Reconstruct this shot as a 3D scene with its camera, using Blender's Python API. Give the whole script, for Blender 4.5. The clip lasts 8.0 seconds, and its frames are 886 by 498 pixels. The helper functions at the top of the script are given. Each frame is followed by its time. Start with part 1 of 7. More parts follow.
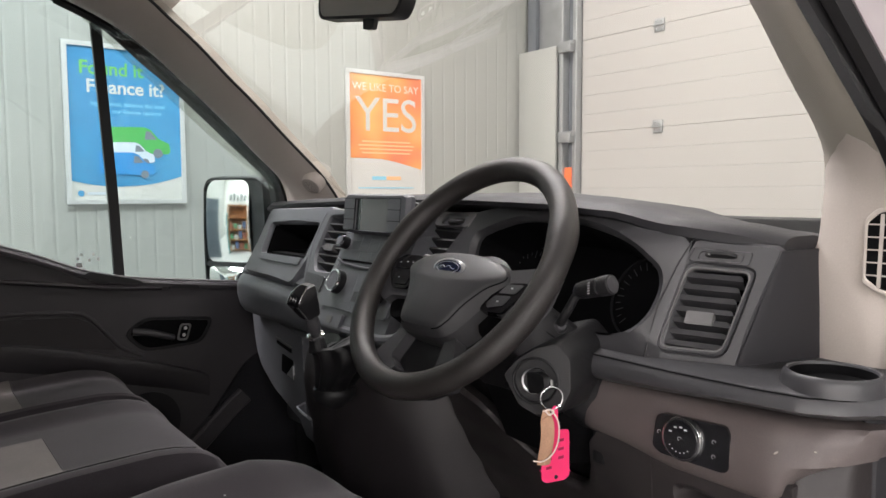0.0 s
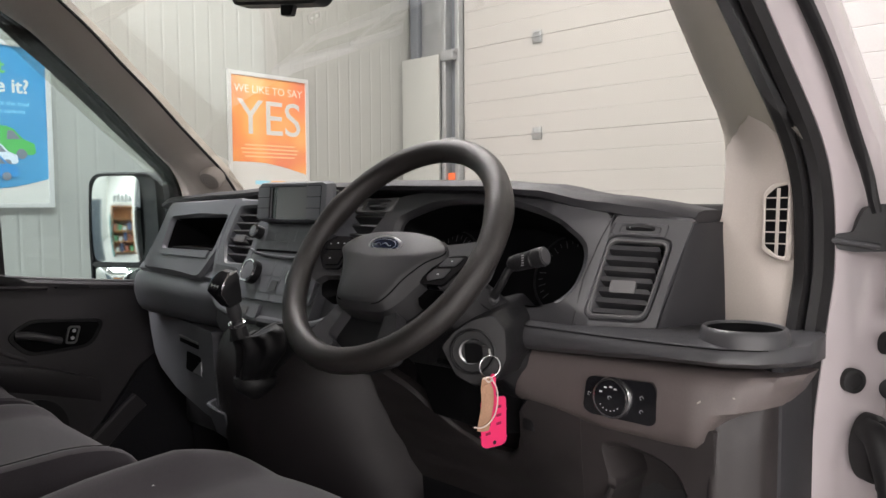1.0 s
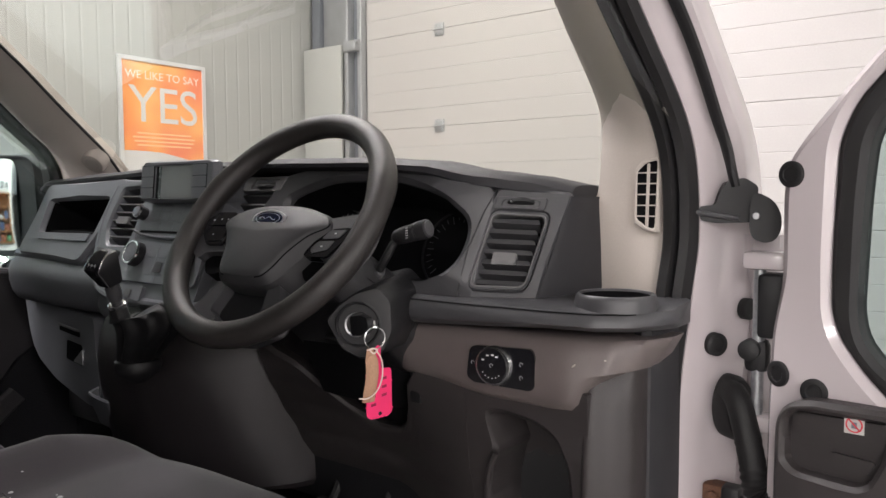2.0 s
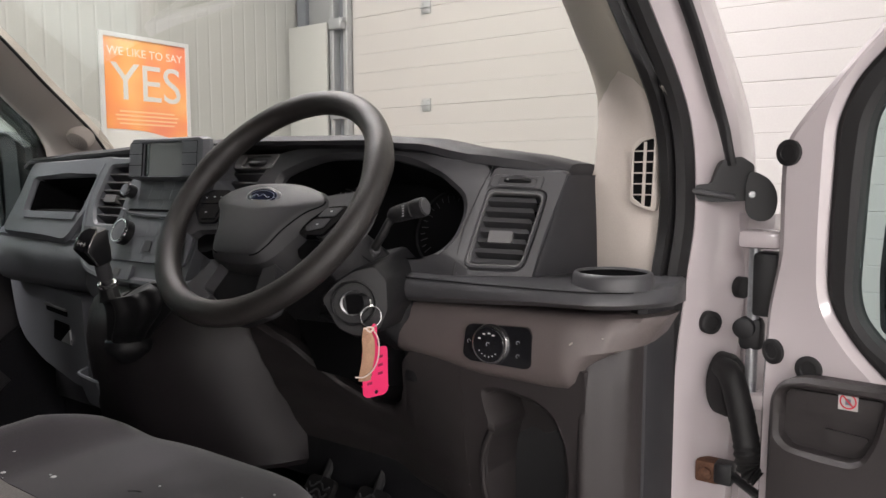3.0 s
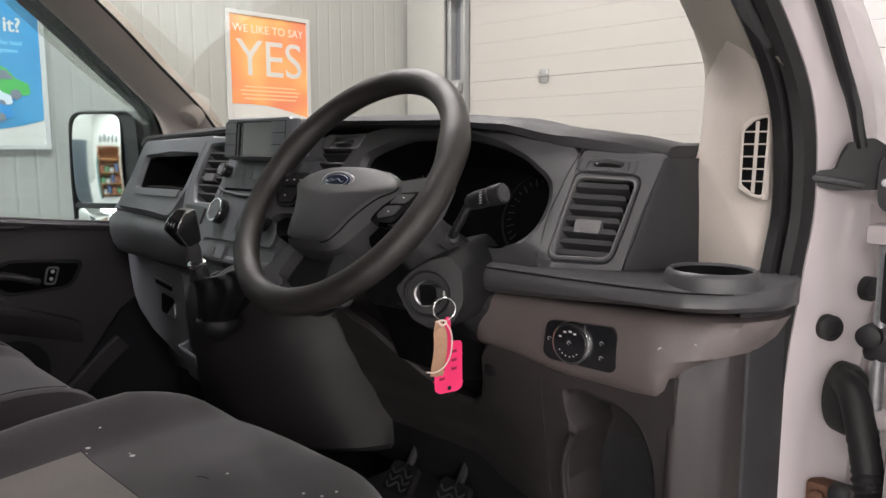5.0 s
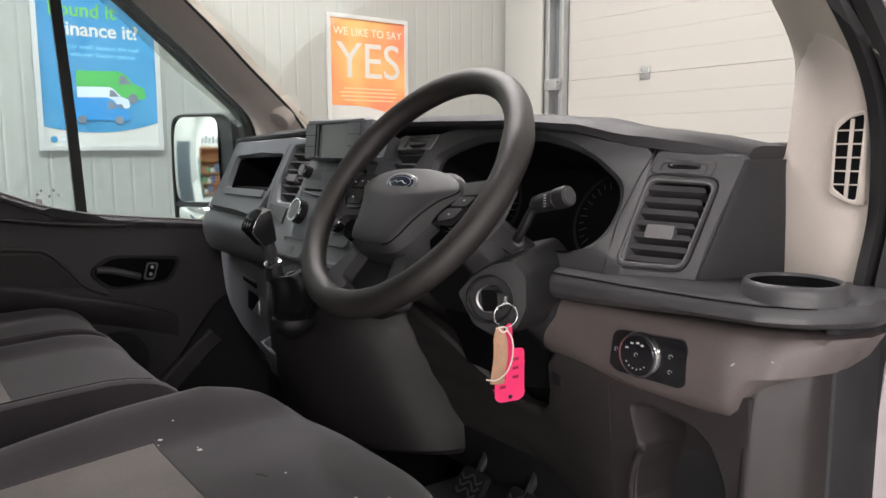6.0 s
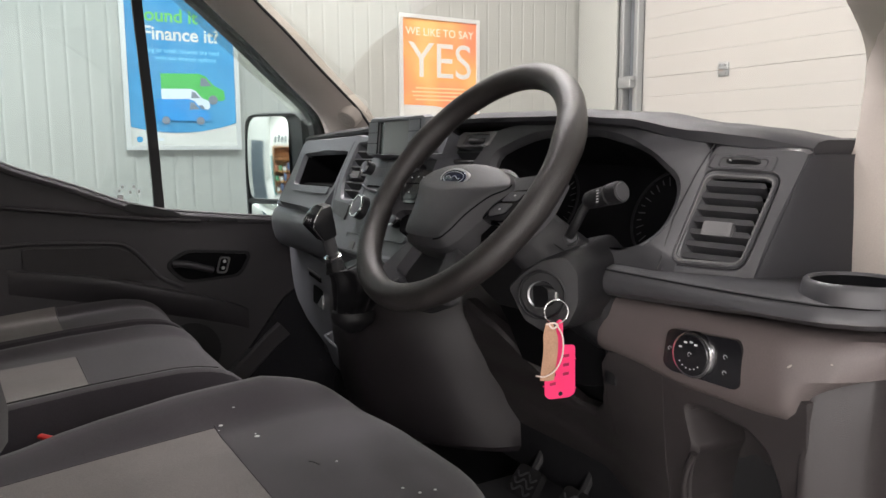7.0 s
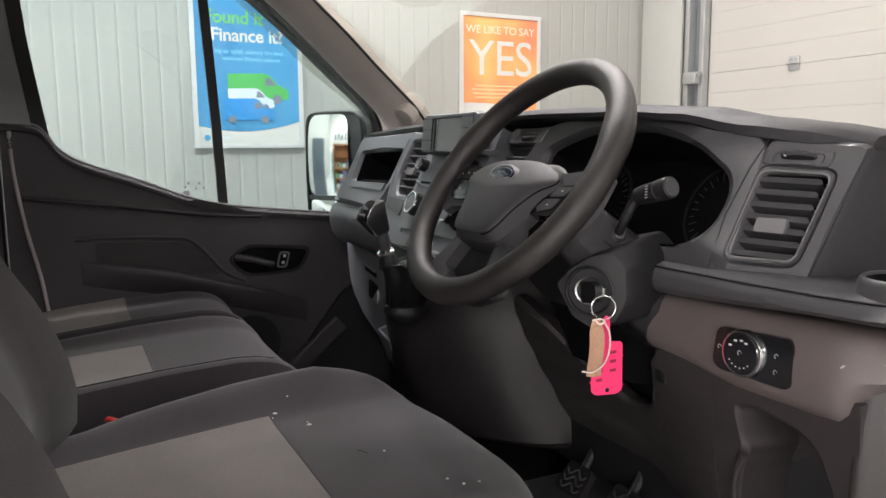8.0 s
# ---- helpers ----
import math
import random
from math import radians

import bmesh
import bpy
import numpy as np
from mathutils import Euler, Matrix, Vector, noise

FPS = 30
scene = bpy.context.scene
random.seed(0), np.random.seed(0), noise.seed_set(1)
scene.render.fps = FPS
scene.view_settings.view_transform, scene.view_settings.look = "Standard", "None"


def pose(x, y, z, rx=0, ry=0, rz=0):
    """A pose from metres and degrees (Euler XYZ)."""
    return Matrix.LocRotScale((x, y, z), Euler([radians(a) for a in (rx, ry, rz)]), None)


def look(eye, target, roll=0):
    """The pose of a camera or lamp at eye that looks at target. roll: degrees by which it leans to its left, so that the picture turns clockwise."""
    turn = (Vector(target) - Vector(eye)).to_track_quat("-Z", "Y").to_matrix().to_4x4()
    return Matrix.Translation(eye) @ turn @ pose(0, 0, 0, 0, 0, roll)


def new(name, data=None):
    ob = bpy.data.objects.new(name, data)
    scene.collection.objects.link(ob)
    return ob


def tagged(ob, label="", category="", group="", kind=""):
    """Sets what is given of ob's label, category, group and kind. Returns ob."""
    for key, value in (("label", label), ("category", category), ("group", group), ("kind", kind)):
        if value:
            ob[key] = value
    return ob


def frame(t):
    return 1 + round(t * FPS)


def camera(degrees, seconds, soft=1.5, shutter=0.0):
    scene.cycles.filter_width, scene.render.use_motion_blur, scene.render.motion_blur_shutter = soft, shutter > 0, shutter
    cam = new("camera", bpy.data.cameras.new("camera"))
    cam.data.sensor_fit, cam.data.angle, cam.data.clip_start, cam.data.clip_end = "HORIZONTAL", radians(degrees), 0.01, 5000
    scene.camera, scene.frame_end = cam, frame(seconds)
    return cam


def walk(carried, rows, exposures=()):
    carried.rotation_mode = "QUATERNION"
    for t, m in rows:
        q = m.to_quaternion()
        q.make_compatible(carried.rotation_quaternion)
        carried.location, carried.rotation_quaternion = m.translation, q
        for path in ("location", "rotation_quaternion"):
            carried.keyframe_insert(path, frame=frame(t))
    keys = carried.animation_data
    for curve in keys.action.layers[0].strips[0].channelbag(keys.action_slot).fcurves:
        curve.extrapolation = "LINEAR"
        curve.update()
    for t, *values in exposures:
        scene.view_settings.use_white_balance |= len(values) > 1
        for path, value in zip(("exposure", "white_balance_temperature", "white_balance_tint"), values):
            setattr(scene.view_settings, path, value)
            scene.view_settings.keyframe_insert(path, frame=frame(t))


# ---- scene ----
cam = camera(61.6, 8.0)
PATH = [
    (0, (1.262, 0.009, 1.551), (-0.336, 1.202, 1.398), -0.2),
    (0.5, (1.221, -0.053, 1.512), (-0.274, 1.27, 1.384), -0.3),
    (1, (1.228, -0.074, 1.506), (-0.149, 1.371, 1.381), -0.3),
    (1.5, (1.258, -0.065, 1.488), (-0.012, 1.475, 1.362), -0.3),
    (2, (1.26, -0.062, 1.475), (0.072, 1.541, 1.338), -0.2),
    (2.2, (1.258, -0.058, 1.472), (0.092, 1.560, 1.327), -0.2),
    (3.3, (1.241, -0.071, 1.471), (0.087, 1.549, 1.264), -0.1),
    (3.5, (1.243, -0.073, 1.471), (0.075, 1.536, 1.252), -0.1),
    (4, (1.24, -0.082, 1.472), (0.02, 1.485, 1.229), -0.1),
    (4.2, (1.241, -0.072, 1.479), (-0.007, 1.470, 1.229), -0.1),
    (5.3, (1.250, 0.047, 1.488), (-0.203, 1.395, 1.221), -0.1),
    (5.5, (1.254, 0.056, 1.488), (-0.236, 1.363, 1.221), -0.2),
    (6, (1.261, 0.074, 1.49), (-0.314, 1.278, 1.224), -0.2),
    (6.5, (1.271, 0.083, 1.487), (-0.371, 1.195, 1.222), -0.3),
    (7, (1.281, 0.094, 1.484), (-0.405, 1.135, 1.219), -0.3),
    (7.5, (1.291, 0.102, 1.483), (-0.437, 1.073, 1.216), -0.4),
    (8, (1.299, 0.103, 1.481), (-0.467, 1.001, 1.212), -0.4),
]
walk(cam, [(t, look(eye, target, roll)) for t, eye, target, roll in PATH], [(0.0, 0.94), (1.5, 0.78), (4.0, 0.77), (5.5, 0.95), (8.0, 1.06)])


# ---- world and lights ----
world = bpy.data.worlds.new("world")
scene.world = world
world.use_nodes = True
world.node_tree.nodes["Background"].inputs[0].default_value = (0.9, 0.95, 1.0, 1)
world.node_tree.nodes["Background"].inputs[1].default_value = 0.05


# ---- materials ----
def mat(name, color, rough=0.5, metal=0.0, var=0.15, vscale=3.0, grain=0.0, gscale=900.0, coat=0.0, fine=0.0, spec=0.5):
    """Procedural surface: broad mottling, fine speckle, roughness variation and a grain bump."""
    m = bpy.data.materials.new(name)
    m.use_nodes = True
    nt = m.node_tree
    b = nt.nodes["Principled BSDF"]
    co = nt.nodes.new("ShaderNodeTexCoord")
    n1 = nt.nodes.new("ShaderNodeTexNoise")
    n1.inputs["Scale"].default_value, n1.inputs["Detail"].default_value = vscale, 6
    n2 = nt.nodes.new("ShaderNodeTexNoise")
    n2.inputs["Scale"].default_value, n2.inputs["Detail"].default_value = gscale * 0.5, 2
    nt.links.new(co.outputs["Object"], n1.inputs["Vector"])
    nt.links.new(co.outputs["Object"], n2.inputs["Vector"])
    hsv = nt.nodes.new("ShaderNodeMixRGB")
    hsv.blend_type = "MIX"
    hsv.inputs[1].default_value = (*[c * (1 - var) for c in color], 1)
    hsv.inputs[2].default_value = (*[min(1, c * (1 + var)) for c in color], 1)
    nt.links.new(n1.outputs["Fac"], hsv.inputs[0])
    last = hsv
    if fine:
        fx = nt.nodes.new("ShaderNodeMixRGB")
        fx.blend_type = "OVERLAY"
        fx.inputs[0].default_value = fine
        nt.links.new(hsv.outputs[0], fx.inputs[1])
        nt.links.new(n2.outputs["Fac"], fx.inputs[2])
        last = fx
    nt.links.new(last.outputs[0], b.inputs["Base Color"])
    mr = nt.nodes.new("ShaderNodeMapRange")
    mr.inputs["To Min"].default_value, mr.inputs["To Max"].default_value = max(0.02, rough - 0.08), min(1, rough + 0.08)
    nt.links.new(n1.outputs["Fac"], mr.inputs["Value"])
    nt.links.new(mr.outputs[0], b.inputs["Roughness"])
    b.inputs["Metallic"].default_value = metal
    b.inputs["Coat Weight"].default_value = coat
    b.inputs["Coat Roughness"].default_value = 0.08
    b.inputs["Specular IOR Level"].default_value = spec
    if grain:
        vo = nt.nodes.new("ShaderNodeTexVoronoi")
        vo.inputs["Scale"].default_value = gscale
        nt.links.new(co.outputs["Object"], vo.inputs["Vector"])
        bp = nt.nodes.new("ShaderNodeBump")
        bp.inputs["Strength"].default_value, bp.inputs["Distance"].default_value = grain, 0.0009
        nt.links.new(vo.outputs["Distance"], bp.inputs["Height"])
        nt.links.new(bp.outputs[0], b.inputs["Normal"])
    return m


def fabric(name, color, scale=1500.0, strength=0.5, var=0.2):
    """Woven cloth: a fine thread bump over mottled colour."""
    m = mat(name, color, rough=0.95, var=var, vscale=9.0, fine=0.35, gscale=scale, spec=0.15)
    nt = m.node_tree
    b = nt.nodes["Principled BSDF"]
    co = nt.nodes.new("ShaderNodeTexCoord")
    add = nt.nodes.new("ShaderNodeTexVoronoi")
    add.inputs["Scale"].default_value = scale * 0.6
    nt.links.new(co.outputs["Object"], add.inputs["Vector"])
    bp = nt.nodes.new("ShaderNodeBump")
    bp.inputs["Strength"].default_value, bp.inputs["Distance"].default_value = strength, 0.0008
    nt.links.new(add.outputs[0], bp.inputs["Height"])
    nt.links.new(bp.outputs[0], b.inputs["Normal"])
    b.inputs["Sheen Weight"].default_value = 0.25
    return m


def glass(name, tint, gloss=0.9):
    """A thin pane: tinted clear glass with a Fresnel reflection."""
    m = bpy.data.materials.new(name)
    m.use_nodes = True
    nt = m.node_tree
    nt.nodes.remove(nt.nodes["Principled BSDF"])
    t, g, f, mix = (nt.nodes.new(k) for k in ("ShaderNodeBsdfTransparent", "ShaderNodeBsdfGlossy", "ShaderNodeFresnel", "ShaderNodeMixShader"))
    t.inputs[0].default_value = (*tint, 1)
    g.inputs["Roughness"].default_value = 0.01
    f.inputs["IOR"].default_value = 1.45
    sc = nt.nodes.new("ShaderNodeMath")
    sc.operation = "MULTIPLY"
    sc.inputs[1].default_value = gloss
    nt.links.new(f.outputs[0], sc.inputs[0])
    nt.links.new(sc.outputs[0], mix.inputs[0])
    nt.links.new(t.outputs[0], mix.inputs[1])
    nt.links.new(g.outputs[0], mix.inputs[2])
    nt.links.new(mix.outputs[0], nt.nodes["Material Output"].inputs[0])
    return m


def glow(name, color, strength):
    m = bpy.data.materials.new(name)
    m.use_nodes = True
    b = m.node_tree.nodes["Principled BSDF"]
    b.inputs["Base Color"].default_value = (*color, 1)
    b.inputs["Emission Color"].default_value = (*color, 1)
    b.inputs["Emission Strength"].default_value = strength
    return m


DASH = mat("dash plastic", (0.138, 0.143, 0.156), rough=0.38, var=0.20, vscale=9, grain=0.22, gscale=1300, fine=0.2)
PAD = mat("dash top plastic", (0.027, 0.0265, 0.029), rough=0.55, var=0.16, vscale=5, grain=0.25, gscale=1200, fine=0.2, spec=0.3)
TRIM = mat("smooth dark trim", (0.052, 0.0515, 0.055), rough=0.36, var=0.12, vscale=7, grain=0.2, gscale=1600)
LIPGREY = mat("mid grey trim", (0.15, 0.147, 0.148), rough=0.5, var=0.1, vscale=6, grain=0.4, gscale=1400)
PIANO = mat("gloss black plastic", (0.010, 0.010, 0.012), rough=0.16, var=0.2, vscale=8, coat=0.4)
TAUPE = mat("taupe lower plastic", (0.122, 0.102, 0.098), rough=0.42, var=0.16, vscale=8, grain=0.3, gscale=1400, fine=0.2)
# Darker copies of TAUPE: shade under the dash is mixed into their colour.
TAUPE2 = mat("mid taupe and knee-shade plastic", (0.0315, 0.0272, 0.0272), rough=0.45, var=0.15, vscale=4, grain=0.3, gscale=1400, fine=0.2)
KNEE = mat("dark taupe and deep-shade plastic", (0.0175, 0.0148, 0.0160), rough=0.42, var=0.28, vscale=8, grain=0.3, gscale=1400, fine=0.2)
COLUMNP = mat("black column plastic", (0.011, 0.0108, 0.012), rough=0.44, var=0.15, vscale=7, grain=0.35, gscale=1500)
HUB = mat("hub cover plastic", (0.036, 0.0358, 0.038), rough=0.50, var=0.12, vscale=9, grain=0.25, gscale=1400)
# black parts; in hollows and slots it also stands in for their shade
DEEP = mat("matt black and recess shade", (0.003, 0.003, 0.0035), rough=0.75, var=0.2, spec=0.12)
BLACK = mat("black plastic", (0.007, 0.007, 0.008), rough=0.5, var=0.2, vscale=9, grain=0.3, gscale=1200)
RUBBER = mat("black rubber", (0.008, 0.0075, 0.008), rough=0.62, var=0.25, vscale=12, grain=0.2, gscale=700)
LEATHER = mat("worn wheel rim", (0.021, 0.0185, 0.0175), rough=0.42, var=0.5, vscale=16, grain=0.4, gscale=850, fine=0.4)
SUEDE = mat("gaiter leather", (0.005, 0.005, 0.006), rough=0.58, var=0.3, vscale=10, grain=0.3, gscale=500)
BEIGE = mat("beige pillar plastic", (0.52, 0.468, 0.422), rough=0.6, var=0.06, vscale=4, grain=0.4, gscale=1300, fine=0.1)
HEADLINER = fabric("beige headliner", (0.50, 0.455, 0.41), scale=1800, strength=0.3, var=0.06)
GREYTRIM = mat("grey pillar trim", (0.20, 0.21, 0.22), rough=0.5, var=0.08, vscale=5)
WHITE = mat("white body paint", (0.48, 0.434, 0.442), rough=0.22, var=0.05, vscale=5, coat=0.8)
CHROME = mat("chrome", (0.75, 0.75, 0.76), rough=0.14, metal=1.0, var=0.05)
STEEL = mat("galvanised steel", (0.36, 0.37, 0.38), rough=0.42, metal=0.7, var=0.2, vscale=12, fine=0.3, gscale=300)
SILVER = mat("satin silver", (0.42, 0.42, 0.43), rough=0.35, metal=0.6, var=0.1)
RUST = mat("rusty steel", (0.11, 0.05, 0.028), rough=0.8, metal=0.1, var=0.6, vscale=60, fine=0.5, gscale=500)
CLOTH = fabric("charcoal seat cloth", (0.047, 0.0418, 0.0470), strength=0.2, var=0.35)
INSERT = fabric("grey seat insert cloth", (0.165, 0.149, 0.142), scale=1300, strength=0.35, var=0.3)
BOLSTER = fabric("dark seat bolster cloth", (0.050, 0.048, 0.048), strength=0.15, var=0.35)
DOORP = mat("door card plastic", (0.046, 0.0425, 0.046), rough=0.48, var=0.2, vscale=4, grain=0.3, gscale=1400, fine=0.2)
CARPET = mat("rubber floor mat", (0.007, 0.007, 0.010), rough=0.75, var=0.4, vscale=14, grain=0.8, gscale=300, fine=0.4)
PINK = mat("fluorescent pink plastic", (0.92, 0.035, 0.16), rough=0.45, var=0.05, vscale=30)
PINK.node_tree.nodes["Principled BSDF"].inputs["Subsurface Weight"].default_value = 0.1
CARD = mat("buff card", (0.43, 0.25, 0.16), rough=0.85, var=0.15, vscale=40, fine=0.2, gscale=800)
STRING = mat("white string", (0.75, 0.62, 0.56), rough=0.9, var=0.15, vscale=200)
BLUEOVAL = mat("blue enamel", (0.010, 0.016, 0.045), rough=0.2, var=0.1, coat=0.6)
INK = mat("ink", (0.30, 0.01, 0.05), rough=0.8, var=0.1)
MARK = mat("white print", (0.55, 0.55, 0.55), rough=0.6, var=0.1)
MIRROR = mat("mirror", (0.86, 0.88, 0.87), rough=0.01, metal=1.0, var=0.01)
SCREEN = mat("unlit display", (0.20, 0.208, 0.204), rough=0.22, var=0.06, vscale=10)
PANEL = mat("white cladding", (0.305, 0.307, 0.291), rough=0.42, var=0.03, vscale=1.2, fine=0.05, gscale=200)
DOORW = mat("door panel enamel", (0.372, 0.355, 0.342), rough=0.45, var=0.03, vscale=1.5, grain=0.25, gscale=220, fine=0.06)
WALL = mat("painted wall", (0.70, 0.69, 0.66), rough=0.8, var=0.06, vscale=0.8, fine=0.1, gscale=60)
CONCRETE = mat("concrete floor", (0.36, 0.355, 0.345), rough=0.5, var=0.25, vscale=1.5, fine=0.3, gscale=50)
COLUMN = mat("grey column paint", (0.10, 0.11, 0.125), rough=0.5, var=0.15, vscale=3)
ORANGE = mat("orange tape", (0.85, 0.14, 0.03), rough=0.5, var=0.1, vscale=20)
ALU = mat("silver poster frame", (0.62, 0.62, 0.62), rough=0.35, metal=0.5, var=0.05)
LAMP = glow("lit tube diffuser", (1.0, 0.96, 0.90), 6.0)
SIDEGLASS = glass("green side glass", (0.745, 0.815, 0.81))
SCREENGLASS = glass("windscreen glass", (0.925, 0.93, 0.87), 0.3)


# ---- mesh tools ----
WORLD = {}


def thing(name, at, label="", category="", group="", kind=""):
    ob = new(name)
    ob.location = at
    ob.empty_display_size = 0.05
    WORLD[ob.name] = Matrix.Translation(at)
    return tagged(ob, label, category, group, kind)


def part(name, bm, material, parent=None, label="", sharp=35, smooth=True):
    """Link a bmesh as one mesh object, under a thing or a part."""
    me = bpy.data.meshes.new(name)
    bmesh.ops.recalc_face_normals(bm, faces=bm.faces)
    bm.to_mesh(me)
    bm.free()
    if smooth:
        me.shade_smooth()
        me.set_sharp_from_angle(angle=radians(sharp))
    me.materials.append(material)
    ob = new(name, me)
    if parent is not None:
        ob.parent = parent
        ob.matrix_parent_inverse = WORLD.get(parent.name, Matrix()).inverted()
    if label:
        ob["label"] = label
    return ob


def bevel(bm, r, seg=2, angle=30):
    edges = [e for e in bm.edges if len(e.link_faces) == 2 and e.calc_face_angle(0) > radians(angle)]
    if r > 0:
        bmesh.ops.bevel(bm, geom=edges, offset=r, segments=seg, profile=0.5, affect="EDGES", clamp_overlap=True)
    return bm


def box(x0, y0, z0, x1, y1, z1, r=0.0, seg=2):
    bm = bmesh.new()
    bmesh.ops.create_cube(bm, size=1, matrix=Matrix.Translation(((x0 + x1) / 2, (y0 + y1) / 2, (z0 + z1) / 2)) @ Matrix.Diagonal((abs(x1 - x0), abs(y1 - y0), abs(z1 - z0), 1)))
    return bevel(bm, r, seg)


def axes(o, u, v):
    """A frame: origin o, first axis along u, second near v, third u x v."""
    u = Vector(u).normalized()
    n = u.cross(Vector(v)).normalized()
    v = n.cross(u)
    m = Matrix((u, v, n)).transposed().to_4x4()
    m.translation = Vector(o)
    return m


def rounded(poly, r, n=5):
    """A polygon with rounded corners."""
    out = []
    k = len(poly)
    for i in range(k):
        p, a, b = Vector(poly[i]), Vector(poly[i - 1]), Vector(poly[(i + 1) % k])
        da, db = (a - p), (b - p)
        ra = min(r, da.length * 0.45, db.length * 0.45)
        s, e = p + da.normalized() * ra, p + db.normalized() * ra
        for j in range(n + 1):
            t = j / n
            out.append((s * (1 - t) ** 2 + p * 2 * t * (1 - t) + e * t * t))
    return out


def prism(poly, m, depth, r=0.0, seg=2):
    """A polygon in the frame m's plane, pushed back by depth along minus its third axis."""
    bm = bmesh.new()
    top = [bm.verts.new(m @ Vector((p[0], p[1], 0))) for p in poly]
    low = [bm.verts.new(m @ Vector((p[0], p[1], -depth))) for p in poly]
    bm.faces.new(top)
    bm.faces.new(low[::-1])
    k = len(poly)
    for i in range(k):
        bm.faces.new((top[i], low[i], low[(i + 1) % k], top[(i + 1) % k]))
    return bevel(bm, r, seg, 40)


def polar(poly, c, n):
    """n points of a star-shaped polygon at even angles round c."""
    out = []
    k = len(poly)
    for i in range(n):
        a = 2 * math.pi * i / n
        d = Vector((math.cos(a), math.sin(a)))
        best = None
        for j in range(k):
            p, q = Vector(poly[j]) - c, Vector(poly[(j + 1) % k]) - c
            e = q - p
            den = d.x * e.y - d.y * e.x
            if abs(den) < 1e-12:
                continue
            t = (p.x * e.y - p.y * e.x) / den
            s = (p.x * d.y - p.y * d.x) / den
            if t > 0 and -1e-6 <= s <= 1 + 1e-6 and (best is None or t > best):
                best = t
        out.append(c + d * (best or 0.001))
    return out


def opening(outer, inner, m, depth, edge=0.004, back=0.02, floor=True, n=112, draft=1.0, rim=None):
    """A plate with an opening: face ring, rolled inner edge, walls to depth and a floor."""
    c = sum((Vector(p) for p in inner), Vector((0, 0))) / len(inner)
    o, i = polar(outer, c, n), polar(inner, c, n)
    rim = edge if rim is None else rim
    rings = [[(p, -back) for p in o], [(p, -rim) for p in o], [(o[k] + (i[k] - o[k]).normalized() * min(rim, (i[k] - o[k]).length * 0.4), 0) for k in range(n)],
             [(i[k] + (o[k] - i[k]).normalized() * min(edge, (o[k] - i[k]).length * 0.4), 0) for k in range(n)], [(p, -edge) for p in i], [(c + (p - c) * draft, -depth) for p in i]]
    bm = bmesh.new()
    vs = [[bm.verts.new(m @ Vector((p.x, p.y, h))) for p, h in ring] for ring in rings]
    for a, b in zip(vs, vs[1:]):
        for k in range(n):
            bm.faces.new((a[k], a[(k + 1) % n], b[(k + 1) % n], b[k]))
    if floor:
        bm.faces.new(vs[-1])
    return bm


def loft(rings, closed=True, caps=True):
    """A skin over rings of points."""
    bm = bmesh.new()
    vs = [[bm.verts.new(p) for p in ring] for ring in rings]
    k = len(vs[0])
    for a, b in zip(vs, vs[1:]):
        for j in range(k if closed else k - 1):
            bm.faces.new((a[j], a[(j + 1) % k], b[(j + 1) % k], b[j]))
    if caps and closed:
        bm.faces.new(vs[0][::-1])
        bm.faces.new(vs[-1])
    return bm


def curve(pts, n=8):
    """Catmull-Rom points through pts."""
    pts = [Vector(p) for p in pts]
    ext = [pts[0] * 2 - pts[1]] + pts + [pts[-1] * 2 - pts[-2]]
    out = []
    for i in range(1, len(ext) - 2):
        a, b, c, d = ext[i - 1:i + 3]
        for j in range(n):
            t = j / n
            out.append(0.5 * ((2 * b) + (c - a) * t + (2 * a - 5 * b + 4 * c - d) * t * t + (3 * b - a - 3 * c + d) * t ** 3))
    return out + [pts[-1]]


def closed_curve(pts, n=6):
    pts = [Vector(p) for p in pts]
    k = len(pts)
    out = []
    for i in range(k):
        a, b, c, d = pts[i - 1], pts[i], pts[(i + 1) % k], pts[(i + 2) % k]
        for j in range(n):
            t = j / n
            out.append(0.5 * ((2 * b) + (c - a) * t + (2 * a - 5 * b + 4 * c - d) * t * t + (3 * b - a - 3 * c + d) * t ** 3))
    return out


def tube(pts, r, k=12, flat=1.0, up=(0, 0, 1), taper=None):
    """A round or oval bar along points."""
    rings = []
    for i, p in enumerate(pts):
        d = (Vector(pts[min(i + 1, len(pts) - 1)]) - Vector(pts[max(i - 1, 0)])).normalized()
        u = d.cross(Vector(up))
        u = (u if u.length > 1e-4 else d.cross(Vector((1, 0, 0)))).normalized()
        v = u.cross(d)
        rr = r * (taper(i / (len(pts) - 1)) if taper else 1)
        rings.append([Vector(p) + u * math.cos(2 * math.pi * j / k) * rr + v * math.sin(2 * math.pi * j / k) * rr * flat for j in range(k)])
    return loft(rings)


def lathe(profile, m, k=40, caps=True):
    """Radius and height pairs turned round the frame's third axis."""
    return loft([[m @ Vector((r * math.cos(2 * math.pi * j / k), r * math.sin(2 * math.pi * j / k), h)) for j in range(k)] for r, h in profile], True, caps)


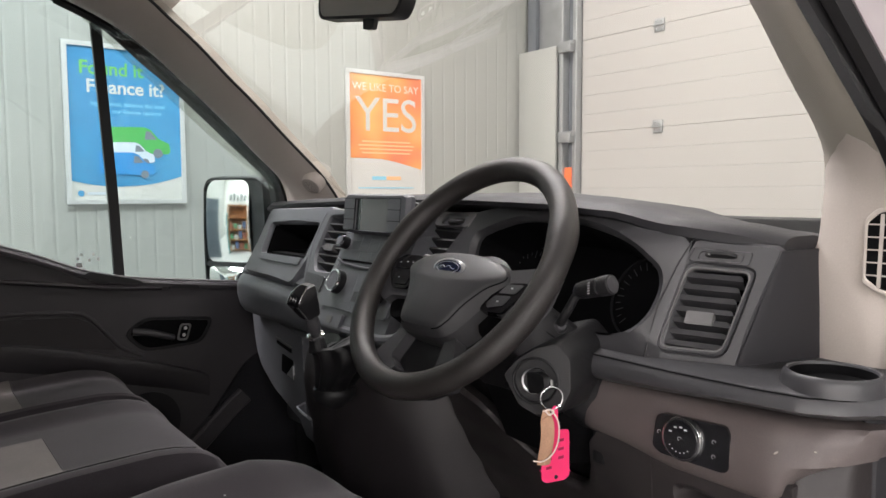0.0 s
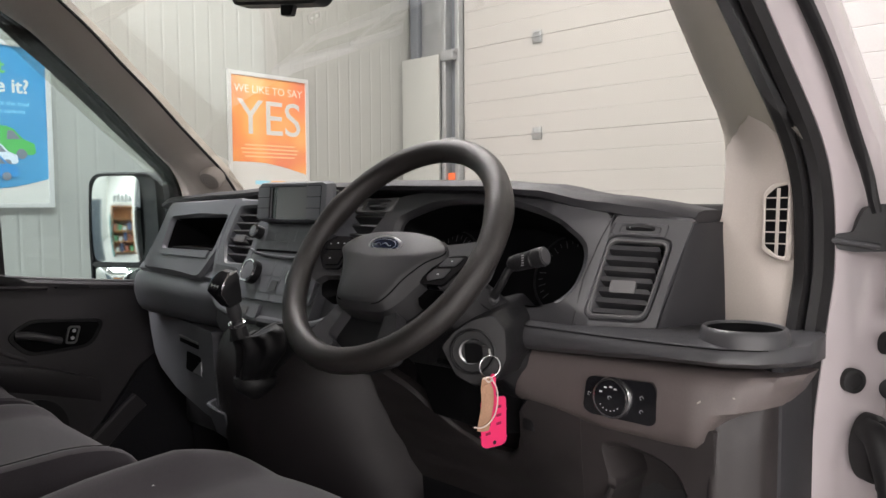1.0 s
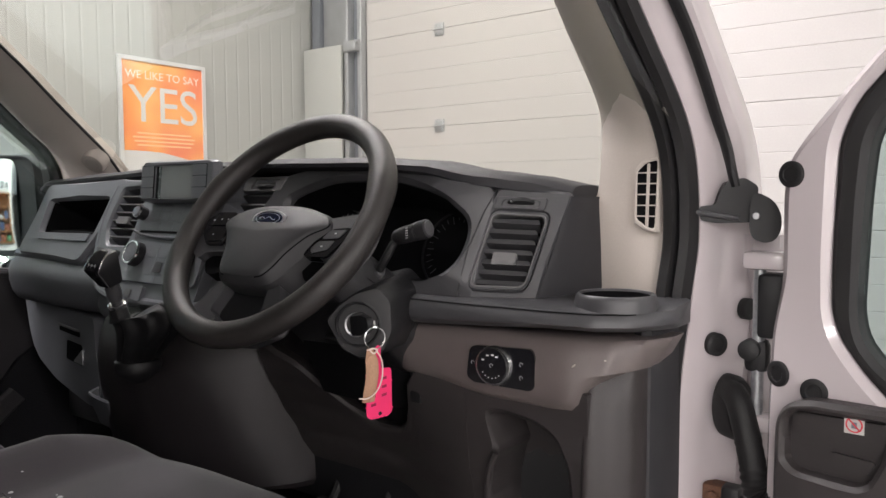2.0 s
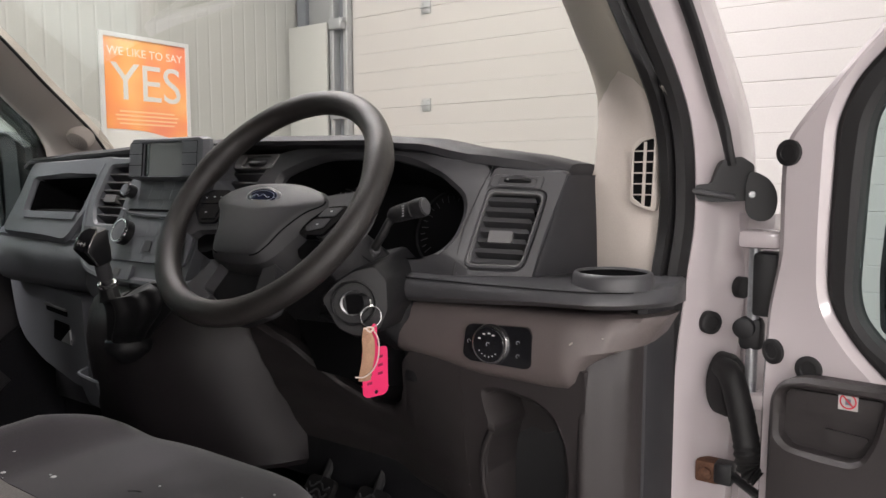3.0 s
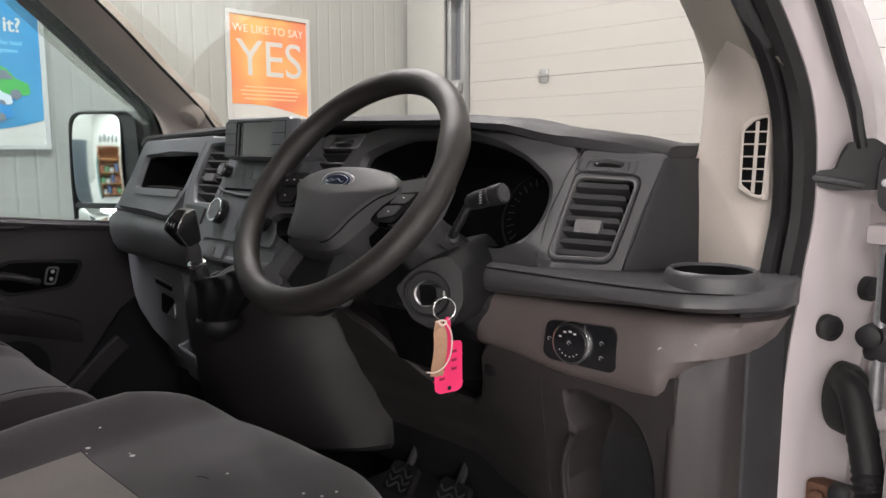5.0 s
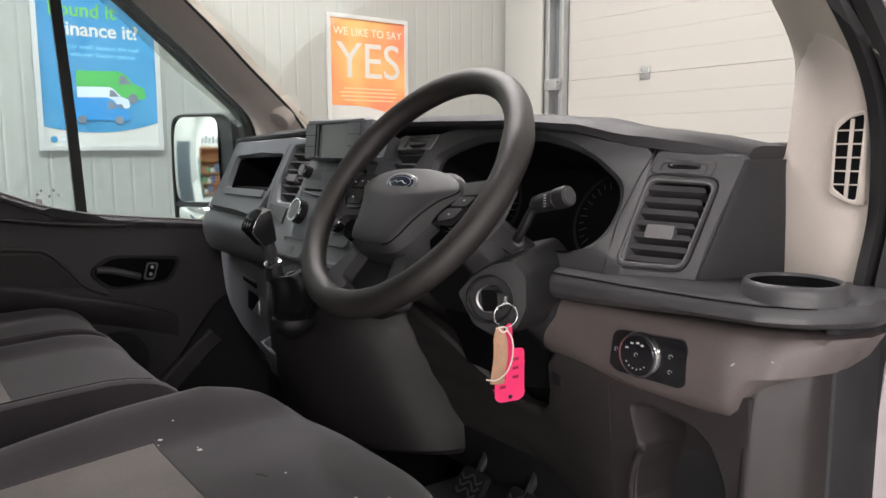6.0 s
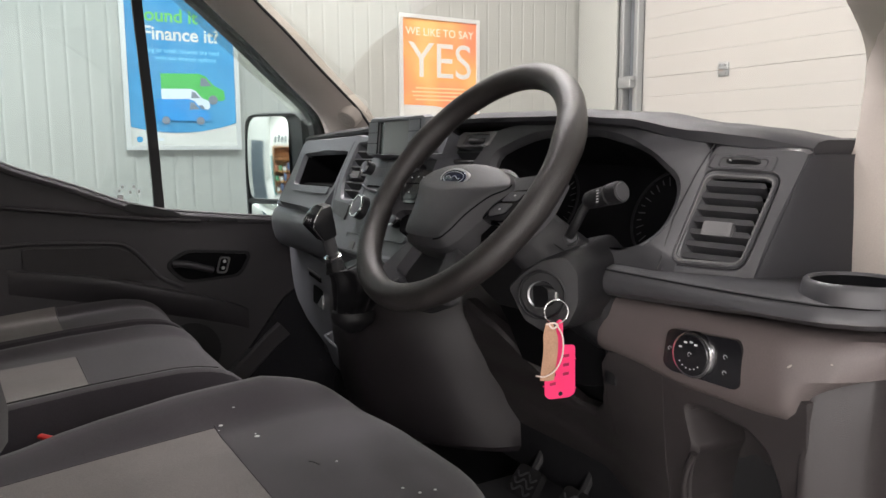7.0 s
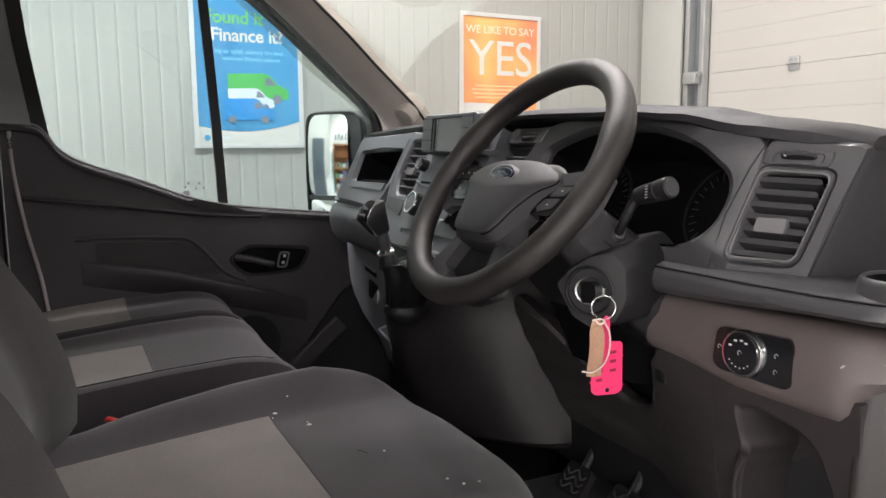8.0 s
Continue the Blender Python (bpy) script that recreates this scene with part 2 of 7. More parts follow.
def interp(x, table):
    """Smooth interpolation in rows of x and values."""
    xs = [row[0] for row in table]
    x = min(max(x, xs[0]), xs[-1])
    i = max(0, min(len(xs) - 2, sum(1 for v in xs[1:] if v < x)))
    t = (x - xs[i]) / (xs[i + 1] - xs[i])
    t = t * t * (3 - 2 * t) * 0.5 + t * 0.5
    return [a + (b - a) * t for a, b in zip(table[i][1:], table[i + 1][1:])]


def span(a, b, n):
    return [a + (b - a) * i / n for i in range(n + 1)]


def letters(name, text, size, m, material, parent, label="", spacing=1.0, bold=0.0):
    """Raised print in the built-in font, centred on the frame's origin."""
    cu = bpy.data.curves.new(name, "FONT")
    cu.body, cu.size, cu.align_x, cu.align_y, cu.extrude, cu.space_character, cu.offset = text, size, "CENTER", "CENTER", 0.0006, spacing, bold
    cu.resolution_u = 4
    tmp = new(name, cu)
    me = bpy.data.meshes.new_from_object(tmp.evaluated_get(bpy.context.evaluated_depsgraph_get()))
    bpy.data.objects.remove(tmp)
    me.transform(m)
    me.materials.clear()
    me.materials.append(material)
    ob = new(name, me)
    ob.parent = parent
    ob.matrix_parent_inverse = WORLD.get(parent.name, Matrix()).inverted()
    if label:
        ob["label"] = label
    return ob


# ---- the hall ----
WX, DY, EX, SY, TOP = -3.2, 4.2, 14.0, -13.0, 4.8
floor = part("floor", box(WX - 0.2, SY - 0.2, -0.2, EX + 0.2, DY + 0.4, 0.0), CONCRETE)
tagged(floor, "pale grey worn concrete hall floor", "floor", kind="structure")
ceiling = part("ceiling", box(WX - 0.2, SY - 0.2, TOP, EX + 0.2, DY + 0.4, TOP + 0.2), PANEL)
tagged(ceiling, "white hall ceiling", "ceiling", kind="structure")
wall_west = part("wall_west", box(WX - 0.2, SY - 0.2, 0, WX - 0.03, DY + 0.4, TOP), PANEL)
tagged(wall_west, "white ribbed cladding wall with two posters", "wall", kind="structure")
wall_east = part("wall_east", box(EX, SY - 0.2, 0, EX + 0.2, DY + 0.4, TOP), WALL)
tagged(wall_east, "plain painted hall wall", "wall", kind="structure")
wall_south = part("wall_south", box(WX - 0.03, SY - 0.2, 0, EX, SY, TOP), WALL)
tagged(wall_south, "plain painted hall wall", "wall", kind="structure")
wall_north = part("wall_north", box(WX - 0.03, DY + 0.08, 0, EX, DY + 0.4, TOP), PANEL)
tagged(wall_north, "white wall around the sectional door", "wall", kind="structure")

# narrow upright cladding strips of the poster wall
STRIP = 0.105


def strip_mesh():
    bm = bmesh.new()
    prof = [(0.0, 0.0140), (0.003, 0.0146), (0.012, 0.016), (STRIP - 0.014, 0.016), (STRIP - 0.004, 0.0146), (STRIP - 0.0005, 0.0140)]
    low = [bm.verts.new((h, w, 0)) for w, h in prof]
    up = [bm.verts.new((h, w, TOP)) for w, h in prof]
    for i in range(len(prof) - 1):
        bm.faces.new((low[i], low[i + 1], up[i + 1], up[i]))
    bmesh.ops.recalc_face_normals(bm, faces=bm.faces)
    me = bpy.data.meshes.new("panel")
    bm.to_mesh(me)
    bm.free()
    me.materials.append(PANEL)
    return me


strip = strip_mesh()
for i in range(int((DY + 0.1 + 4.0) / STRIP)):
    ob = new("panel", strip)
    ob.location = (WX - 0.028, DY - (i + 1) * STRIP, 0)
    ob.parent = wall_west

# sectional door: ribs, joints, hinges
RIB = 0.1358
door_1 = thing("door_1", (0, DY + 0.04, 0), "closed white sectional overhead door with horizontal ribs", "door", kind="structure")
DX0, DX1 = -2.61, 3.2
for i in range(-14, 18):
    z0 = 1.983 + i * RIB
    gap = 0.003 if i % 5 == 0 else 0.0018
    bm = bmesh.new()
    prof = [(DY + (0.0055 if i % 5 == 0 else 0.0028), z0), (DY + 0.0010, z0 + gap), (DY, z0 + gap + 0.004), (DY, z0 + RIB - 0.005), (DY + 0.0010, z0 + RIB - 0.001), (DY + (0.0055 if i % 5 == 4 else 0.0028), z0 + RIB)]
    a = [bm.verts.new((DX0, y, z)) for y, z in prof]
    b = [bm.verts.new((DX1, y, z)) for y, z in prof]
    for j in range(len(prof) - 1):
        bm.faces.new((a[j], a[j + 1], b[j + 1], b[j]))
    part("slat", bm, DOORW, door_1, smooth=False)
part("backing", box(DX0, DY + 0.032, 0, DX1, DY + 0.07, 4.5), DOORW, door_1)
for z in (1.991, 2.662, 1.313):
    h = part("hinge", box(-1.962, DY - 0.012, z - 0.047, -1.882, DY - 0.0005, z + 0.04, 0.004), STEEL, door_1, "galvanised panel hinge")
    part("knuckle", tube([(-1.968, DY - 0.014, z - 0.004), (-1.876, DY - 0.014, z - 0.004)], 0.007), STEEL, h)
    for sx in (-1.942, -1.902):
        for sz in (-0.03, 0.022):
            part("bolt", lathe([(0.006, 0), (0.006, 0.004), (0.003, 0.006)], axes((sx, DY - 0.012, z + sz), (1, 0, 0), (0, 0, 1)), 10), STEEL, h)

# guide rail with brackets and the white boxed corner
rail = thing("guide_rail", (-2.68, DY - 0.05, 0), "galvanised steel door track with an orange marker strip", "door track")
part("flange", box(-2.755, DY - 0.10, 0, -2.715, DY - 0.004, 4.6, 0.003), STEEL, rail)
part("web", box(-2.712, DY - 0.035, 0, -2.655, DY - 0.004, 4.6, 0.002), COLUMN, rail, "dark inner track")
part("track", box(-2.652, DY - 0.065, 0, -2.61, DY - 0.006, 4.6, 0.006), STEEL, rail)
for z in (2.615, 1.952, 1.29):
    part("bracket", box(-2.74, DY - 0.125, z - 0.035, -2.62, DY - 0.068, z + 0.03, 0.006), STEEL, rail)
    part("roller", tube([(-2.745, DY - 0.10, z + 0.03), (-2.60, DY - 0.10, z + 0.03)], 0.018), STEEL, rail)
part("marker", box(-2.712, DY - 0.075, 1.577, -2.645, DY - 0.067, 1.732, 0.001), ORANGE, rail, "orange marker strip")
casing = thing("corner_casing", (-3.0, DY - 0.05, 0), "white boxed-in casing in the hall corner", "casing")
part("front", box(-3.18, DY - 0.115, 0, -2.775, DY - 0.09, 2.64, 0.004), PANEL, casing)
part("top", box(-3.18, DY - 0.088, 2.60, -2.775, DY - 0.002, 2.636, 0.003), PANEL, casing)
column = thing("steel_column", (-3.1, DY - 0.03, 0), "dark grey painted steel column behind the casing", "column")
part("web", box(-3.15, DY - 0.05, 2.645, -3.06, DY + 0.07, TOP, 0.004), COLUMN, column)
part("flange", box(-3.05, DY - 0.02, 2.645, -2.765, DY + 0.075, TOP, 0.003), STEEL, column)


# ---- posters ----
def poster_frame(y0, z0, w, h, label, group="posters"):
    """A snap frame on the poster wall: four mitred rails and a sheet."""
    p = thing("poster", (WX, y0 + w / 2, z0 + h / 2), label, "poster", group)
    x = WX - 0.012 + 0.004
    e = 0.026
    for name, a in (("rail", [(0, 0), (w, 0), (w - e, e), (e, e)]), ("rail", [(w, 0), (w, h), (w - e, h - e), (w - e, e)]), ("rail", [(w, h), (0, h), (e, h - e), (w - e, h - e)]), ("rail", [(0, h), (0, 0), (e, e), (e, h - e)])):
        part(name, prism(a, axes((x + 0.018, y0, z0), (0, 1, 0), (0, 0, 1)), 0.016, 0.003), ALU, p)
    return p, x + 0.008


def sheet(name, poly, y0, z0, x, material, parent, label=""):
    return part(name, prism(poly, axes((x, y0, z0), (0, 1, 0), (0, 0, 1)), 0.0008), material, parent, label, smooth=False)


def gradient(name, stops, scale, rough=0.35):
    """Print colours blended by a broad noise."""
    m = mat(name, stops[0], rough=rough, var=0.02)
    nt = m.node_tree
    b = nt.nodes["Principled BSDF"]
    co = nt.nodes.new("ShaderNodeTexCoord")
    n = nt.nodes.new("ShaderNodeTexNoise")
    n.inputs["Scale"].default_value, n.inputs["Detail"].default_value = scale, 1.0
    r = nt.nodes.new("ShaderNodeValToRGB")
    r.color_ramp.elements[0].position, r.color_ramp.elements[1].position = 0.36, 0.62
    r.color_ramp.elements[0].color, r.color_ramp.elements[1].color = (*stops[0], 1), (*stops[-1], 1)
    for i, c in enumerate(stops[1:-1]):
        e = r.color_ramp.elements.new(0.36 + 0.26 * (i + 1) / (len(stops) - 1))
        e.color = (*c, 1)
    nt.links.new(co.outputs["Object"], n.inputs["Vector"])
    nt.links.new(n.outputs["Fac"], r.inputs["Fac"])
    nt.links.new(r.outputs[0], b.inputs["Base Color"])
    return m


PAPER = mat("white poster paper", (0.52, 0.515, 0.495), rough=0.35, var=0.02)
ORP = gradient("orange print", [(0.68, 0.19, 0.085), (0.74, 0.29, 0.09), (0.76, 0.40, 0.13)], 3.2)
BLP = gradient("blue print", [(0.045, 0.21, 0.41), (0.055, 0.25, 0.46)], 2.0)
GRN = mat("green print", (0.13, 0.40, 0.10), rough=0.35, var=0.05)
GRN2 = mat("dark green print", (0.07, 0.36, 0.09), rough=0.35, var=0.05)
PALE = mat("pale print", (0.70, 0.60, 0.50), rough=0.35, var=0.02)
VANW = mat("white van print", (0.52, 0.58, 0.66), rough=0.35, var=0.06)
VANB = mat("blue van print", (0.03, 0.22, 0.52), rough=0.35, var=0.06)
GREYP = mat("grey print", (0.16, 0.18, 0.22), rough=0.35, var=0.05)
CYAN = mat("light blue print", (0.25, 0.55, 0.72), rough=0.35, var=0.04)
SMALLPRINT = mat("pale orange small print", (0.74, 0.43, 0.22), rough=0.35, var=0.02)
SAND = mat("pale orange print", (0.80, 0.45, 0.22), rough=0.35, var=0.04)

PW, PH = 0.645, 0.885
# orange poster
oy, oz = 2.525, 1.502
pst, px = poster_frame(oy, oz, PW, PH, "orange and white finance poster in a silver snap frame")
sheet("paper", [(0.02, 0.02), (PW - 0.02, 0.02), (PW - 0.02, PH - 0.02), (0.02, PH - 0.02)], oy, oz, px, PAPER, pst)
wave = [(0.024 + t * (PW - 0.048), 0.285 - 0.055 * t - 0.045 * max(0, t - 0.45) + 0.02 * math.sin(t * 3.0)) for t in span(0, 1, 18)]
sheet("orange_field", wave + [(PW - 0.024, PH - 0.024), (0.024, PH - 0.024)], oy, oz, px + 0.0016, ORP, pst)


def on_wall(y, z, x):
    return axes((x, y, z), (0, 1, 0), (0, 0, 1))


letters("headline", "WE LIKE TO SAY", 0.0735, on_wall(oy + PW / 2, oz + 0.772, px + 0.0024), PALE, pst, "pale capital lettering")
letters("slogan", "YES", 0.335, on_wall(oy + PW / 2 + 0.005, oz + 0.575, px + 0.0024), PAPER, pst, "large white capital lettering", 0.98)
for i, w in enumerate((0.40, 0.46, 0.44, 0.40)):
    sheet("text_line", [(PW / 2 - w / 2, 0.395 - i * 0.026), (PW / 2 + w / 2, 0.395 - i * 0.026), (PW / 2 + w / 2, 0.406 - i * 0.026), (PW / 2 - w / 2, 0.406 - i * 0.026)], oy, oz, px + 0.0024, SMALLPRINT, pst)
sheet("logo_bar", [(0.20, 0.135), (0.315, 0.135), (0.315, 0.16), (0.20, 0.16)], oy, oz, px + 0.0024, CYAN, pst)
sheet("logo_bar", [(0.32, 0.135), (0.44, 0.135), (0.44, 0.16), (0.32, 0.16)], oy, oz, px + 0.0024, SAND, pst)
sheet("text_line", [(0.09, 0.075), (0.55, 0.075), (0.55, 0.083), (0.09, 0.083)], oy, oz, px + 0.0024, CYAN, pst)

# blue poster
by, bz = 0.793, 1.490
pst, px = poster_frame(by, bz, PW, PH, "blue and white van finance poster in a silver snap frame")
sheet("paper", [(0.02, 0.02), (PW - 0.02, 0.02), (PW - 0.02, PH - 0.02), (0.02, PH - 0.02)], by, bz, px, PAPER, pst)
arc = [(0.024 + t * (PW - 0.048), 0.098 + 0.18 * (t - 0.42) ** 2) for t in span(0, 1, 18)]
sheet("blue_field", arc + [(PW - 0.024, PH - 0.024), (0.024, PH - 0.024)], by, bz, px + 0.0016, BLP, pst)
letters("headline", "Found it", 0.103, on_wall(by + 0.250, bz + 0.745, px + 0.0024), GRN, pst, "green lettering", 0.98, 0.002)
letters("headline", "Finance it?", 0.103, on_wall(by + 0.325, bz + 0.645, px + 0.0024), PAPER, pst, "bold white lettering", 0.98, 0.002)
letters("text", "big or small, balance the load", 0.034, on_wall(by + 0.335, bz + 0.555, px + 0.0024), CYAN, pst)
letters("text", "with our finance options", 0.034, on_wall(by + 0.345, bz + 0.515, px + 0.0024), CYAN, pst)


def printed_van(y, z, s, body, glassy, lift, flip=1):
    """A flat van picture: body, windscreen, wheels."""
    poly = [(0, 0), (0, 0.40), (0.60, 0.42), (0.70, 0.38), (0.82, 0.24), (0.98, 0.17), (1.0, 0.04), (0.96, 0)]
    sheet("van_picture", [(y + a * s, z + b * s) for a, b in poly], by, bz, px + lift, body, pst)
    sheet("van_window", [(y + a * s, z + b * s) for a, b in [(0.60, 0.22), (0.62, 0.36), (0.69, 0.35), (0.79, 0.23)]], by, bz, px + lift + 0.0009, glassy, pst)
    for a in (0.16, 0.80):
        sheet("van_wheel", [(y + (a + 0.075 * math.cos(k * math.pi / 8)) * s, z + (0.01 + 0.075 * math.sin(k * math.pi / 8)) * s) for k in range(16)], by, bz, px + lift + 0.0009, GREYP, pst)


printed_van(0.20, 0.285, 0.36, GRN2, GREYP, 0.0026)
printed_van(0.20, 0.235, 0.27, VANW, GREYP, 0.0046)
printed_van(0.17, 0.165, 0.30, VANB, GREYP, 0.0066)
sheet("badge", [(0.072 + 0.017 * math.cos(k * math.pi / 10), 0.060 + 0.017 * math.sin(k * math.pi / 10)) for k in range(20)], by, bz, px + 0.0024, BLP, pst, "round blue badge")
sheet("text_line", [(0.105, 0.053), (0.20, 0.053), (0.20, 0.066), (0.105, 0.066)], by, bz, px + 0.0024, VANW, pst)

# unseen ceiling strip lamps over the hall, added and powered to light the cab
STRIPS = {(-2.3, -1.6): 60, (-2.3, -3.3): 180, (-1.4, -10.0): 180, (-2.3, -6.0): 140, (-1.4, 0.7): 118, (-1.4, 2.7): 58,
          (1.9, -10.0): 260, (1.9, 2.7): 15, (4.0, -7.5): 125,
          (6.0, -10.0): 220, (6.0, 0.8): 12, (8.5, -3.3): 95,
          (11.0, -10.0): 410, (11.0, -5.0): 410, (11.0, 0.8): 84, (11.0, 2.7): 12}
for (lx, ly), watts in STRIPS.items():
    run = 2.1 if ly <= -5.0 else 0.75
    lamp = thing("strip_lamp", (lx, ly, TOP), "long white ceiling strip lamp, lit", "lamp", "ceiling strip lamps")
    part("housing", box(lx - 0.23, ly - run, TOP - 0.06, lx + 0.23, ly + run, TOP - 0.001, 0.006), WHITE, lamp)
    part("diffuser", box(lx - 0.21, ly - run + 0.02, TOP - 0.10, lx + 0.21, ly + run - 0.02, TOP - 0.062, 0.012), LAMP, lamp)
    la = bpy.data.lights.new("strip_light", "AREA")
    la.shape, la.size, la.size_y, la.energy, la.color = "RECTANGLE", 0.42, 2 * run - 0.05, watts, (1.0, 0.948, 0.968)
    lo = new("strip_light", la)
    lo.matrix_basis = pose(lx, ly, TOP - 0.105)


# ---- the van: shell ----
van = thing("van_body", (0, 0.2, 0), "white panel van body with the driver door open", "van")
part("cab_floor", box(-0.86, -0.5, 0.64, 0.86, 1.45, 0.70, 0.01), CARPET, van, "black rubber cab floor")
part("bulkhead", box(-0.90, -0.58, 0.70, 0.90, -0.54, 2.08, 0.01), DOORP, van, "dark cab bulkhead")
part("firewall", box(-0.88, 1.36, 0.64, 0.88, 1.42, 1.50, 0.01), BLACK, van)
part("headliner", loft([[(x, y, 2.085 - 0.04 * (x / 0.8) ** 2 - dz) for x in span(-0.84, 0.84, 12)] + [(x, y, 2.15 - dz) for x in span(0.84, -0.84, 12)] for y, dz in ((-0.54, 0.0), (0.0, 0.0), (0.4, 0.0), (0.56, 0.008), (0.62, 0.03))]), HEADLINER, van, "beige cloth headliner")
part("roof", loft([[(x, y, 2.16 - 0.05 * (x / 0.9) ** 4 - dz) for x in span(-0.95, 0.95, 12)] + [(x, y, 2.20 - 0.05 * (x / 0.9) ** 4 - dz) for x in span(0.95, -0.95, 12)] for y, dz in ((-0.6, 0.0), (0.4, 0.0), (0.66, 0.04))]), WHITE, van)
# side walls behind the doors
for s in (-1, 1):
    if s > 0:
        part("b_pillar", box(0.80, -0.56, 0.64, 0.97, -0.06, 2.08, 0.02), WHITE, van, "white painted door pillar")
    else:
        part("b_pillar", loft([[(-0.835, -0.56, z), (-0.825, y - 0.02, z), (-0.832, y, z), (-0.97, y, z), (-0.97, -0.56, z)] for y, z in ((0.042, 1.535), (0.030, 1.62), (0.012, 1.75), (-0.012, 2.0), (-0.02, 2.08))]), GREYTRIM, van, "grey trimmed door pillar")
    if s < 0:
        part("belt_trim", box(-0.97, -0.56, 0.64, -0.815, -0.035, 1.530, 0.02), BLACK, van, "black lower door pillar trim")
    part("sill", box(s * 0.84, -0.56, 0.45, s * 0.96, 1.05, 0.69, 0.015), WHITE, van)
part("kick_panel", box(-0.90, 0.985, 0.64, -0.80, 1.40, 1.46, 0.01), CARPET, van, "black footwell side trim")
# flat near-black sheet cut to the outline of the footwell's dark area
part("footwell_sheet", prism(rounded([(0.61, 0.695), (0.68, 0.85), (0.835, 1.05), (0.90, 1.09), (1.02, 1.09), (1.02, 0.695)], 0.02), axes((-0.815, 0, 0), (0, 1, 0), (0, 0, 1)), 0.016, 0.004), CARPET, van, "flat black sheet filling the footwell's dark area")
# windscreen
ws = []
for t in span(0, 1, 10):
    y, z, hw = 1.30 - 0.70 * t, 1.44 + 0.58 * t, 0.93 - 0.10 * t
    ws.append([(x * hw, y - 0.20 * abs(x) ** 3, z) for x in span(-1, 1, 16)])
glassob = part("windscreen", loft(ws, closed=False), SCREENGLASS, van, "clear laminated windscreen")
glassob.visible_shadow = False
part("bonnet", loft([[(x, y, z - 0.03 * (x / 0.8) ** 2) for x in span(-0.85, 0.85, 8)] + [(x, y, z - 0.25) for x in span(0.85, -0.85, 8)] for y, z in ((1.44, 1.36), (1.7, 1.28), (2.0, 1.12), (2.15, 0.9))]), WHITE, van)
part("scuttle", box(-0.85, 1.30, 1.36, 0.85, 1.46, 1.40, 0.01), BLACK, van)

SEALP = [(0.79, 0.45, 1.985), (0.838, 0.65, 1.85), (0.862, 0.852, 1.68), (0.877, 0.968, 1.555), (0.881, 0.992, 1.43), (0.877, 0.975, 1.33), (0.868, 0.96, 1.19), (0.862, 0.95, 0.95), (0.860, 0.93, 0.70)]


def side(path, s):
    return [Vector((s * p[0], p[1], p[2])) for p in path]


def swept(path, section, s):
    """A section of (x, y) offsets carried along an upright path, mirrored by s."""
    return loft([[Vector((s * (p[0] + a), p[1] + b, p[2])) for a, b in section] for p in path])


for s in (1,):
    path = [(p.x, p.y, p.z) for p in curve(SEALP, 8)]
    part("door_seal", swept(path, [(-0.004, -0.004), (0.004, -0.022), (0.016, -0.024), (0.021, -0.010), (0.026, -0.020), (0.038, -0.018), (0.046, 0.0), (0.040, 0.014), (0.0, 0.016)], s), RUBBER, van, "black ribbed rubber door seal")
    rows = []
    for p in path:
        k = max(0, min(1, (p[2] - 1.40) / 0.09))
        k = k * k * (3 - 2 * k)
        section = [(0.030, 0.012), (0.046, 0.006), (0.056, 0.020), (0.066, 0.048), (0.080 + 0.008 * (1 - k), 0.068 + 0.007 * (1 - k)), (0.088 + 0.020 * (1 - k), 0.078 + 0.004 * (1 - k)), (0.090 + 0.022 * (1 - k), 0.090 + 0.010 * (1 - k)), (0.082 + 0.022 * (1 - k), 0.20), (0.02, 0.20), (0.02, 0.03)]
        rows.append([Vector((p[0] + a, p[1] + b, p[2])) for a, b in section])
    part("jamb", loft(rows), WHITE, van, "white painted door jamb")
    # inner pillar trim from the screen edge to the seal
    SCREENEDGE = [(0.725, 0.50, 2.035), (0.735, 0.60, 1.985), (0.745, 0.72, 1.905), (0.755, 0.82, 1.822), (0.757, 0.878, 1.766), (0.760, 0.949, 1.691), (0.764, 0.995, 1.642), (0.768, 1.017, 1.603), (0.775, 1.008, 1.568), (0.780, 0.994, 1.535), (0.782, 0.986, 1.505), (0.780, 0.982, 1.48), (0.771, 0.980, 1.458), (0.774, 0.980, 1.41), (0.778, 0.980, 1.30)]
    edge = curve(SCREENEDGE, 5)
    rows = []
    for a in edge:
        low = [p for p in path if p[2] <= a.z]
        high = [p for p in path if p[2] > a.z]
        if not high:
            b = Vector(path[0])
        elif not low:
            b = Vector(path[-1])
        else:
            h, l = high[-1], low[0]
            b = Vector(h).lerp(Vector(l), (h[2] - a.z) / (h[2] - l[2]))
        b = Vector((b.x + 0.000, b.y - 0.006, a.z))
        g = max(0, min(1, (a.z - 1.46) / 0.36))
        g = g * g * (3 - 2 * g)
        lift = Vector((-0.006, -0.009 - 0.020 * g, -0.006 * g))
        rows.append([a, a + lift * 0.30, a.lerp(b, 0.12) + lift * 0.70, a.lerp(b, 0.30) + lift, a.lerp(b, 0.52) + lift * 1.05, a.lerp(b, 0.74) + lift * 0.85, a.lerp(b, 0.90) + lift * 0.45, b, b + Vector((0.03, 0.06, 0)), a + Vector((0.02, 0.05, 0))])
    part("pillar_trim", loft(rows), BEIGE, van, "beige plastic windscreen pillar trim", sharp=75)

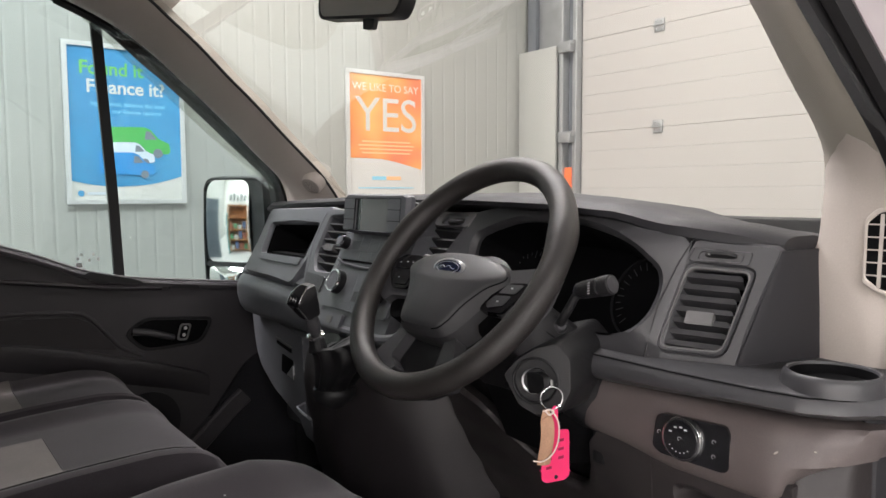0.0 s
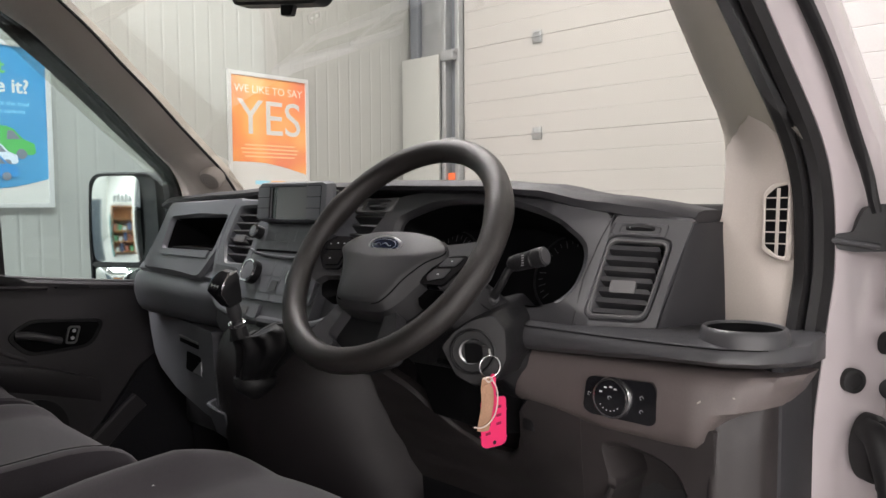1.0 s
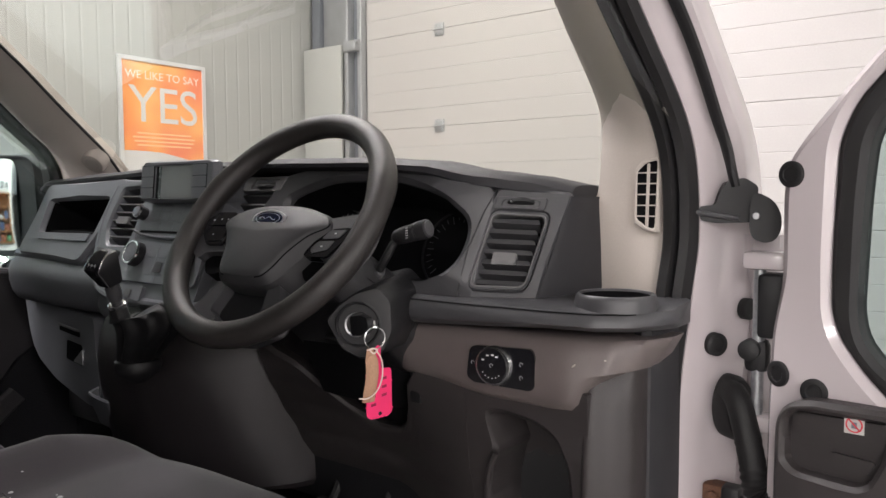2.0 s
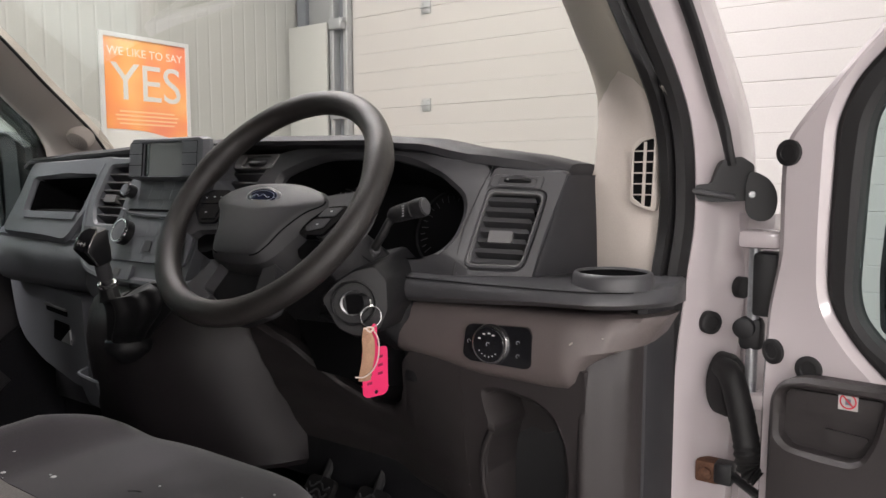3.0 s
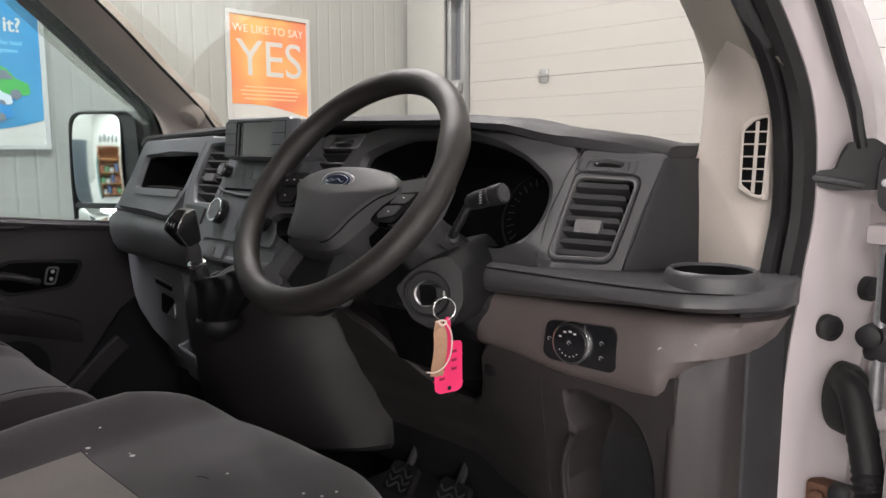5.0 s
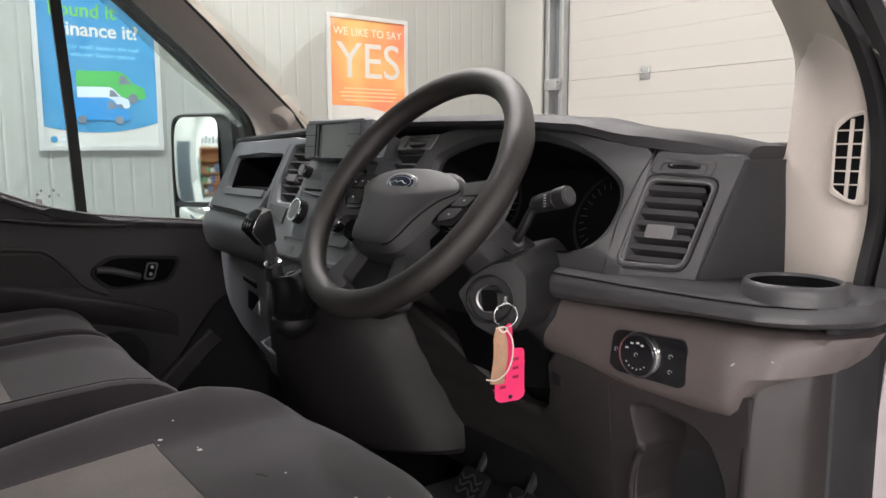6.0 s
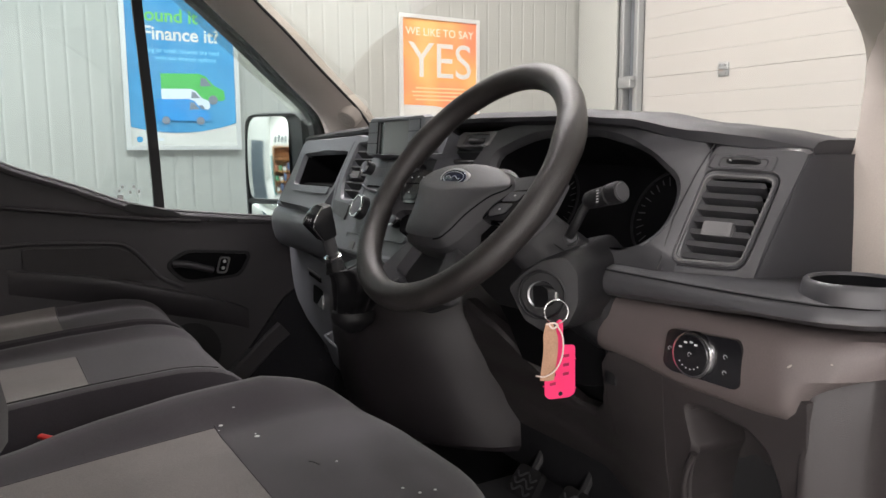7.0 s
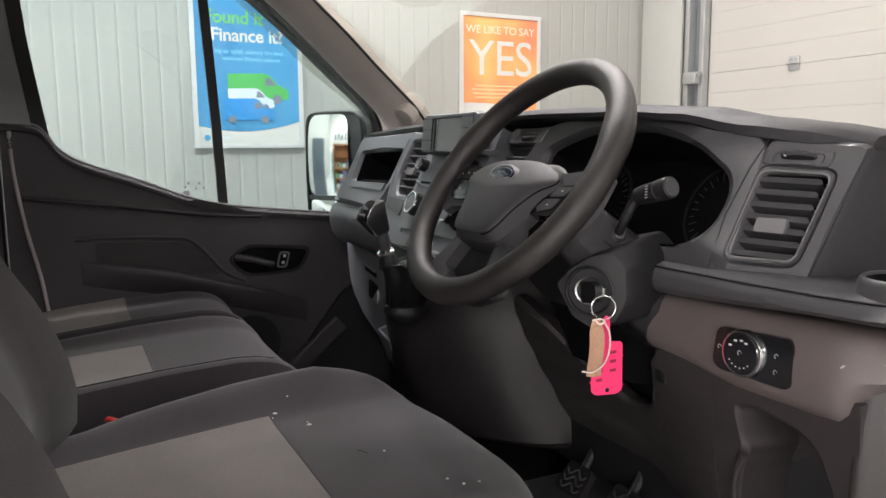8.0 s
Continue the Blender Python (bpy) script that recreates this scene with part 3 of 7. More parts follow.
# passenger side: the door is shut, so trim, seal and door frame lie against one another
LSEAL = [(-0.79, 0.36, 2.035), (-0.79, 0.467, 1.990), (-0.807, 0.579, 1.935), (-0.823, 0.641, 1.890), (-0.84, 0.722, 1.832), (-0.85, 0.805, 1.760), (-0.862, 0.894, 1.677), (-0.87, 0.964, 1.612), (-0.879, 1.002, 1.535), (-0.880, 1.01, 1.43), (-0.876, 1.01, 1.30)]
LSCREEN = [(-0.595, 0.46, 2.045), (-0.600, 0.53, 2.010), (-0.608, 0.576, 1.976), (-0.611, 0.648, 1.918), (-0.626, 0.724, 1.853), (-0.635, 0.802, 1.787), (-0.656, 0.891, 1.711), (-0.668, 0.965, 1.648), (-0.680, 1.03, 1.590), (-0.70, 1.10, 1.50), (-0.70, 1.13, 1.38)]
rows = []
for b, a in zip(curve(LSEAL, 5), curve(LSCREEN, 5)):
    swell = (b - a).cross(Vector((0.1, 0.75, -0.65))).normalized() * 0.046
    if swell.x < 0:
        swell = -swell
    rows.append([a, a.lerp(b, 0.05) + swell * 0.22, a.lerp(b, 0.30) + swell * 0.75, a.lerp(b, 0.50) + swell * 1.0, a.lerp(b, 0.60) + swell * 0.96, a.lerp(b, 0.70) + swell * 0.72, a.lerp(b, 0.88) + swell * 0.28, b, b + Vector((-0.02, 0.05, 0)), a + Vector((-0.03, 0.05, 0.0))])
part("pillar_trim", loft(rows), BEIGE, van, "beige plastic windscreen pillar trim")
rows = []
for p in curve(LSEAL, 5):
    rows.append([p + Vector(d) for d in ((0.004, -0.002, 0.004), (0.006, -0.010, -0.006), (-0.004, -0.014, -0.012), (-0.014, -0.008, -0.010), (-0.014, 0.008, 0.006), (-0.004, 0.008, 0.010))])
part("door_seal", loft(rows), RUBBER, van, "black rubber door seal")
part("screen_edge", tube(curve(LSCREEN, 5), 0.004, 8), BLACK, van, "black screen surround")


# ---- dashboard ----
dash = thing("dashboard", (0, 1.0, 0.95), "dark grey plastic right-hand-drive van dashboard", "dashboard")
LIP = [(-0.84, 0.925, 1.494), (-0.69, 0.874, 1.505), (-0.40, 0.853, 1.515), (-0.10, 0.838, 1.524), (0.20, 0.832, 1.526), (0.45, 0.830, 1.521), (0.558, 0.832, 1.511), (0.65, 0.846, 1.490), (0.72, 0.876, 1.480), (0.755, 0.899, 1.475), (0.80, 0.931, 1.465), (0.84, 0.96, 1.455)]
CROWN = [(-0.84, 1.505), (-0.4, 1.532), (0.0, 1.548), (0.25, 1.550), (0.38, 1.541), (0.46, 1.533), (0.535, 1.515), (0.61, 1.500), (0.68, 1.497), (0.75, 1.480), (0.84, 1.465)]
rings = []
for x in span(-0.83, 0.774, 62):
    ly, lz = interp(x, LIP)
    cz, = interp(x, CROWN)
    th = 0.021 + 0.006 * max(0, min(1, (x - 0.5) * 6)) - 0.005 * max(0, min(1, (x - 0.72) / 0.05))
    t = lz + th
    rings.append([(x, 1.34, lz - 0.06), (x, 1.34, cz - 0.045), (x, 1.18, cz - 0.012), (x, 1.05, cz), (x, ly + 0.07, max(t, cz) * 0.5 + (t * 0.5)), (x, ly + 0.022, t), (x, ly + 0.004, t - 0.003), (x, ly - 0.006, t - 0.010), (x, ly - 0.005, lz + 0.004), (x, ly + 0.004, lz), (x, ly + 0.03, lz - 0.004), (x, ly + 0.10, lz - 0.05 + 0.020 * max(0, min(1, (x - 0.70) / 0.05)))])
part("top_pad", loft(rings), PAD, dash, "soft black dashboard top with a rolled lip")


def face(x, z, y0, z0, slope, proud=0.0):
    """A frame on a panel that leans back: y grows with z by slope."""
    return axes((x, y0 + (z - z0) * slope - proud, z), (1, 0, 0), (0, slope, 1))


def leaning(poly, slope):
    """x, z pairs as plane coordinates of a leaning panel whose origin is at z 1.4."""
    k = math.sqrt(1 + slope * slope)
    return [(x, (z - 1.4) * k) for x, z in poly]


# passenger side: panel round the open cubby
pm = face(0, 1.4, 0.766, 1.40, 0.50)
outer = rounded(leaning([(-0.592, 1.352), (-0.582, 1.43), (-0.585, 1.512), (-0.232, 1.522), (-0.243, 1.46), (-0.262, 1.40), (-0.295, 1.340)], 0.50), 0.02)
inner = rounded(leaning([(-0.518, 1.400), (-0.535, 1.474), (-0.284, 1.480), (-0.290, 1.400)], 0.50), 0.012)
part("cubby_panel", opening(outer, inner, pm, 0.17, edge=0.008, back=0.12, draft=0.97), DASH, dash, "panel with a deep open cubby")
icen = Vector((sum(p[0] for p in inner) / len(inner), sum(p[1] for p in inner) / len(inner)))
# black sleeve and floor inside the DASH walls: depth shade as colour
part("cubby_shade", loft([[pm @ Vector((icen.x + (p[0] - icen.x) * f, icen.y + (p[1] - icen.y) * f, h)) for p in inner] for f, h in ((0.985, -0.010), (0.95, -0.06), (0.90, -0.112), (0.02, -0.113))], True, False), DEEP, dash, "black sleeve standing in for the cubby's shade")
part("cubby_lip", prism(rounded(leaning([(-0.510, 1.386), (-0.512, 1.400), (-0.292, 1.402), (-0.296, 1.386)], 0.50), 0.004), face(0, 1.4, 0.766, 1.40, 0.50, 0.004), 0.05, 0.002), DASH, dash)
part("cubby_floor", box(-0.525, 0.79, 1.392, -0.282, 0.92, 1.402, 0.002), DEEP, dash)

# rolled shelf below it
rings = []
for x in span(-0.70, -0.165, 26):
    d = 0.10 * max(0, (-0.60 - x) / 0.10) ** 2 + 0.015 * max(0, (x + 0.30) / 0.13) ** 2
    tilt = -0.012 * (x + 0.45)
    rings.append([(x, y + d, z + tilt) for y, z in ((0.90, 1.368), (0.800, 1.364), (0.772, 1.363), (0.755, 1.356), (0.748, 1.346), (0.752, 1.338), (0.741, 1.330), (0.733, 1.310), (0.733, 1.285), (0.740, 1.258), (0.752, 1.240), (0.768, 1.232), (0.90, 1.225))])
part("rolled_shelf", loft(rings), DASH, dash, "rounded dashboard shelf")
part("shelf_button", lathe([(0.024, 0), (0.024, 0.012), (0.021, 0.016)], axes((-0.600, 0.800, 1.366), (1, 0, 0), (0, 1, 0)), 28), DASH, dash)

# glovebox
gm = axes((0, 0.694, 1.228), (1, -0.176, 0), (0, 0, 1))
box_poly = rounded([(-0.745, 0.0), (-0.240, 0.0), (-0.232, -0.080), (-0.205, -0.190), (-0.299, -0.192), (-0.507, -0.175), (-0.640, -0.145), (-0.690, -0.115), (-0.718, -0.070)], 0.018)
lid = part("glovebox_lid", prism(box_poly, gm, 0.03, 0.006), DASH, dash, "dark glovebox lid")
# slot and latch are flat black patches coloured as shaded recesses
part("pull_slot", prism(rounded([(-0.463, -0.052), (-0.329, -0.052), (-0.329, -0.040), (-0.463, -0.040)], 0.003), gm @ Matrix.Translation((0, 0, 0.002)), 0.006, 0.001), DEEP, lid)
# grey tube paints the lit line along the slot
part("slot_edge", tube([gm @ Vector((x, -0.0380, 0.0030)) for x in span(-0.463, -0.329, 8)], 0.0028, 8), LIPGREY, lid, "pale strip for the lit edge of the pull slot")
latch = part("latch", prism(rounded([(-0.420, -0.112), (-0.305, -0.112), (-0.318, -0.068), (-0.412, -0.068)], 0.006), gm @ Matrix.Translation((0, 0, 0.002)), 0.006, 0.001), DEEP, lid, "flat black patch for the shaded latch recess")
part("lever", prism([(-0.368, -0.110), (-0.307, -0.110), (-0.312, -0.078)], gm @ Matrix.Translation((0, 0, 0.0035)), 0.006, 0.001), SILVER, latch, "silver latch lever")
part("under_panel", box(-0.70, 0.90, 0.90, 0.86, 1.36, 1.22, 0.02), BLACK, dash)
socket = part("power_socket", lathe([(0.019, 0), (0.019, 0.006), (0.016, 0.008), (0.015, 0.004)], axes((-0.185, 0.742, 1.268), (1, 0, 0), (0, 0.15, 1)), 28), SILVER, dash, "round power socket")
part("cap", lathe([(0.0145, 0), (0.0145, 0.008), (0.012, 0.010)], axes((-0.185, 0.741, 1.268), (1, 0, 0), (0, 0.15, 1)), 24), BLACK, socket)

# ---- centre stack ----
CS = 0.45
cm = face(0, 1.4, 0.766, 1.40, CS)


def flat(poly, r=0.006):
    return rounded(leaning(poly, CS), r)


part("stack_panel", prism(flat([(-0.135, 1.285), (-0.135, 1.518), (0.135, 1.518), (0.135, 1.285)]), cm, 0.08, 0.004), DASH, dash)
vents = []
for s, ins in ((-1, [(-0.212, 1.383), (-0.236, 1.42), (-0.229, 1.497), (-0.128, 1.500), (-0.140, 1.383)]), (1, [(0.150, 1.383), (0.126, 1.488), (0.222, 1.487), (0.236, 1.45), (0.205, 1.383)])):
    out = [(s * 0.115, 1.515), (s * 0.252, 1.518), (s * 0.266, 1.44), (s * 0.238, 1.345), (s * 0.175, 1.288), (s * 0.115, 1.288)] if s < 0 else [(0.115, 1.515), (0.262, 1.518), (0.252, 1.47), (0.248, 1.43), (0.225, 1.345), (0.175, 1.288), (0.115, 1.288)]
    v = part("centre_vent", opening(flat(out, 0.03), flat(ins, 0.012), face(0, 1.4, 0.764 if s < 0 else 0.7905, 1.40, CS), 0.075, 0.005, 0.06), DASH, dash, "air vent beside the radio")
    vents.append((v, s))
for v, s in vents:
    for k in range(6):
        z = 1.398 + k * 0.0165
        x0, x1 = (-0.240, -0.124) if s < 0 else (0.126, 0.232)
        m = face((x0 + x1) / 2, z, 0.771 if s < 0 else 0.797, 1.40, CS)
        part("slat", prism(rounded([(-(x1 - x0) / 2 + 0.006, -0.0022), ((x1 - x0) / 2 - 0.008, -0.0022), ((x1 - x0) / 2 - 0.008, 0.0022), (-(x1 - x0) / 2 + 0.006, 0.0022)], 0.002, 2), m @ pose(0, 0, 0, -25), 0.034, 0.0008, 1), TRIM, v)
    xt = -0.19 if s < 0 else 0.185
    part("tab", prism(rounded([(-0.020, -0.008), (0.020, -0.008), (0.020, 0.008), (-0.020, 0.008)], 0.003), face(xt, 1.432, 0.765 if s < 0 else 0.791, 1.40, CS), 0.02, 0.002), LIPGREY, v)
part("stack_rim", tube(curve([(-0.258, 0.820, 1.50), (-0.266, 0.793, 1.44), (-0.248, 0.760, 1.37), (-0.205, 0.732, 1.305), (-0.13, 0.720, 1.283), (0.0, 0.718, 1.280), (0.13, 0.720, 1.283), (0.205, 0.732, 1.305)], 8), 0.010, 10), DASH, dash)
part("side_pocket", prism(flat([(-0.226, 1.352), (-0.238, 1.376), (-0.150, 1.372), (-0.150, 1.340)], 0.004), face(0, 1.4, 0.760, 1.40, CS), 0.01, 0.002), TRIM, dash)

# screen unit standing proud of the stack
um = axes((0.0215, 0.766, 1.511), (1, 0, 0), (0, 0.10, 1))
uo = rounded([(-0.1185, -0.037), (0.119, -0.037), (0.1185, 0.0365), (-0.1175, 0.0385)], 0.012, 6)
unit = part("screen_unit", opening(uo, rounded([(-0.071, -0.0355), (0.0505, -0.0355), (0.0505, 0.0275), (-0.071, 0.0275)], 0.002), um, 0.006, 0.0025, 0.016, rim=0.008), DASH, dash, "display and button unit")
part("display", prism([(-0.0525, -0.035), (0.050, -0.035), (0.050, 0.027), (-0.0525, 0.027)], um @ Matrix.Translation((0, 0, -0.0035)), 0.0015), SCREEN, unit, "dull grey unlit display")
part("display_side", prism([(-0.0705, -0.035), (-0.0535, -0.035), (-0.0535, 0.027), (-0.0705, 0.027)], um @ Matrix.Translation((0, 0, -0.0045)), 0.0012), PIANO, unit)
for xs, w in ((-0.113, 0.0405), (0.0535, 0.0405)):
    part("button_gap", prism(rounded([(xs - 0.001, -0.0355), (xs + w + 0.001, -0.0355), (xs + w + 0.001, 0.0285), (xs - 0.001, 0.0285)], 0.002, 3), um @ Matrix.Translation((0, 0, 0.0003)), 0.002), DEEP, unit)
    for k in range(3):
        z0 = -0.035 + k * 0.0212
        part("button", prism(rounded([(xs, z0), (xs + w, z0), (xs + w, z0 + 0.0201), (xs, z0 + 0.0201)], 0.002, 3), um @ Matrix.Translation((0, 0, 0.0010)), 0.003, 0.0005, 1), DASH, unit)
part("unit_chin", loft([[(x0, y, z), (x1, y, z), (x1, y + 0.05, z + 0.004), (x0, y + 0.05, z + 0.004)] for x0, x1, y, z in ((-0.095, 0.139, 0.7625, 1.4745), (-0.096, 0.139, 0.764, 1.4725), (-0.096, 0.138, 0.776, 1.470), (-0.094, 0.136, 0.790, 1.466))]), DASH, unit)
part("unit_neck", box(-0.075, 0.786, 1.47, 0.100, 0.87, 1.532, 0.012), BLACK, unit)
# radio
radio = part("radio", prism(flat([(-0.118, 1.411), (-0.112, 1.473), (0.136, 1.473), (0.134, 1.411), (0.06, 1.404), (-0.05, 1.404)], 0.010), face(0, 1.4, 0.760, 1.40, CS), 0.03, 0.004), DASH, dash, "radio with button rows")
for row, (z, h) in enumerate(((1.4585, 0.0085), (1.4405, 0.0085), (1.4225, 0.0080))):
    for k in range(5 if row < 2 else 4):
        w = 0.033 if row < 2 else 0.042
        x = -0.082 + k * (w + 0.0008)
        part("button", prism(flat([(x, z - h), (x, z + h), (x + w, z + h), (x + w, z - h)], 0.0012), face(0, 1.4, 0.7590, 1.40, CS), 0.004, 0.0005, 1), DASH, radio)
part("disc_slot", prism(flat([(-0.100, 1.4095), (-0.098, 1.4135), (0.118, 1.4135), (0.120, 1.4095)], 0.001), face(0, 1.4, 0.7588, 1.40, CS), 0.006, 0.0004, 1), DEEP, radio)
part("radio_lip", tube([(x, 0.7575 + (z - 1.4) * CS, z) for x, z in ((-0.117, 1.412), (-0.09, 1.4055), (-0.04, 1.402), (0.03, 1.401), (0.09, 1.4035), (0.132, 1.411))], 0.0028, 8), DASH, radio)


def turn_knob(x, z, y, r, parent, material=BLACK):
    m = axes((x, y, z), (1, 0, 0), (0, CS, 1))
    k = part("knob", lathe([(r, -0.012), (r, 0.008), (r * 0.98, 0.012)], m, 36), material, parent, "round knob")
    part("ring", lathe([(r * 0.99, 0.0118), (r * 0.96, 0.0150), (r * 0.84, 0.0155), (r * 0.80, 0.0125)], m, 36), CHROME, k, "chrome ring")
    part("cap", lathe([(r * 0.83, 0.0100), (r * 0.80, 0.0140), (r * 0.5, 0.0148), (0.0005, 0.0150)], m, 36), DASH, k)


turn_knob(-0.107, 1.446, 0.776, 0.0135, radio)
turn_knob(0.098, 1.446, 0.776, 0.0135, radio)
# heater panel
heater = part("heater_panel", prism(flat([(-0.128, 1.318), (-0.126, 1.394), (0.126, 1.394), (0.128, 1.318)], 0.014), face(0, 1.4, 0.760, 1.40, CS), 0.03, 0.003), DASH, dash, "heater panel with two knobs")
turn_knob(-0.079, 1.368, 0.742, 0.0245, heater)
turn_knob(0.080, 1.364, 0.742, 0.0245, heater)
for z, h, xs in ((1.377, 0.0125, (-0.047, -0.014, 0.019)), (1.3475, 0.0145, (-0.047, -0.014, 0.019)), (1.3245, 0.006, (-0.047, 0.003))):
    w = 0.032 if len(xs) > 2 else 0.048
    for x in xs:
        part("button", prism(flat([(x, z - h), (x, z + h), (x + w, z + h), (x + w, z - h)], 0.0015), face(0, 1.4, 0.7590, 1.40, CS), 0.004, 0.0005, 1), DASH, heater)
part("rocker", prism(flat([(-0.008, 1.338), (-0.006, 1.357), (0.014, 1.357), (0.016, 1.338)], 0.003), face(0, 1.4, 0.7570, 1.40, CS), 0.004, 0.001, 1), TRIM, heater)
flap = part("lower_flap", prism(rounded([(-0.055, -0.014), (0.055, -0.014), (0.055, 0.014), (-0.055, 0.014)], 0.004), axes((-0.075, 0.712, 1.298), (1, 0, 0), (0, 0.45, 1)), 0.04, 0.002), DASH, dash)
part("flap_button", prism(rounded([(0.002, -0.008), (0.022, -0.008), (0.022, 0.007), (0.002, 0.007)], 0.003), axes((-0.075, 0.710, 1.298), (1, 0, 0), (0, 0.45, 1)), 0.004, 0.001), LIPGREY, flap)
part("lower_fascia", loft([[(-0.20, y, z), (-0.17, y - 0.012, z), (0.12, y - 0.012, z), (0.17, y + 0.02, z), (0.18, 0.95, z), (-0.20, 0.95, z)] for y, z in ((0.730, 1.292), (0.726, 1.26), (0.735, 1.238))]), DASH, dash)
part("tray_shadow", box(-0.02, 0.708, 1.268, 0.19, 0.80, 1.280, 0.003), BLACK, dash)

# plate with a vent wheel between stack and dials
plate = part("vent_wheel_plate", opening(flat([(0.138, 1.489), (0.145, 1.515), (0.252, 1.515), (0.240, 1.489)], 0.004), flat([(0.160, 1.493), (0.166, 1.510), (0.232, 1.510), (0.226, 1.493)], 0.003), face(0, 1.4, 0.7870, 1.40, CS), 0.012, 0.002, 0.02), LIPGREY, dash, "grey plate with a vent wheel")
part("wheel", lathe([(0.022, -0.004), (0.024, -0.002), (0.024, 0.002), (0.022, 0.004)], axes((0.198, 0.844, 1.501), (1, 0, 0), (0, 1, 0.2)), 28), BLACK, plate)

# ---- plane of the angled end panel ----
va, vb, vc, vd = Vector((0.6764, 0.845, 1.458)), Vector((0.7568, 0.8771, 1.4532)), Vector((0.7361, 0.8388, 1.343)), Vector((0.6562, 0.8059, 1.3438))
vo = (va + vb + vc + vd) / 4
vm = axes(vo, (vb - va) + (vc - vd), (va - vd) + (vb - vc))
vi = vm.inverted()


def inplane(p):
    q = vi @ Vector(p)
    return (q.x, q.y)


vn = vm.to_3x3() @ Vector((0, 0, 1))


def end_plane(x, z):
    """Depth of the end panel's plane."""
    return vo.y - ((x - vo.x) * vn.x + (z - vo.z) * vn.z) / vn.y


# ---- instrument binnacle ----
HS = 0.42
hm = axes((0, 0.775 + 0.04 * HS, 1.40), (1, 0, 0), (0, HS, 1))
hood_in = rounded(leaning([(0.300, 1.395), (0.268, 1.448), (0.266, 1.478), (0.320, 1.497), (0.362, 1.507), (0.490, 1.507), (0.560, 1.492), (0.604, 1.478), (0.640, 1.450), (0.645, 1.424), (0.637, 1.389), (0.620, 1.367), (0.585, 1.358), (0.30, 1.355)], HS), 0.014, 4)
hood_out = rounded(leaning([(0.190, 1.325), (0.190, 1.435), (0.245, 1.515), (0.30, 1.524), (0.45, 1.523), (0.55, 1.514), (0.62, 1.500), (0.676, 1.490), (0.676, 1.46), (0.668, 1.37), (0.664, 1.318)], HS), 0.004, 4)
def warped(bm):
    """Blend the binnacle's face into the end panel's plane."""
    for v in bm.verts:
        k = max(0, min(1, (v.co.x - 0.57) / 0.085))
        k = k * k * (3 - 2 * k)
        v.co.y += k * (end_plane(v.co.x, v.co.z) - (0.775 + (v.co.z - 1.36) * HS))
        w = max(0, min(1, (1.402 - v.co.z) / 0.045)) * max(0, min(1, (v.co.x - 0.48) / 0.05))
        v.co.y = max(v.co.y, v.co.y * (1 - w) + w * 0.797)
    return bm


hood = part("instrument_hood", warped(opening(hood_out, hood_in, hm, 0.016, 0.009, 0.05, floor=False, rim=0.001)), TRIM, dash, "hooded instrument binnacle")
hc = Vector((0.44, 0.03))
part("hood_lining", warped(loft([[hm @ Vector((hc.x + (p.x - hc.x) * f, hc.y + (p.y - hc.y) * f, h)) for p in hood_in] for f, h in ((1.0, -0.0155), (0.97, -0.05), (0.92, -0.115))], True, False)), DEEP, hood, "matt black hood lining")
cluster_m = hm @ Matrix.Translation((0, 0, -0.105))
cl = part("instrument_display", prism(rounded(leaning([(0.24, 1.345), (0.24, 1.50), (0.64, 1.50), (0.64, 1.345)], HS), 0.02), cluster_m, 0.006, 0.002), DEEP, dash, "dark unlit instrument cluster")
for cx in (0.315, 0.575):
    cz = 0.035
    dial = part("dial", lathe([(0.068, 0.0), (0.068, 0.004), (0.065, 0.004), (0.065, 0.001)], cluster_m @ Matrix.Translation((cx, cz, 0.001)), 48, False), BLACK, cl)
    for k in range(25):
        a = radians(225 - k * 270 / 24)
        r0 = 0.052 if k % 2 else 0.047
        t = cluster_m @ Matrix.Translation((cx, cz, 0.002)) @ pose(0, 0, 0, 0, 0, math.degrees(a))
        part("tick", prism([(r0, -0.0006), (0.060, -0.0006), (0.060, 0.0006), (r0, 0.0006)], t, 0.0008), TRIM, dial, smooth=False)

# ---- driver side vent ----
vent_outer = [inplane(p) for p in (va, vb, vc, vd)]
vent_inner = [tuple(Vector(p) * 0.885) for p in vent_outer]
panel_outer = [inplane(p) for p in ((0.646, 0.797, 1.326), (0.652, 0.820, 1.40), (0.667, 0.841, 1.455), (0.680, 0.858, 1.492), (0.780, 0.900, 1.482), (0.7745, 0.883, 1.447), (0.7625, 0.860, 1.385), (0.7525, 0.840, 1.324))]
# TRIM, not DASH, on these end pieces: dimmer light put into the colour
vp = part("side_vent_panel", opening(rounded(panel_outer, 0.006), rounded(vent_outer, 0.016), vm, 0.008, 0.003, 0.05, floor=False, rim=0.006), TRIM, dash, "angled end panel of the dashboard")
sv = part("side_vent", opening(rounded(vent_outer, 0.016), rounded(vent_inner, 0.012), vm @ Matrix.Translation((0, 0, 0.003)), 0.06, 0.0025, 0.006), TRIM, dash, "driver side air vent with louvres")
part("vent_rim", loft([[vm @ Vector((p[0] * f, p[1] * f, h)) for p in rounded(vent_inner, 0.012)] for f, h in ((1.045, 0.0028), (1.035, 0.0048), (1.005, 0.0046), (0.99, 0.0015), (0.985, -0.012), (1.02, -0.012), (1.045, 0.0028))], True, False), LIPGREY, sv, "satin grey inner rim")
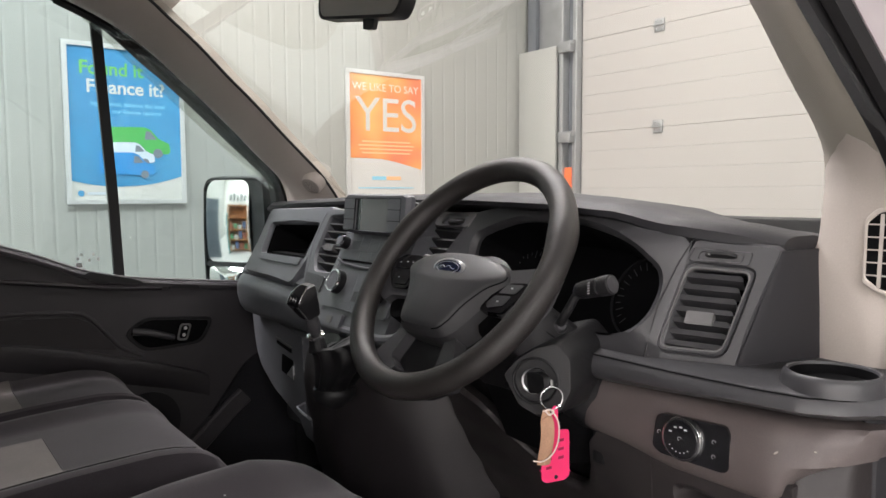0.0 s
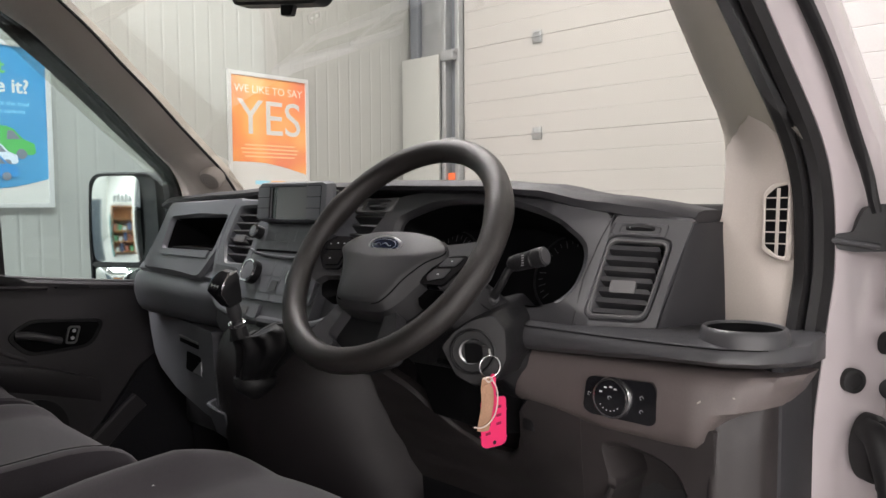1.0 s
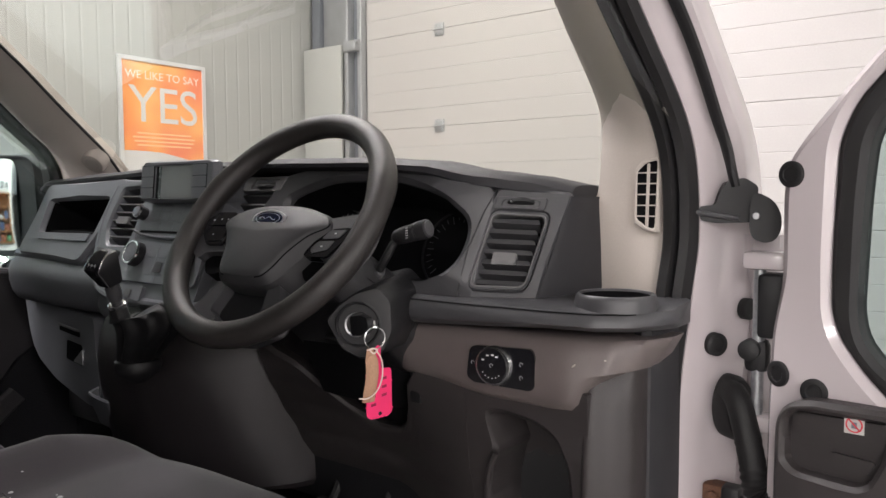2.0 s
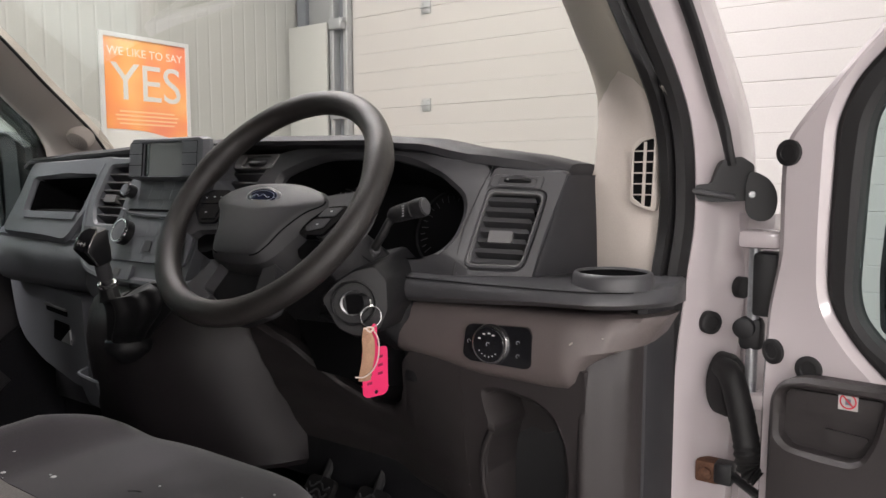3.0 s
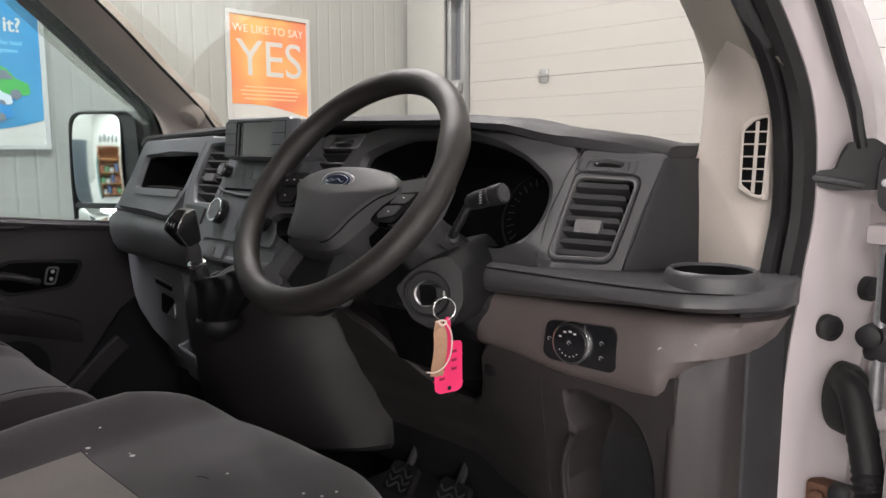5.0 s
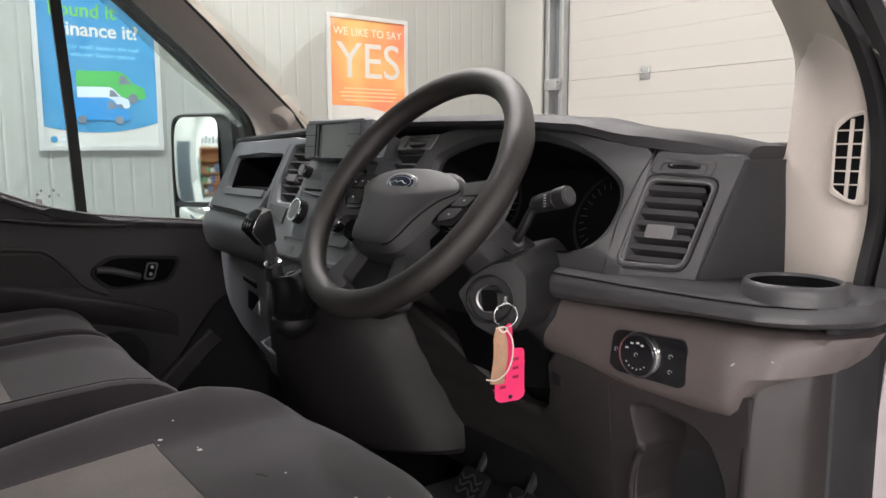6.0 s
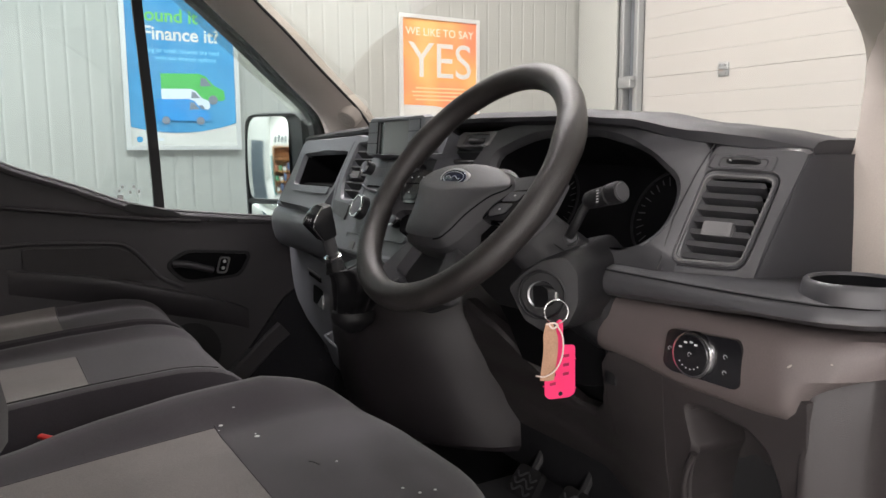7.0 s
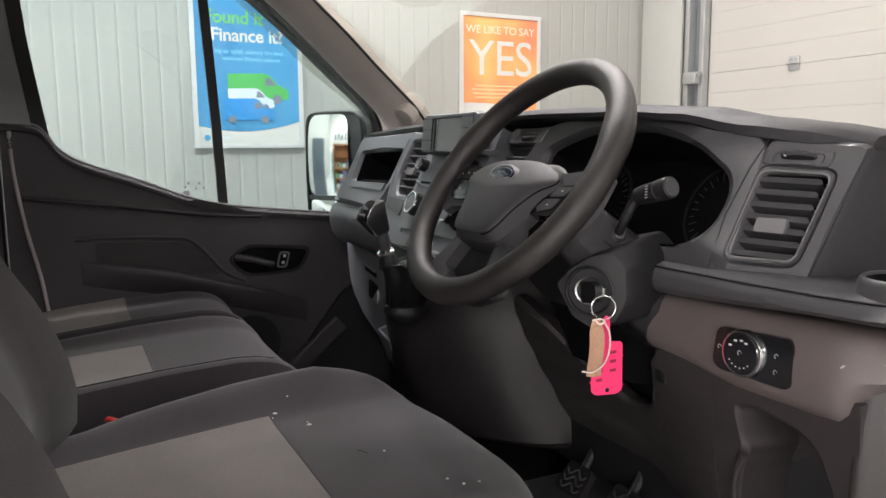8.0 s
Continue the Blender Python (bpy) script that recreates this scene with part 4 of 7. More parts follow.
for k in range(7):
    v = -0.046 + k * 0.0150
    sh = 0.0093 * (v / 0.055)
    w = 0.0365
    m = vm @ Matrix.Translation((sh, v, -0.004)) @ pose(0, 0, 0, -20)
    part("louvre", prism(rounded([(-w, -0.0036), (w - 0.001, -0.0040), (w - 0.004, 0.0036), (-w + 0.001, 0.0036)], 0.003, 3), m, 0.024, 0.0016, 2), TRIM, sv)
part("tab", prism(rounded([(-0.0190, -0.0085), (0.0150, -0.0085), (0.0170, 0.0085), (-0.0165, 0.0085)], 0.0025, 3), vm @ Matrix.Translation((-0.004, -0.012, 0.006)), 0.02, 0.002), LIPGREY, sv, "grey louvre tab")
part("tab_inset", prism(rounded([(-0.0125, -0.0045), (0.0100, -0.0045), (0.0115, 0.0040), (-0.0110, 0.0040)], 0.002, 3), vm @ Matrix.Translation((-0.004, -0.012, 0.0066)), 0.002, 0.0005, 1), LIPGREY, sv)
# black plate colours in the shade between the louvres
part("backing", prism(rounded(vent_inner, 0.009), vm @ Matrix.Translation((0, 0, -0.055)), 0.004), DEEP, sv)
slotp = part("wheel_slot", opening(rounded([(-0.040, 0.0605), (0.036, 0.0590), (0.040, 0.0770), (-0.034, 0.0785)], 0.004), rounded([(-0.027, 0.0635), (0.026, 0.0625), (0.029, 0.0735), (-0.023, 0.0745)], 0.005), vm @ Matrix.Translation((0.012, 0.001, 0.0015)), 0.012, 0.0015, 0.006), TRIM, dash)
part("thumb_wheel", lathe([(0.022, -0.004), (0.0255, -0.002), (0.0255, 0.002), (0.022, 0.004)], vm @ Matrix.Translation((0.013, 0.069, -0.016)) @ pose(0, 0, 0, 80), 28), BLACK, slotp)
part("wheel_mark", box(-0.001, -0.0006, -0.003, 0.001, 0.0006, 0.003), MARK, slotp).matrix_basis = vm @ Matrix.Translation((0.000, 0.0705, 0.0082))
part("seam", tube([(0.6455, 0.7960, 1.328), (0.6515, 0.8180, 1.40), (0.6665, 0.8395, 1.455), (0.6795, 0.8555, 1.490)], 0.0009, 6), BLACK, dash)
# end cap turning back towards the pillar
part("end_cap", loft([[(0.7505 + (z - 1.324) * 0.175, 0.8385 + (z - 1.324) * 0.37, z), (0.7575 + (z - 1.324) * 0.165, 0.849 + (z - 1.324) * 0.36, z), (0.774 + (z - 1.324) * 0.05, 0.905 + (z - 1.324) * 0.25, z), (0.792 - (z - 1.324) * 0.06, 0.965, z), (0.794 - (z - 1.324) * 0.06, 1.02, z), (0.785, 1.20, z), (0.70, 1.20, z), (0.70, 0.93, z)] for z in (1.310, 1.36, 1.42, 1.455, 1.476)]), PAD, dash)

# ---- driver side shelf ----
FRONT = [(0.550, 0.786), (0.560, 0.772), (0.575, 0.768), (0.70, 0.768), (0.80, 0.773), (0.86, 0.782), (0.895, 0.802), (0.920, 0.836), (0.936, 0.872), (0.951, 0.92)]
rows = []
for x in span(0.550, 0.934, 46):
    f, = interp(x, FRONT)
    yb = interp(x, [(0.55, 1.02), (0.87, 1.02), (0.91, 0.98), (0.946, 0.925)])[0]
    b = 0.012 * max(0, min(1, (x - 0.60) / 0.2))
    rows.append([(x, yb, 1.3350), (x, f + 0.060, 1.3345), (x, f + 0.022, 1.3330), (x, f + 0.009, 1.3300), (x, f + 0.0075, 1.3276), (x, f + 0.002, 1.3210), (x, f, 1.3130), (x, f + 0.001, 1.3040 + b * 0.7), (x, f + 0.006, 1.2980 + b), (x, f + 0.016, 1.2935 + b), (x, f + 0.03, 1.2930 + b), (x, yb, 1.2930 + b)])
rows.append([(0.938, 0.890 + (p[1] - 0.900) * 0.3, 1.314 + (p[2] - 1.314) * 0.25) for p in rows[-1]])
part("shelf", loft(rows), TRIM, dash, "flat ledge with a rounded nose")
part("shelf_seam", tube([(x, interp(x, FRONT)[0] + 0.0070, 1.3284) for x in span(0.566, 0.905, 40)], 0.0009, 6), DEEP, dash)
CUP = (0.866, 0.850, 1.330)
cup = part("cup_holder", lathe([(0.0545, 0.0), (0.0540, 0.006), (0.0525, 0.0145), (0.0510, 0.0185), (0.0485, 0.0205), (0.0465, 0.0200), (0.0452, 0.0180), (0.0445, 0.004), (0.0005, 0.004)], axes(CUP, (1, 0, 0), (0, 1, 0)), 56), TRIM, dash, "raised black cup holder ring")
# black inner wall colours in the shade of a deeper cup
part("well_shade", lathe([(0.0450, 0.0172), (0.0442, 0.0172), (0.0436, 0.0065), (0.0005, 0.0062)], axes(CUP, (1, 0, 0), (0, 1, 0)), 48, False), DEEP, cup, "black sleeve for the shade down in the cup")

# ---- lower taupe panel with the light switch ----
rings = []
for x in [0.556, 0.560] + span(0.57, 0.930, 36):
    b = interp(x, [(0.55, 0.004), (0.60, 0.000), (0.70, -0.011), (0.80, -0.012), (0.832, -0.010), (0.841, -0.002), (0.850, 0.020), (0.862, 0.031), (0.885, 0.040), (0.93, 0.048)])[0]
    yy = interp(x, [(0.55, 0.026), (0.570, 0.017), (0.70, 0.013), (0.83, 0.013), (0.88, 0.028), (0.91, 0.055), (0.93, 0.10)])[0]
    left = max(0, 1 - (x - 0.556) / 0.06)
    right = max(0, (x - 0.86) / 0.07)
    rings.append([(x - left * (0.006 + 0.16 * (1.2925 - p[2])) - right * 0.55 * (1.2925 - p[2]), p[1], p[2]) for p in ((x, 0.93, 1.2925), (x, 0.792 + yy, 1.2925), (x, 0.783 + yy, 1.288), (x, 0.776 + yy, 1.278), (x, 0.769 + yy, 1.256), (x, 0.768 + yy, 1.240 + b * 0.3), (x, 0.7705 + yy, 1.226 + b * 0.7), (x, 0.776 + yy, 1.216 + b * 0.85), (x, 0.786 + yy, 1.208 + b), (x, 0.798 + yy, 1.204 + b), (x, 0.93, 1.203 + b))])
part("lower_panel", loft(rings), TAUPE, dash, "taupe lower dashboard panel")
swm = axes((0.731, 0.7795, 1.248), (1, 0.03, 0), (0, 0.03, 1))
sw = part("light_switch", prism(rounded([(-0.053, -0.020), (-0.048, 0.024), (0.046, 0.028), (0.053, 0.018), (0.053, -0.028), (-0.042, -0.027)], 0.012), swm, 0.012, 0.002), PIANO, dash, "gloss black light switch panel")
part("dial", lathe([(0.0278, 0.0), (0.0272, 0.0050), (0.0262, 0.0066), (0.0246, 0.0068)], swm @ Matrix.Translation((-0.008, 0, 0)), 44), CHROME, sw, "chrome edged rotary light knob")
part("dial_face", lathe([(0.0243, 0.0065), (0.0230, 0.0082), (0.0005, 0.0085)], swm @ Matrix.Translation((-0.008, 0, 0)), 44), PIANO, sw)
for k, a in enumerate((150, 115, 85, 60)):
    part("symbol", prism([(-0.0020, -0.0010), (0.0020, -0.0010), (0.0020, 0.0010), (-0.0020, 0.0010)], swm @ Matrix.Translation((-0.008 + 0.0155 * math.cos(radians(a)), 0.0155 * math.sin(radians(a)), 0.0089)), 0.0004), MARK, sw, smooth=False)
for k in range(6):
    a = radians(215 + k * 20)
    part("symbol", prism([(-0.0008, -0.0005), (0.0008, -0.0005), (0.0008, 0.0009), (-0.0008, 0.0009)], swm @ Matrix.Translation((-0.008 + 0.0165 * math.cos(a), 0.0165 * math.sin(a), 0.0089)), 0.0004), MARK, sw, smooth=False)
for q in ((-0.043, 0.0), (0.033, 0.006), (0.033, -0.012), (-0.008, 0.001)):
    part("symbol", tube([Vector(swm @ Vector((q[0] + 0.0024 * math.cos(a), q[1] + 0.0024 * math.sin(a), 0.0004 if abs(q[0]) > 0.01 else 0.0090))) for a in [j * 0.5 for j in range(10)]], 0.0003, 4), MARK, sw)

# ---- knee panel and footwell ----
km = axes((0, 0.802, 1.10), (1, 0, 0), (0, 0, 1))


def knee_depth(x, z):
    """The knee moulding leans away towards the floor, most of all below the column."""
    k = max(0, min(1, (x - 0.44) / 0.24))
    k = k * k * (3 - 2 * k)
    deep = interp(-z, [(-1.25, -0.012), (-1.20, -0.006), (-1.16, 0.012), (-1.10, 0.042), (-1.04, 0.072), (-0.96, 0.112), (-0.85, 0.16)])[0]
    near = interp(-z, [(-1.25, -0.010), (-1.20, -0.004), (-1.15, 0.0), (-1.10, 0.006), (-1.04, 0.016), (-0.97, 0.036), (-0.85, 0.075)])[0]
    return deep * (1 - k) + near * k


def leaned(bm):
    for v in bm.verts:
        v.co.y += knee_depth(v.co.x, v.co.z)
    return bm


pocket_in = rounded([(0.692, -0.150), (0.690, -0.045), (0.700, 0.000), (0.711, 0.020), (0.700, 0.052), (0.697, 0.070), (0.722, 0.076), (0.776, 0.068), (0.802, 0.052), (0.816, 0.014), (0.818, -0.030), (0.812, -0.090), (0.800, -0.150)], 0.012)
knee_r = [(0.660, -0.170), (0.660, 0.125), (0.853, 0.125), (0.853, -0.30), (0.80, -0.30), (0.69, -0.190)]
# same moulding as the taupe panel above; TAUPE2 colours in its shade
part("knee_panel", leaned(opening(rounded(knee_r, 0.004), pocket_in, km, 0.09, 0.008, 0.03, draft=0.92, n=160, rim=0.001)), TAUPE2, dash, "taupe knee panel with a storage pocket, shade in its colour")
lip = [Vector((x, 0.7975 + knee_depth(x, z), z)) for x, z in ((0.760, 0.955), (0.722, 0.962), (0.698, 0.985), (0.690, 1.020), (0.691, 1.058), (0.699, 1.092), (0.711, 1.118))]
part("pocket_lip", tube(curve(lip, 8), 0.0045, 8), TAUPE2, dash, "rolled edge of the storage pocket")
part("pocket_slot", prism(rounded([(0.745, 1.146), (0.768, 1.144), (0.768, 1.150), (0.745, 1.152)], 0.002), axes((0, 0.862, 0), (1, 0, 0), (0, 0, 1)), 0.01, 0.001), TRIM, dash)
KNEETOP = [(0.215, 1.225), (0.29, 1.200), (0.35, 1.160), (0.41, 1.120), (0.455, 1.102), (0.50, 1.105), (0.528, 1.124), (0.545, 1.156), (0.553, 1.200), (0.570, 1.222), (0.665, 1.225)]
KNEEFOOT = [(0.215, 0.962), (0.34, 0.951), (0.47, 0.957), (0.577, 0.966), (0.63, 0.960), (0.665, 0.930)]
rings = []
for x in span(0.215, 0.661, 54):
    z0, z1 = interp(x, KNEEFOOT)[0], interp(x, KNEETOP)[0]
    col = [Vector((x, 0.801 + knee_depth(x, z) + 0.010 * max(0, 1 - (z - z0) / 0.012) ** 2 + 0.008 * max(0, 1 - (z1 - z) / 0.010) ** 2, z)) for z in [z0 + (z1 - z0) * k / 30 for k in range(31)]]
    rings.append(col + [p + Vector((0, 0.02, 0)) for p in col[::-1]])
part("knee_left", loft(rings), TAUPE2, dash, "taupe panel below the steering column, shade in its colour")
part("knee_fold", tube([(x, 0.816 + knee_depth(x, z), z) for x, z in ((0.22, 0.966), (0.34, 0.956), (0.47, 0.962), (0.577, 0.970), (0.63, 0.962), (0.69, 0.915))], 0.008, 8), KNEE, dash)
rings = []
for z, d in ((1.262, 0.03), (1.240, 0.012), (1.20, 0.003), (1.10, 0.0), (1.0, 0.004), (0.90, 0.010), (0.80, 0.02), (0.70, 0.03)):
    rings.append([(p.x, p.y, z) for p in curve([(0.842, 0.93, 0), (0.840, 0.830 + d, 0), (0.842, 0.803 + d, 0), (0.848, 0.7985 + d, 0), (0.856, 0.801 + d, 0), (0.868, 0.811 + d, 0), (0.886, 0.828 + d * 0.5, 0), (0.898, 0.852, 0), (0.904, 0.93, 0)], 4)])
part("kick_trim", loft(rings), TAUPE2, dash, "taupe trim beside the footwell")
rings = []
for z in (1.30, 1.15, 1.0, 0.85, 0.70):
    rings.append([(0.893, 0.872, z), (0.904, 0.878, z), (0.909, 0.890, z), (0.914, 0.93, z), (0.914, 0.98, z), (0.88, 0.98, z), (0.88, 0.88, z)])
part("kick_edge", loft(rings), PAD, dash)

# ---- centre console ----
rings = []
for z, f, w in ((1.300, 0.060, 0.205), (1.292, 0.030, 0.215), (1.26, 0.010, 0.222), (1.21, -0.014, 0.226), (1.16, -0.022, 0.230), (1.10, -0.016, 0.233), (1.03, -0.004, 0.238), (0.97, 0.010, 0.244), (0.945, 0.020, 0.246), (0.932, 0.040, 0.238)):
    pts = curve([(-0.225, 1.20, z), (-0.222, 0.90 + f, z), (-0.205, 0.770 + f, z), (-0.16, 0.722 + f, z), (-0.06, 0.700 + f, z), (0.03, 0.700 + f, z), (0.115, 0.735 + f, z), (0.150 + (w - 0.19), 0.806 + f * 0.8, z), (w, 0.90, z), (w + 0.01, 1.00, z), (w + 0.01, 1.25, z)], 4)
    rings.append([(p.x, p.y, z) for p in pts])
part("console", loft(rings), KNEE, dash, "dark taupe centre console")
part("console_foot", loft([[(-0.22, 1.2, z), (-0.21, 0.78 + f, z), (0.10, 0.76 + f, z), (0.15, 0.85 + f, z), (0.16, 1.2, z)] for z, f in ((0.84, 0.0), (0.78, 0.03), (0.70, 0.04))]), BLACK, dash)
ch = part("console_cup", opening(rounded([(-0.055, -0.04), (0.060, -0.04), (0.065, 0.04), (-0.055, 0.04)], 0.014), rounded([(-0.048, -0.033), (0.052, -0.033), (0.056, 0.033), (-0.048, 0.033)], 0.010), axes((-0.168, 0.738, 1.092), (1, -0.15, 0.0), (0.15, 1, 0.35)), 0.06, 0.003, 0.07), DASH, dash, "open cup holder tray")

# ---- scuffs and scratches ----
for x, y, z, a, n, tilt in ((0.839, 0.7838, 1.262, 0.0035, 0.0012, 40), (0.878, 0.7925, 1.272, 0.0016, 0.0010, 0), (0.798, 0.7822, 1.236, 0.0014, 0.0009, 20)):
    part("scuff", lathe([(1.0, 0.0), (0.8, 0.0003)], axes((x, y - 0.0006, z), (1, 0, 0), (0, 0, 1)) @ pose(0, 0, 0, 0, 0, tilt) @ Matrix.Diagonal((a, n, 1, 1)), 10), BEIGE, dash, "pale scuff mark", smooth=False)
for x, z, a, tilt in ((0.561, 1.023, 0.006, 35), (0.60, 1.06, 0.003, 10), (0.47, 1.03, 0.004, -20), (0.66, 1.02, 0.0025, 60)):
    part("scuff", lathe([(1.0, 0.0), (0.8, 0.0003)], axes((x, 0.8012 + knee_depth(x, z), z), (1, 0, 0), (0, -0.3, 1)) @ pose(0, 0, 0, 0, 0, tilt) @ Matrix.Diagonal((a, 0.0014, 1, 1)), 10), TAUPE, dash, "pale scuff mark", smooth=False)


# ---- steering wheel ----
WC = Vector((0.441, 0.643, 1.4407))
wm = axes(WC, (1, 0, 0), (0, math.sin(radians(37.3)), math.cos(radians(37.3))))
wheel = thing("steering_wheel", WC, "worn black steering wheel with a padded hub", "steering wheel")
RW = 0.1803


def rim_ring(a):
    """Section of the rim: thicker at the thumb rests."""
    d = min(abs(math.degrees(a) % 360 - 158), abs(math.degrees(a) % 360 - 22))
    fat = 1 + 0.12 * math.exp(-(d / 9) ** 2)
    c = wm @ Vector((RW * math.cos(a), RW * math.sin(a), 0))
    er = (wm.to_3x3() @ Vector((math.cos(a), math.sin(a), 0)))
    n = wm.to_3x3() @ Vector((0, 0, 1))
    return [c + er * 0.0182 * fat * math.cos(t) + n * 0.0180 * fat * math.sin(t) for t in [2 * math.pi * j / 20 for j in range(20)]]


rr = [rim_ring(2 * math.pi * i / 120) for i in range(120)]
part("rim", loft(rr + [rr[0]], True, False), LEATHER, wheel, "worn black grained rim")
cover_poly = closed_curve([(-0.112, -0.004), (-0.092, 0.020), (-0.042, 0.031), (0.042, 0.031), (0.092, 0.020), (0.112, -0.004), (0.098, -0.030), (0.080, -0.062), (0.064, -0.088), (0.038, -0.102), (-0.038, -0.102), (-0.064, -0.088), (-0.080, -0.062), (-0.098, -0.030)], 5)
cen = Vector((0, -0.030, 0))


def hub_height(x, y, h):
    """The upper band of the cover tips away from the driver above a crease."""
    return h - 0.20 * max(0, y + 0.026 - 0.10 * abs(x)) - 0.9 * x * x


flat_poly = closed_curve([(-0.106, -0.002), (-0.088, 0.016), (-0.040, 0.0265), (0.040, 0.0265), (0.088, 0.016), (0.106, -0.002), (0.082, -0.024), (0.062, -0.052), (0.050, -0.080), (0.032, -0.094), (-0.032, -0.094), (-0.050, -0.080), (-0.062, -0.052), (-0.082, -0.024)], 5)
rings = []
for h, mix, f in ((-0.034, 0.0, 1.0), (-0.008, 0.0, 1.0), (0.0, 0.12, 1.0), (0.0105, 0.90, 1.0), (0.0130, 1.0, 1.0), (0.0146, 1.0, 0.97), (0.0165, 1.0, 0.88), (0.0180, 1.0, 0.74), (0.0188, 1.0, 0.58), (0.0192, 1.0, 0.40), (0.0195, 1.0, 0.20), (0.0195, 1.0, 0.03)):
    ring = []
    for a, b in zip(cover_poly, flat_poly):
        q = Vector((a[0] + (b[0] - a[0]) * mix, a[1] + (b[1] - a[1]) * mix, 0))
        p = cen + (q - cen) * f
        ring.append(wm @ Vector((p.x, p.y, hub_height(p.x, p.y, h))))
    rings.append(ring)
part("airbag_cover", loft(rings), HUB, wheel, "dark padded hub cover with a chamfered edge", sharp=24)
for s in (-1, 1):
    crease = [(a[0] * 0.12 + b[0] * 0.88, a[1] * 0.12 + b[1] * 0.88) for a, b in zip(cover_poly, flat_poly)]
    line = [(x, y) for x, y in crease if s * x > 0.026 and y < 0.004]
    line.sort(key=lambda q: -q[1])
    # dark line drawn along the chamfer to paint its shaded crease
    part("crease", tube([wm @ Vector((x, y, hub_height(x, y, 0.0108))) for x, y in line], 0.0011, 6), DEEP, wheel)
badge_m = wm @ Matrix.Translation((0.004, -0.004, 0.0150)) @ pose(0, 0, 0, 11.3)


def oval(a, b, h0, h1, k=44):
    return loft([[badge_m @ Vector((a * f * math.cos(2 * math.pi * j / k), b * f * math.sin(2 * math.pi * j / k), h)) for j in range(k)] for f, h in ((1.0, h0), (1.0, h1), (0.96, h1 + 0.0006), (0.05, h1 + 0.0007))])


badge = part("badge", oval(0.0335, 0.0138, -0.006, 0.0008), SILVER, wheel, "plain oval badge with a silver edge")
part("badge_field", oval(0.0292, 0.0108, -0.004, 0.0016), BLUEOVAL, badge, "dark blue oval badge field")
part("badge_stroke", tube([badge_m @ Vector((0.0245 * math.cos(t), 0.0082 * math.sin(t), 0.0023)) for t in span(0, 2 * math.pi, 44)], 0.0005, 6), SILVER, badge)
for x0, x1 in ((-0.017, -0.005), (-0.003, 0.016)):
    part("badge_stroke", tube([badge_m @ Vector((x, 0.002 * math.sin((x - x0) * 300), 0.0024)) for x in span(x0, x1, 14)], 0.0007, 6), SILVER, badge)
part("hub_mark", prism([(0.048, -0.001), (0.058, -0.003), (0.056, -0.006), (0.054, -0.0035), (0.048, -0.002)], wm @ Matrix.Translation((0, 0, 0.0115)) @ pose(0, 0, 0, 11.3, 5), 0.0008), BLACK, wheel)
part("hub_mark", prism([(-0.012, -0.083), (0.012, -0.083), (0.012, -0.078), (-0.012, -0.078)], wm @ Matrix.Translation((0, 0, 0.0160)), 0.0012), TRIM, wheel)
part("hub_back", lathe([(0.07, -0.035), (0.085, -0.045), (0.075, -0.07), (0.06, -0.09)], wm @ Matrix.Translation((0, -0.03, 0)), 32), BLACK, wheel)
for s in (-1, 1):
    poly = rounded([(s * 0.080, 0.012), (s * 0.130, 0.020), (s * 0.172, 0.028), (s * 0.176, -0.020), (s * 0.164, -0.050), (s * 0.138, -0.062), (s * 0.126, -0.050), (s * 0.060, -0.046)], 0.010)
    sp = part("spoke", prism(poly, wm @ Matrix.Translation((0, 0, -0.008)), 0.024, 0.007), TRIM, wheel, "spoke with switch pads")
    # solid block; the hollow's shade is in its black colour
    part("spoke_hollow", prism(rounded([(s * 0.062, -0.042), (s * 0.130, -0.040), (s * 0.136, -0.060), (s * 0.118, -0.082), (s * 0.090, -0.078)], 0.010), wm @ Matrix.Translation((0, 0, -0.020)), 0.02, 0.006), DEEP, sp, "black block for the shaded hollow below the pad")
    if s > 0:
        pod = [(0.084, -0.050), (0.088, -0.030), (0.116, -0.005), (0.148, -0.002), (0.149, -0.018), (0.134, -0.037), (0.128, -0.049)]
        keys = (((0.114, -0.008), (0.143, -0.006), (0.134, -0.020), (0.105, -0.022)), ((0.093, -0.038), (0.102, -0.026), (0.130, -0.024), (0.124, -0.038), (0.098, -0.045)))
        marks = ((0.126, -0.013), (0.112, -0.034))
    else:
        pod = [(-0.158, -0.016), (-0.162, 0.008), (-0.144, 0.020), (-0.100, 0.020), (-0.092, -0.010), (-0.094, -0.038), (-0.132, -0.040)]
        keys = (((-0.156, -0.006), (-0.157, 0.006), (-0.143, 0.014), (-0.104, 0.014), (-0.100, -0.004)), ((-0.150, -0.016), (-0.100, -0.012), (-0.100, -0.032), (-0.132, -0.034)))
        marks = ((-0.143, 0.004), (-0.126, 0.006), (-0.111, 0.006), (-0.126, -0.022))
    pd = part("switch_pod", prism(rounded(pod, 0.007), wm @ Matrix.Translation((0, 0, -0.004)), 0.012, 0.003), PIANO, sp, "gloss black switch pod")
    for poly in keys:
        part("rocker", prism(rounded(list(poly), 0.003, 3), wm @ Matrix.Translation((0, 0, -0.0025)), 0.004, 0.0012, 2), PIANO if s < 0 else TRIM, sp)
    for q in marks:
        part("symbol", prism([(q[0] - 0.0018, q[1] - 0.0009), (q[0] + 0.0018, q[1] - 0.0009), (q[0] + 0.0018, q[1] + 0.0009), (q[0] - 0.0018, q[1] + 0.0009)], wm @ Matrix.Translation((0, 0, -0.0021)), 0.0003), MARK, sp, smooth=False)
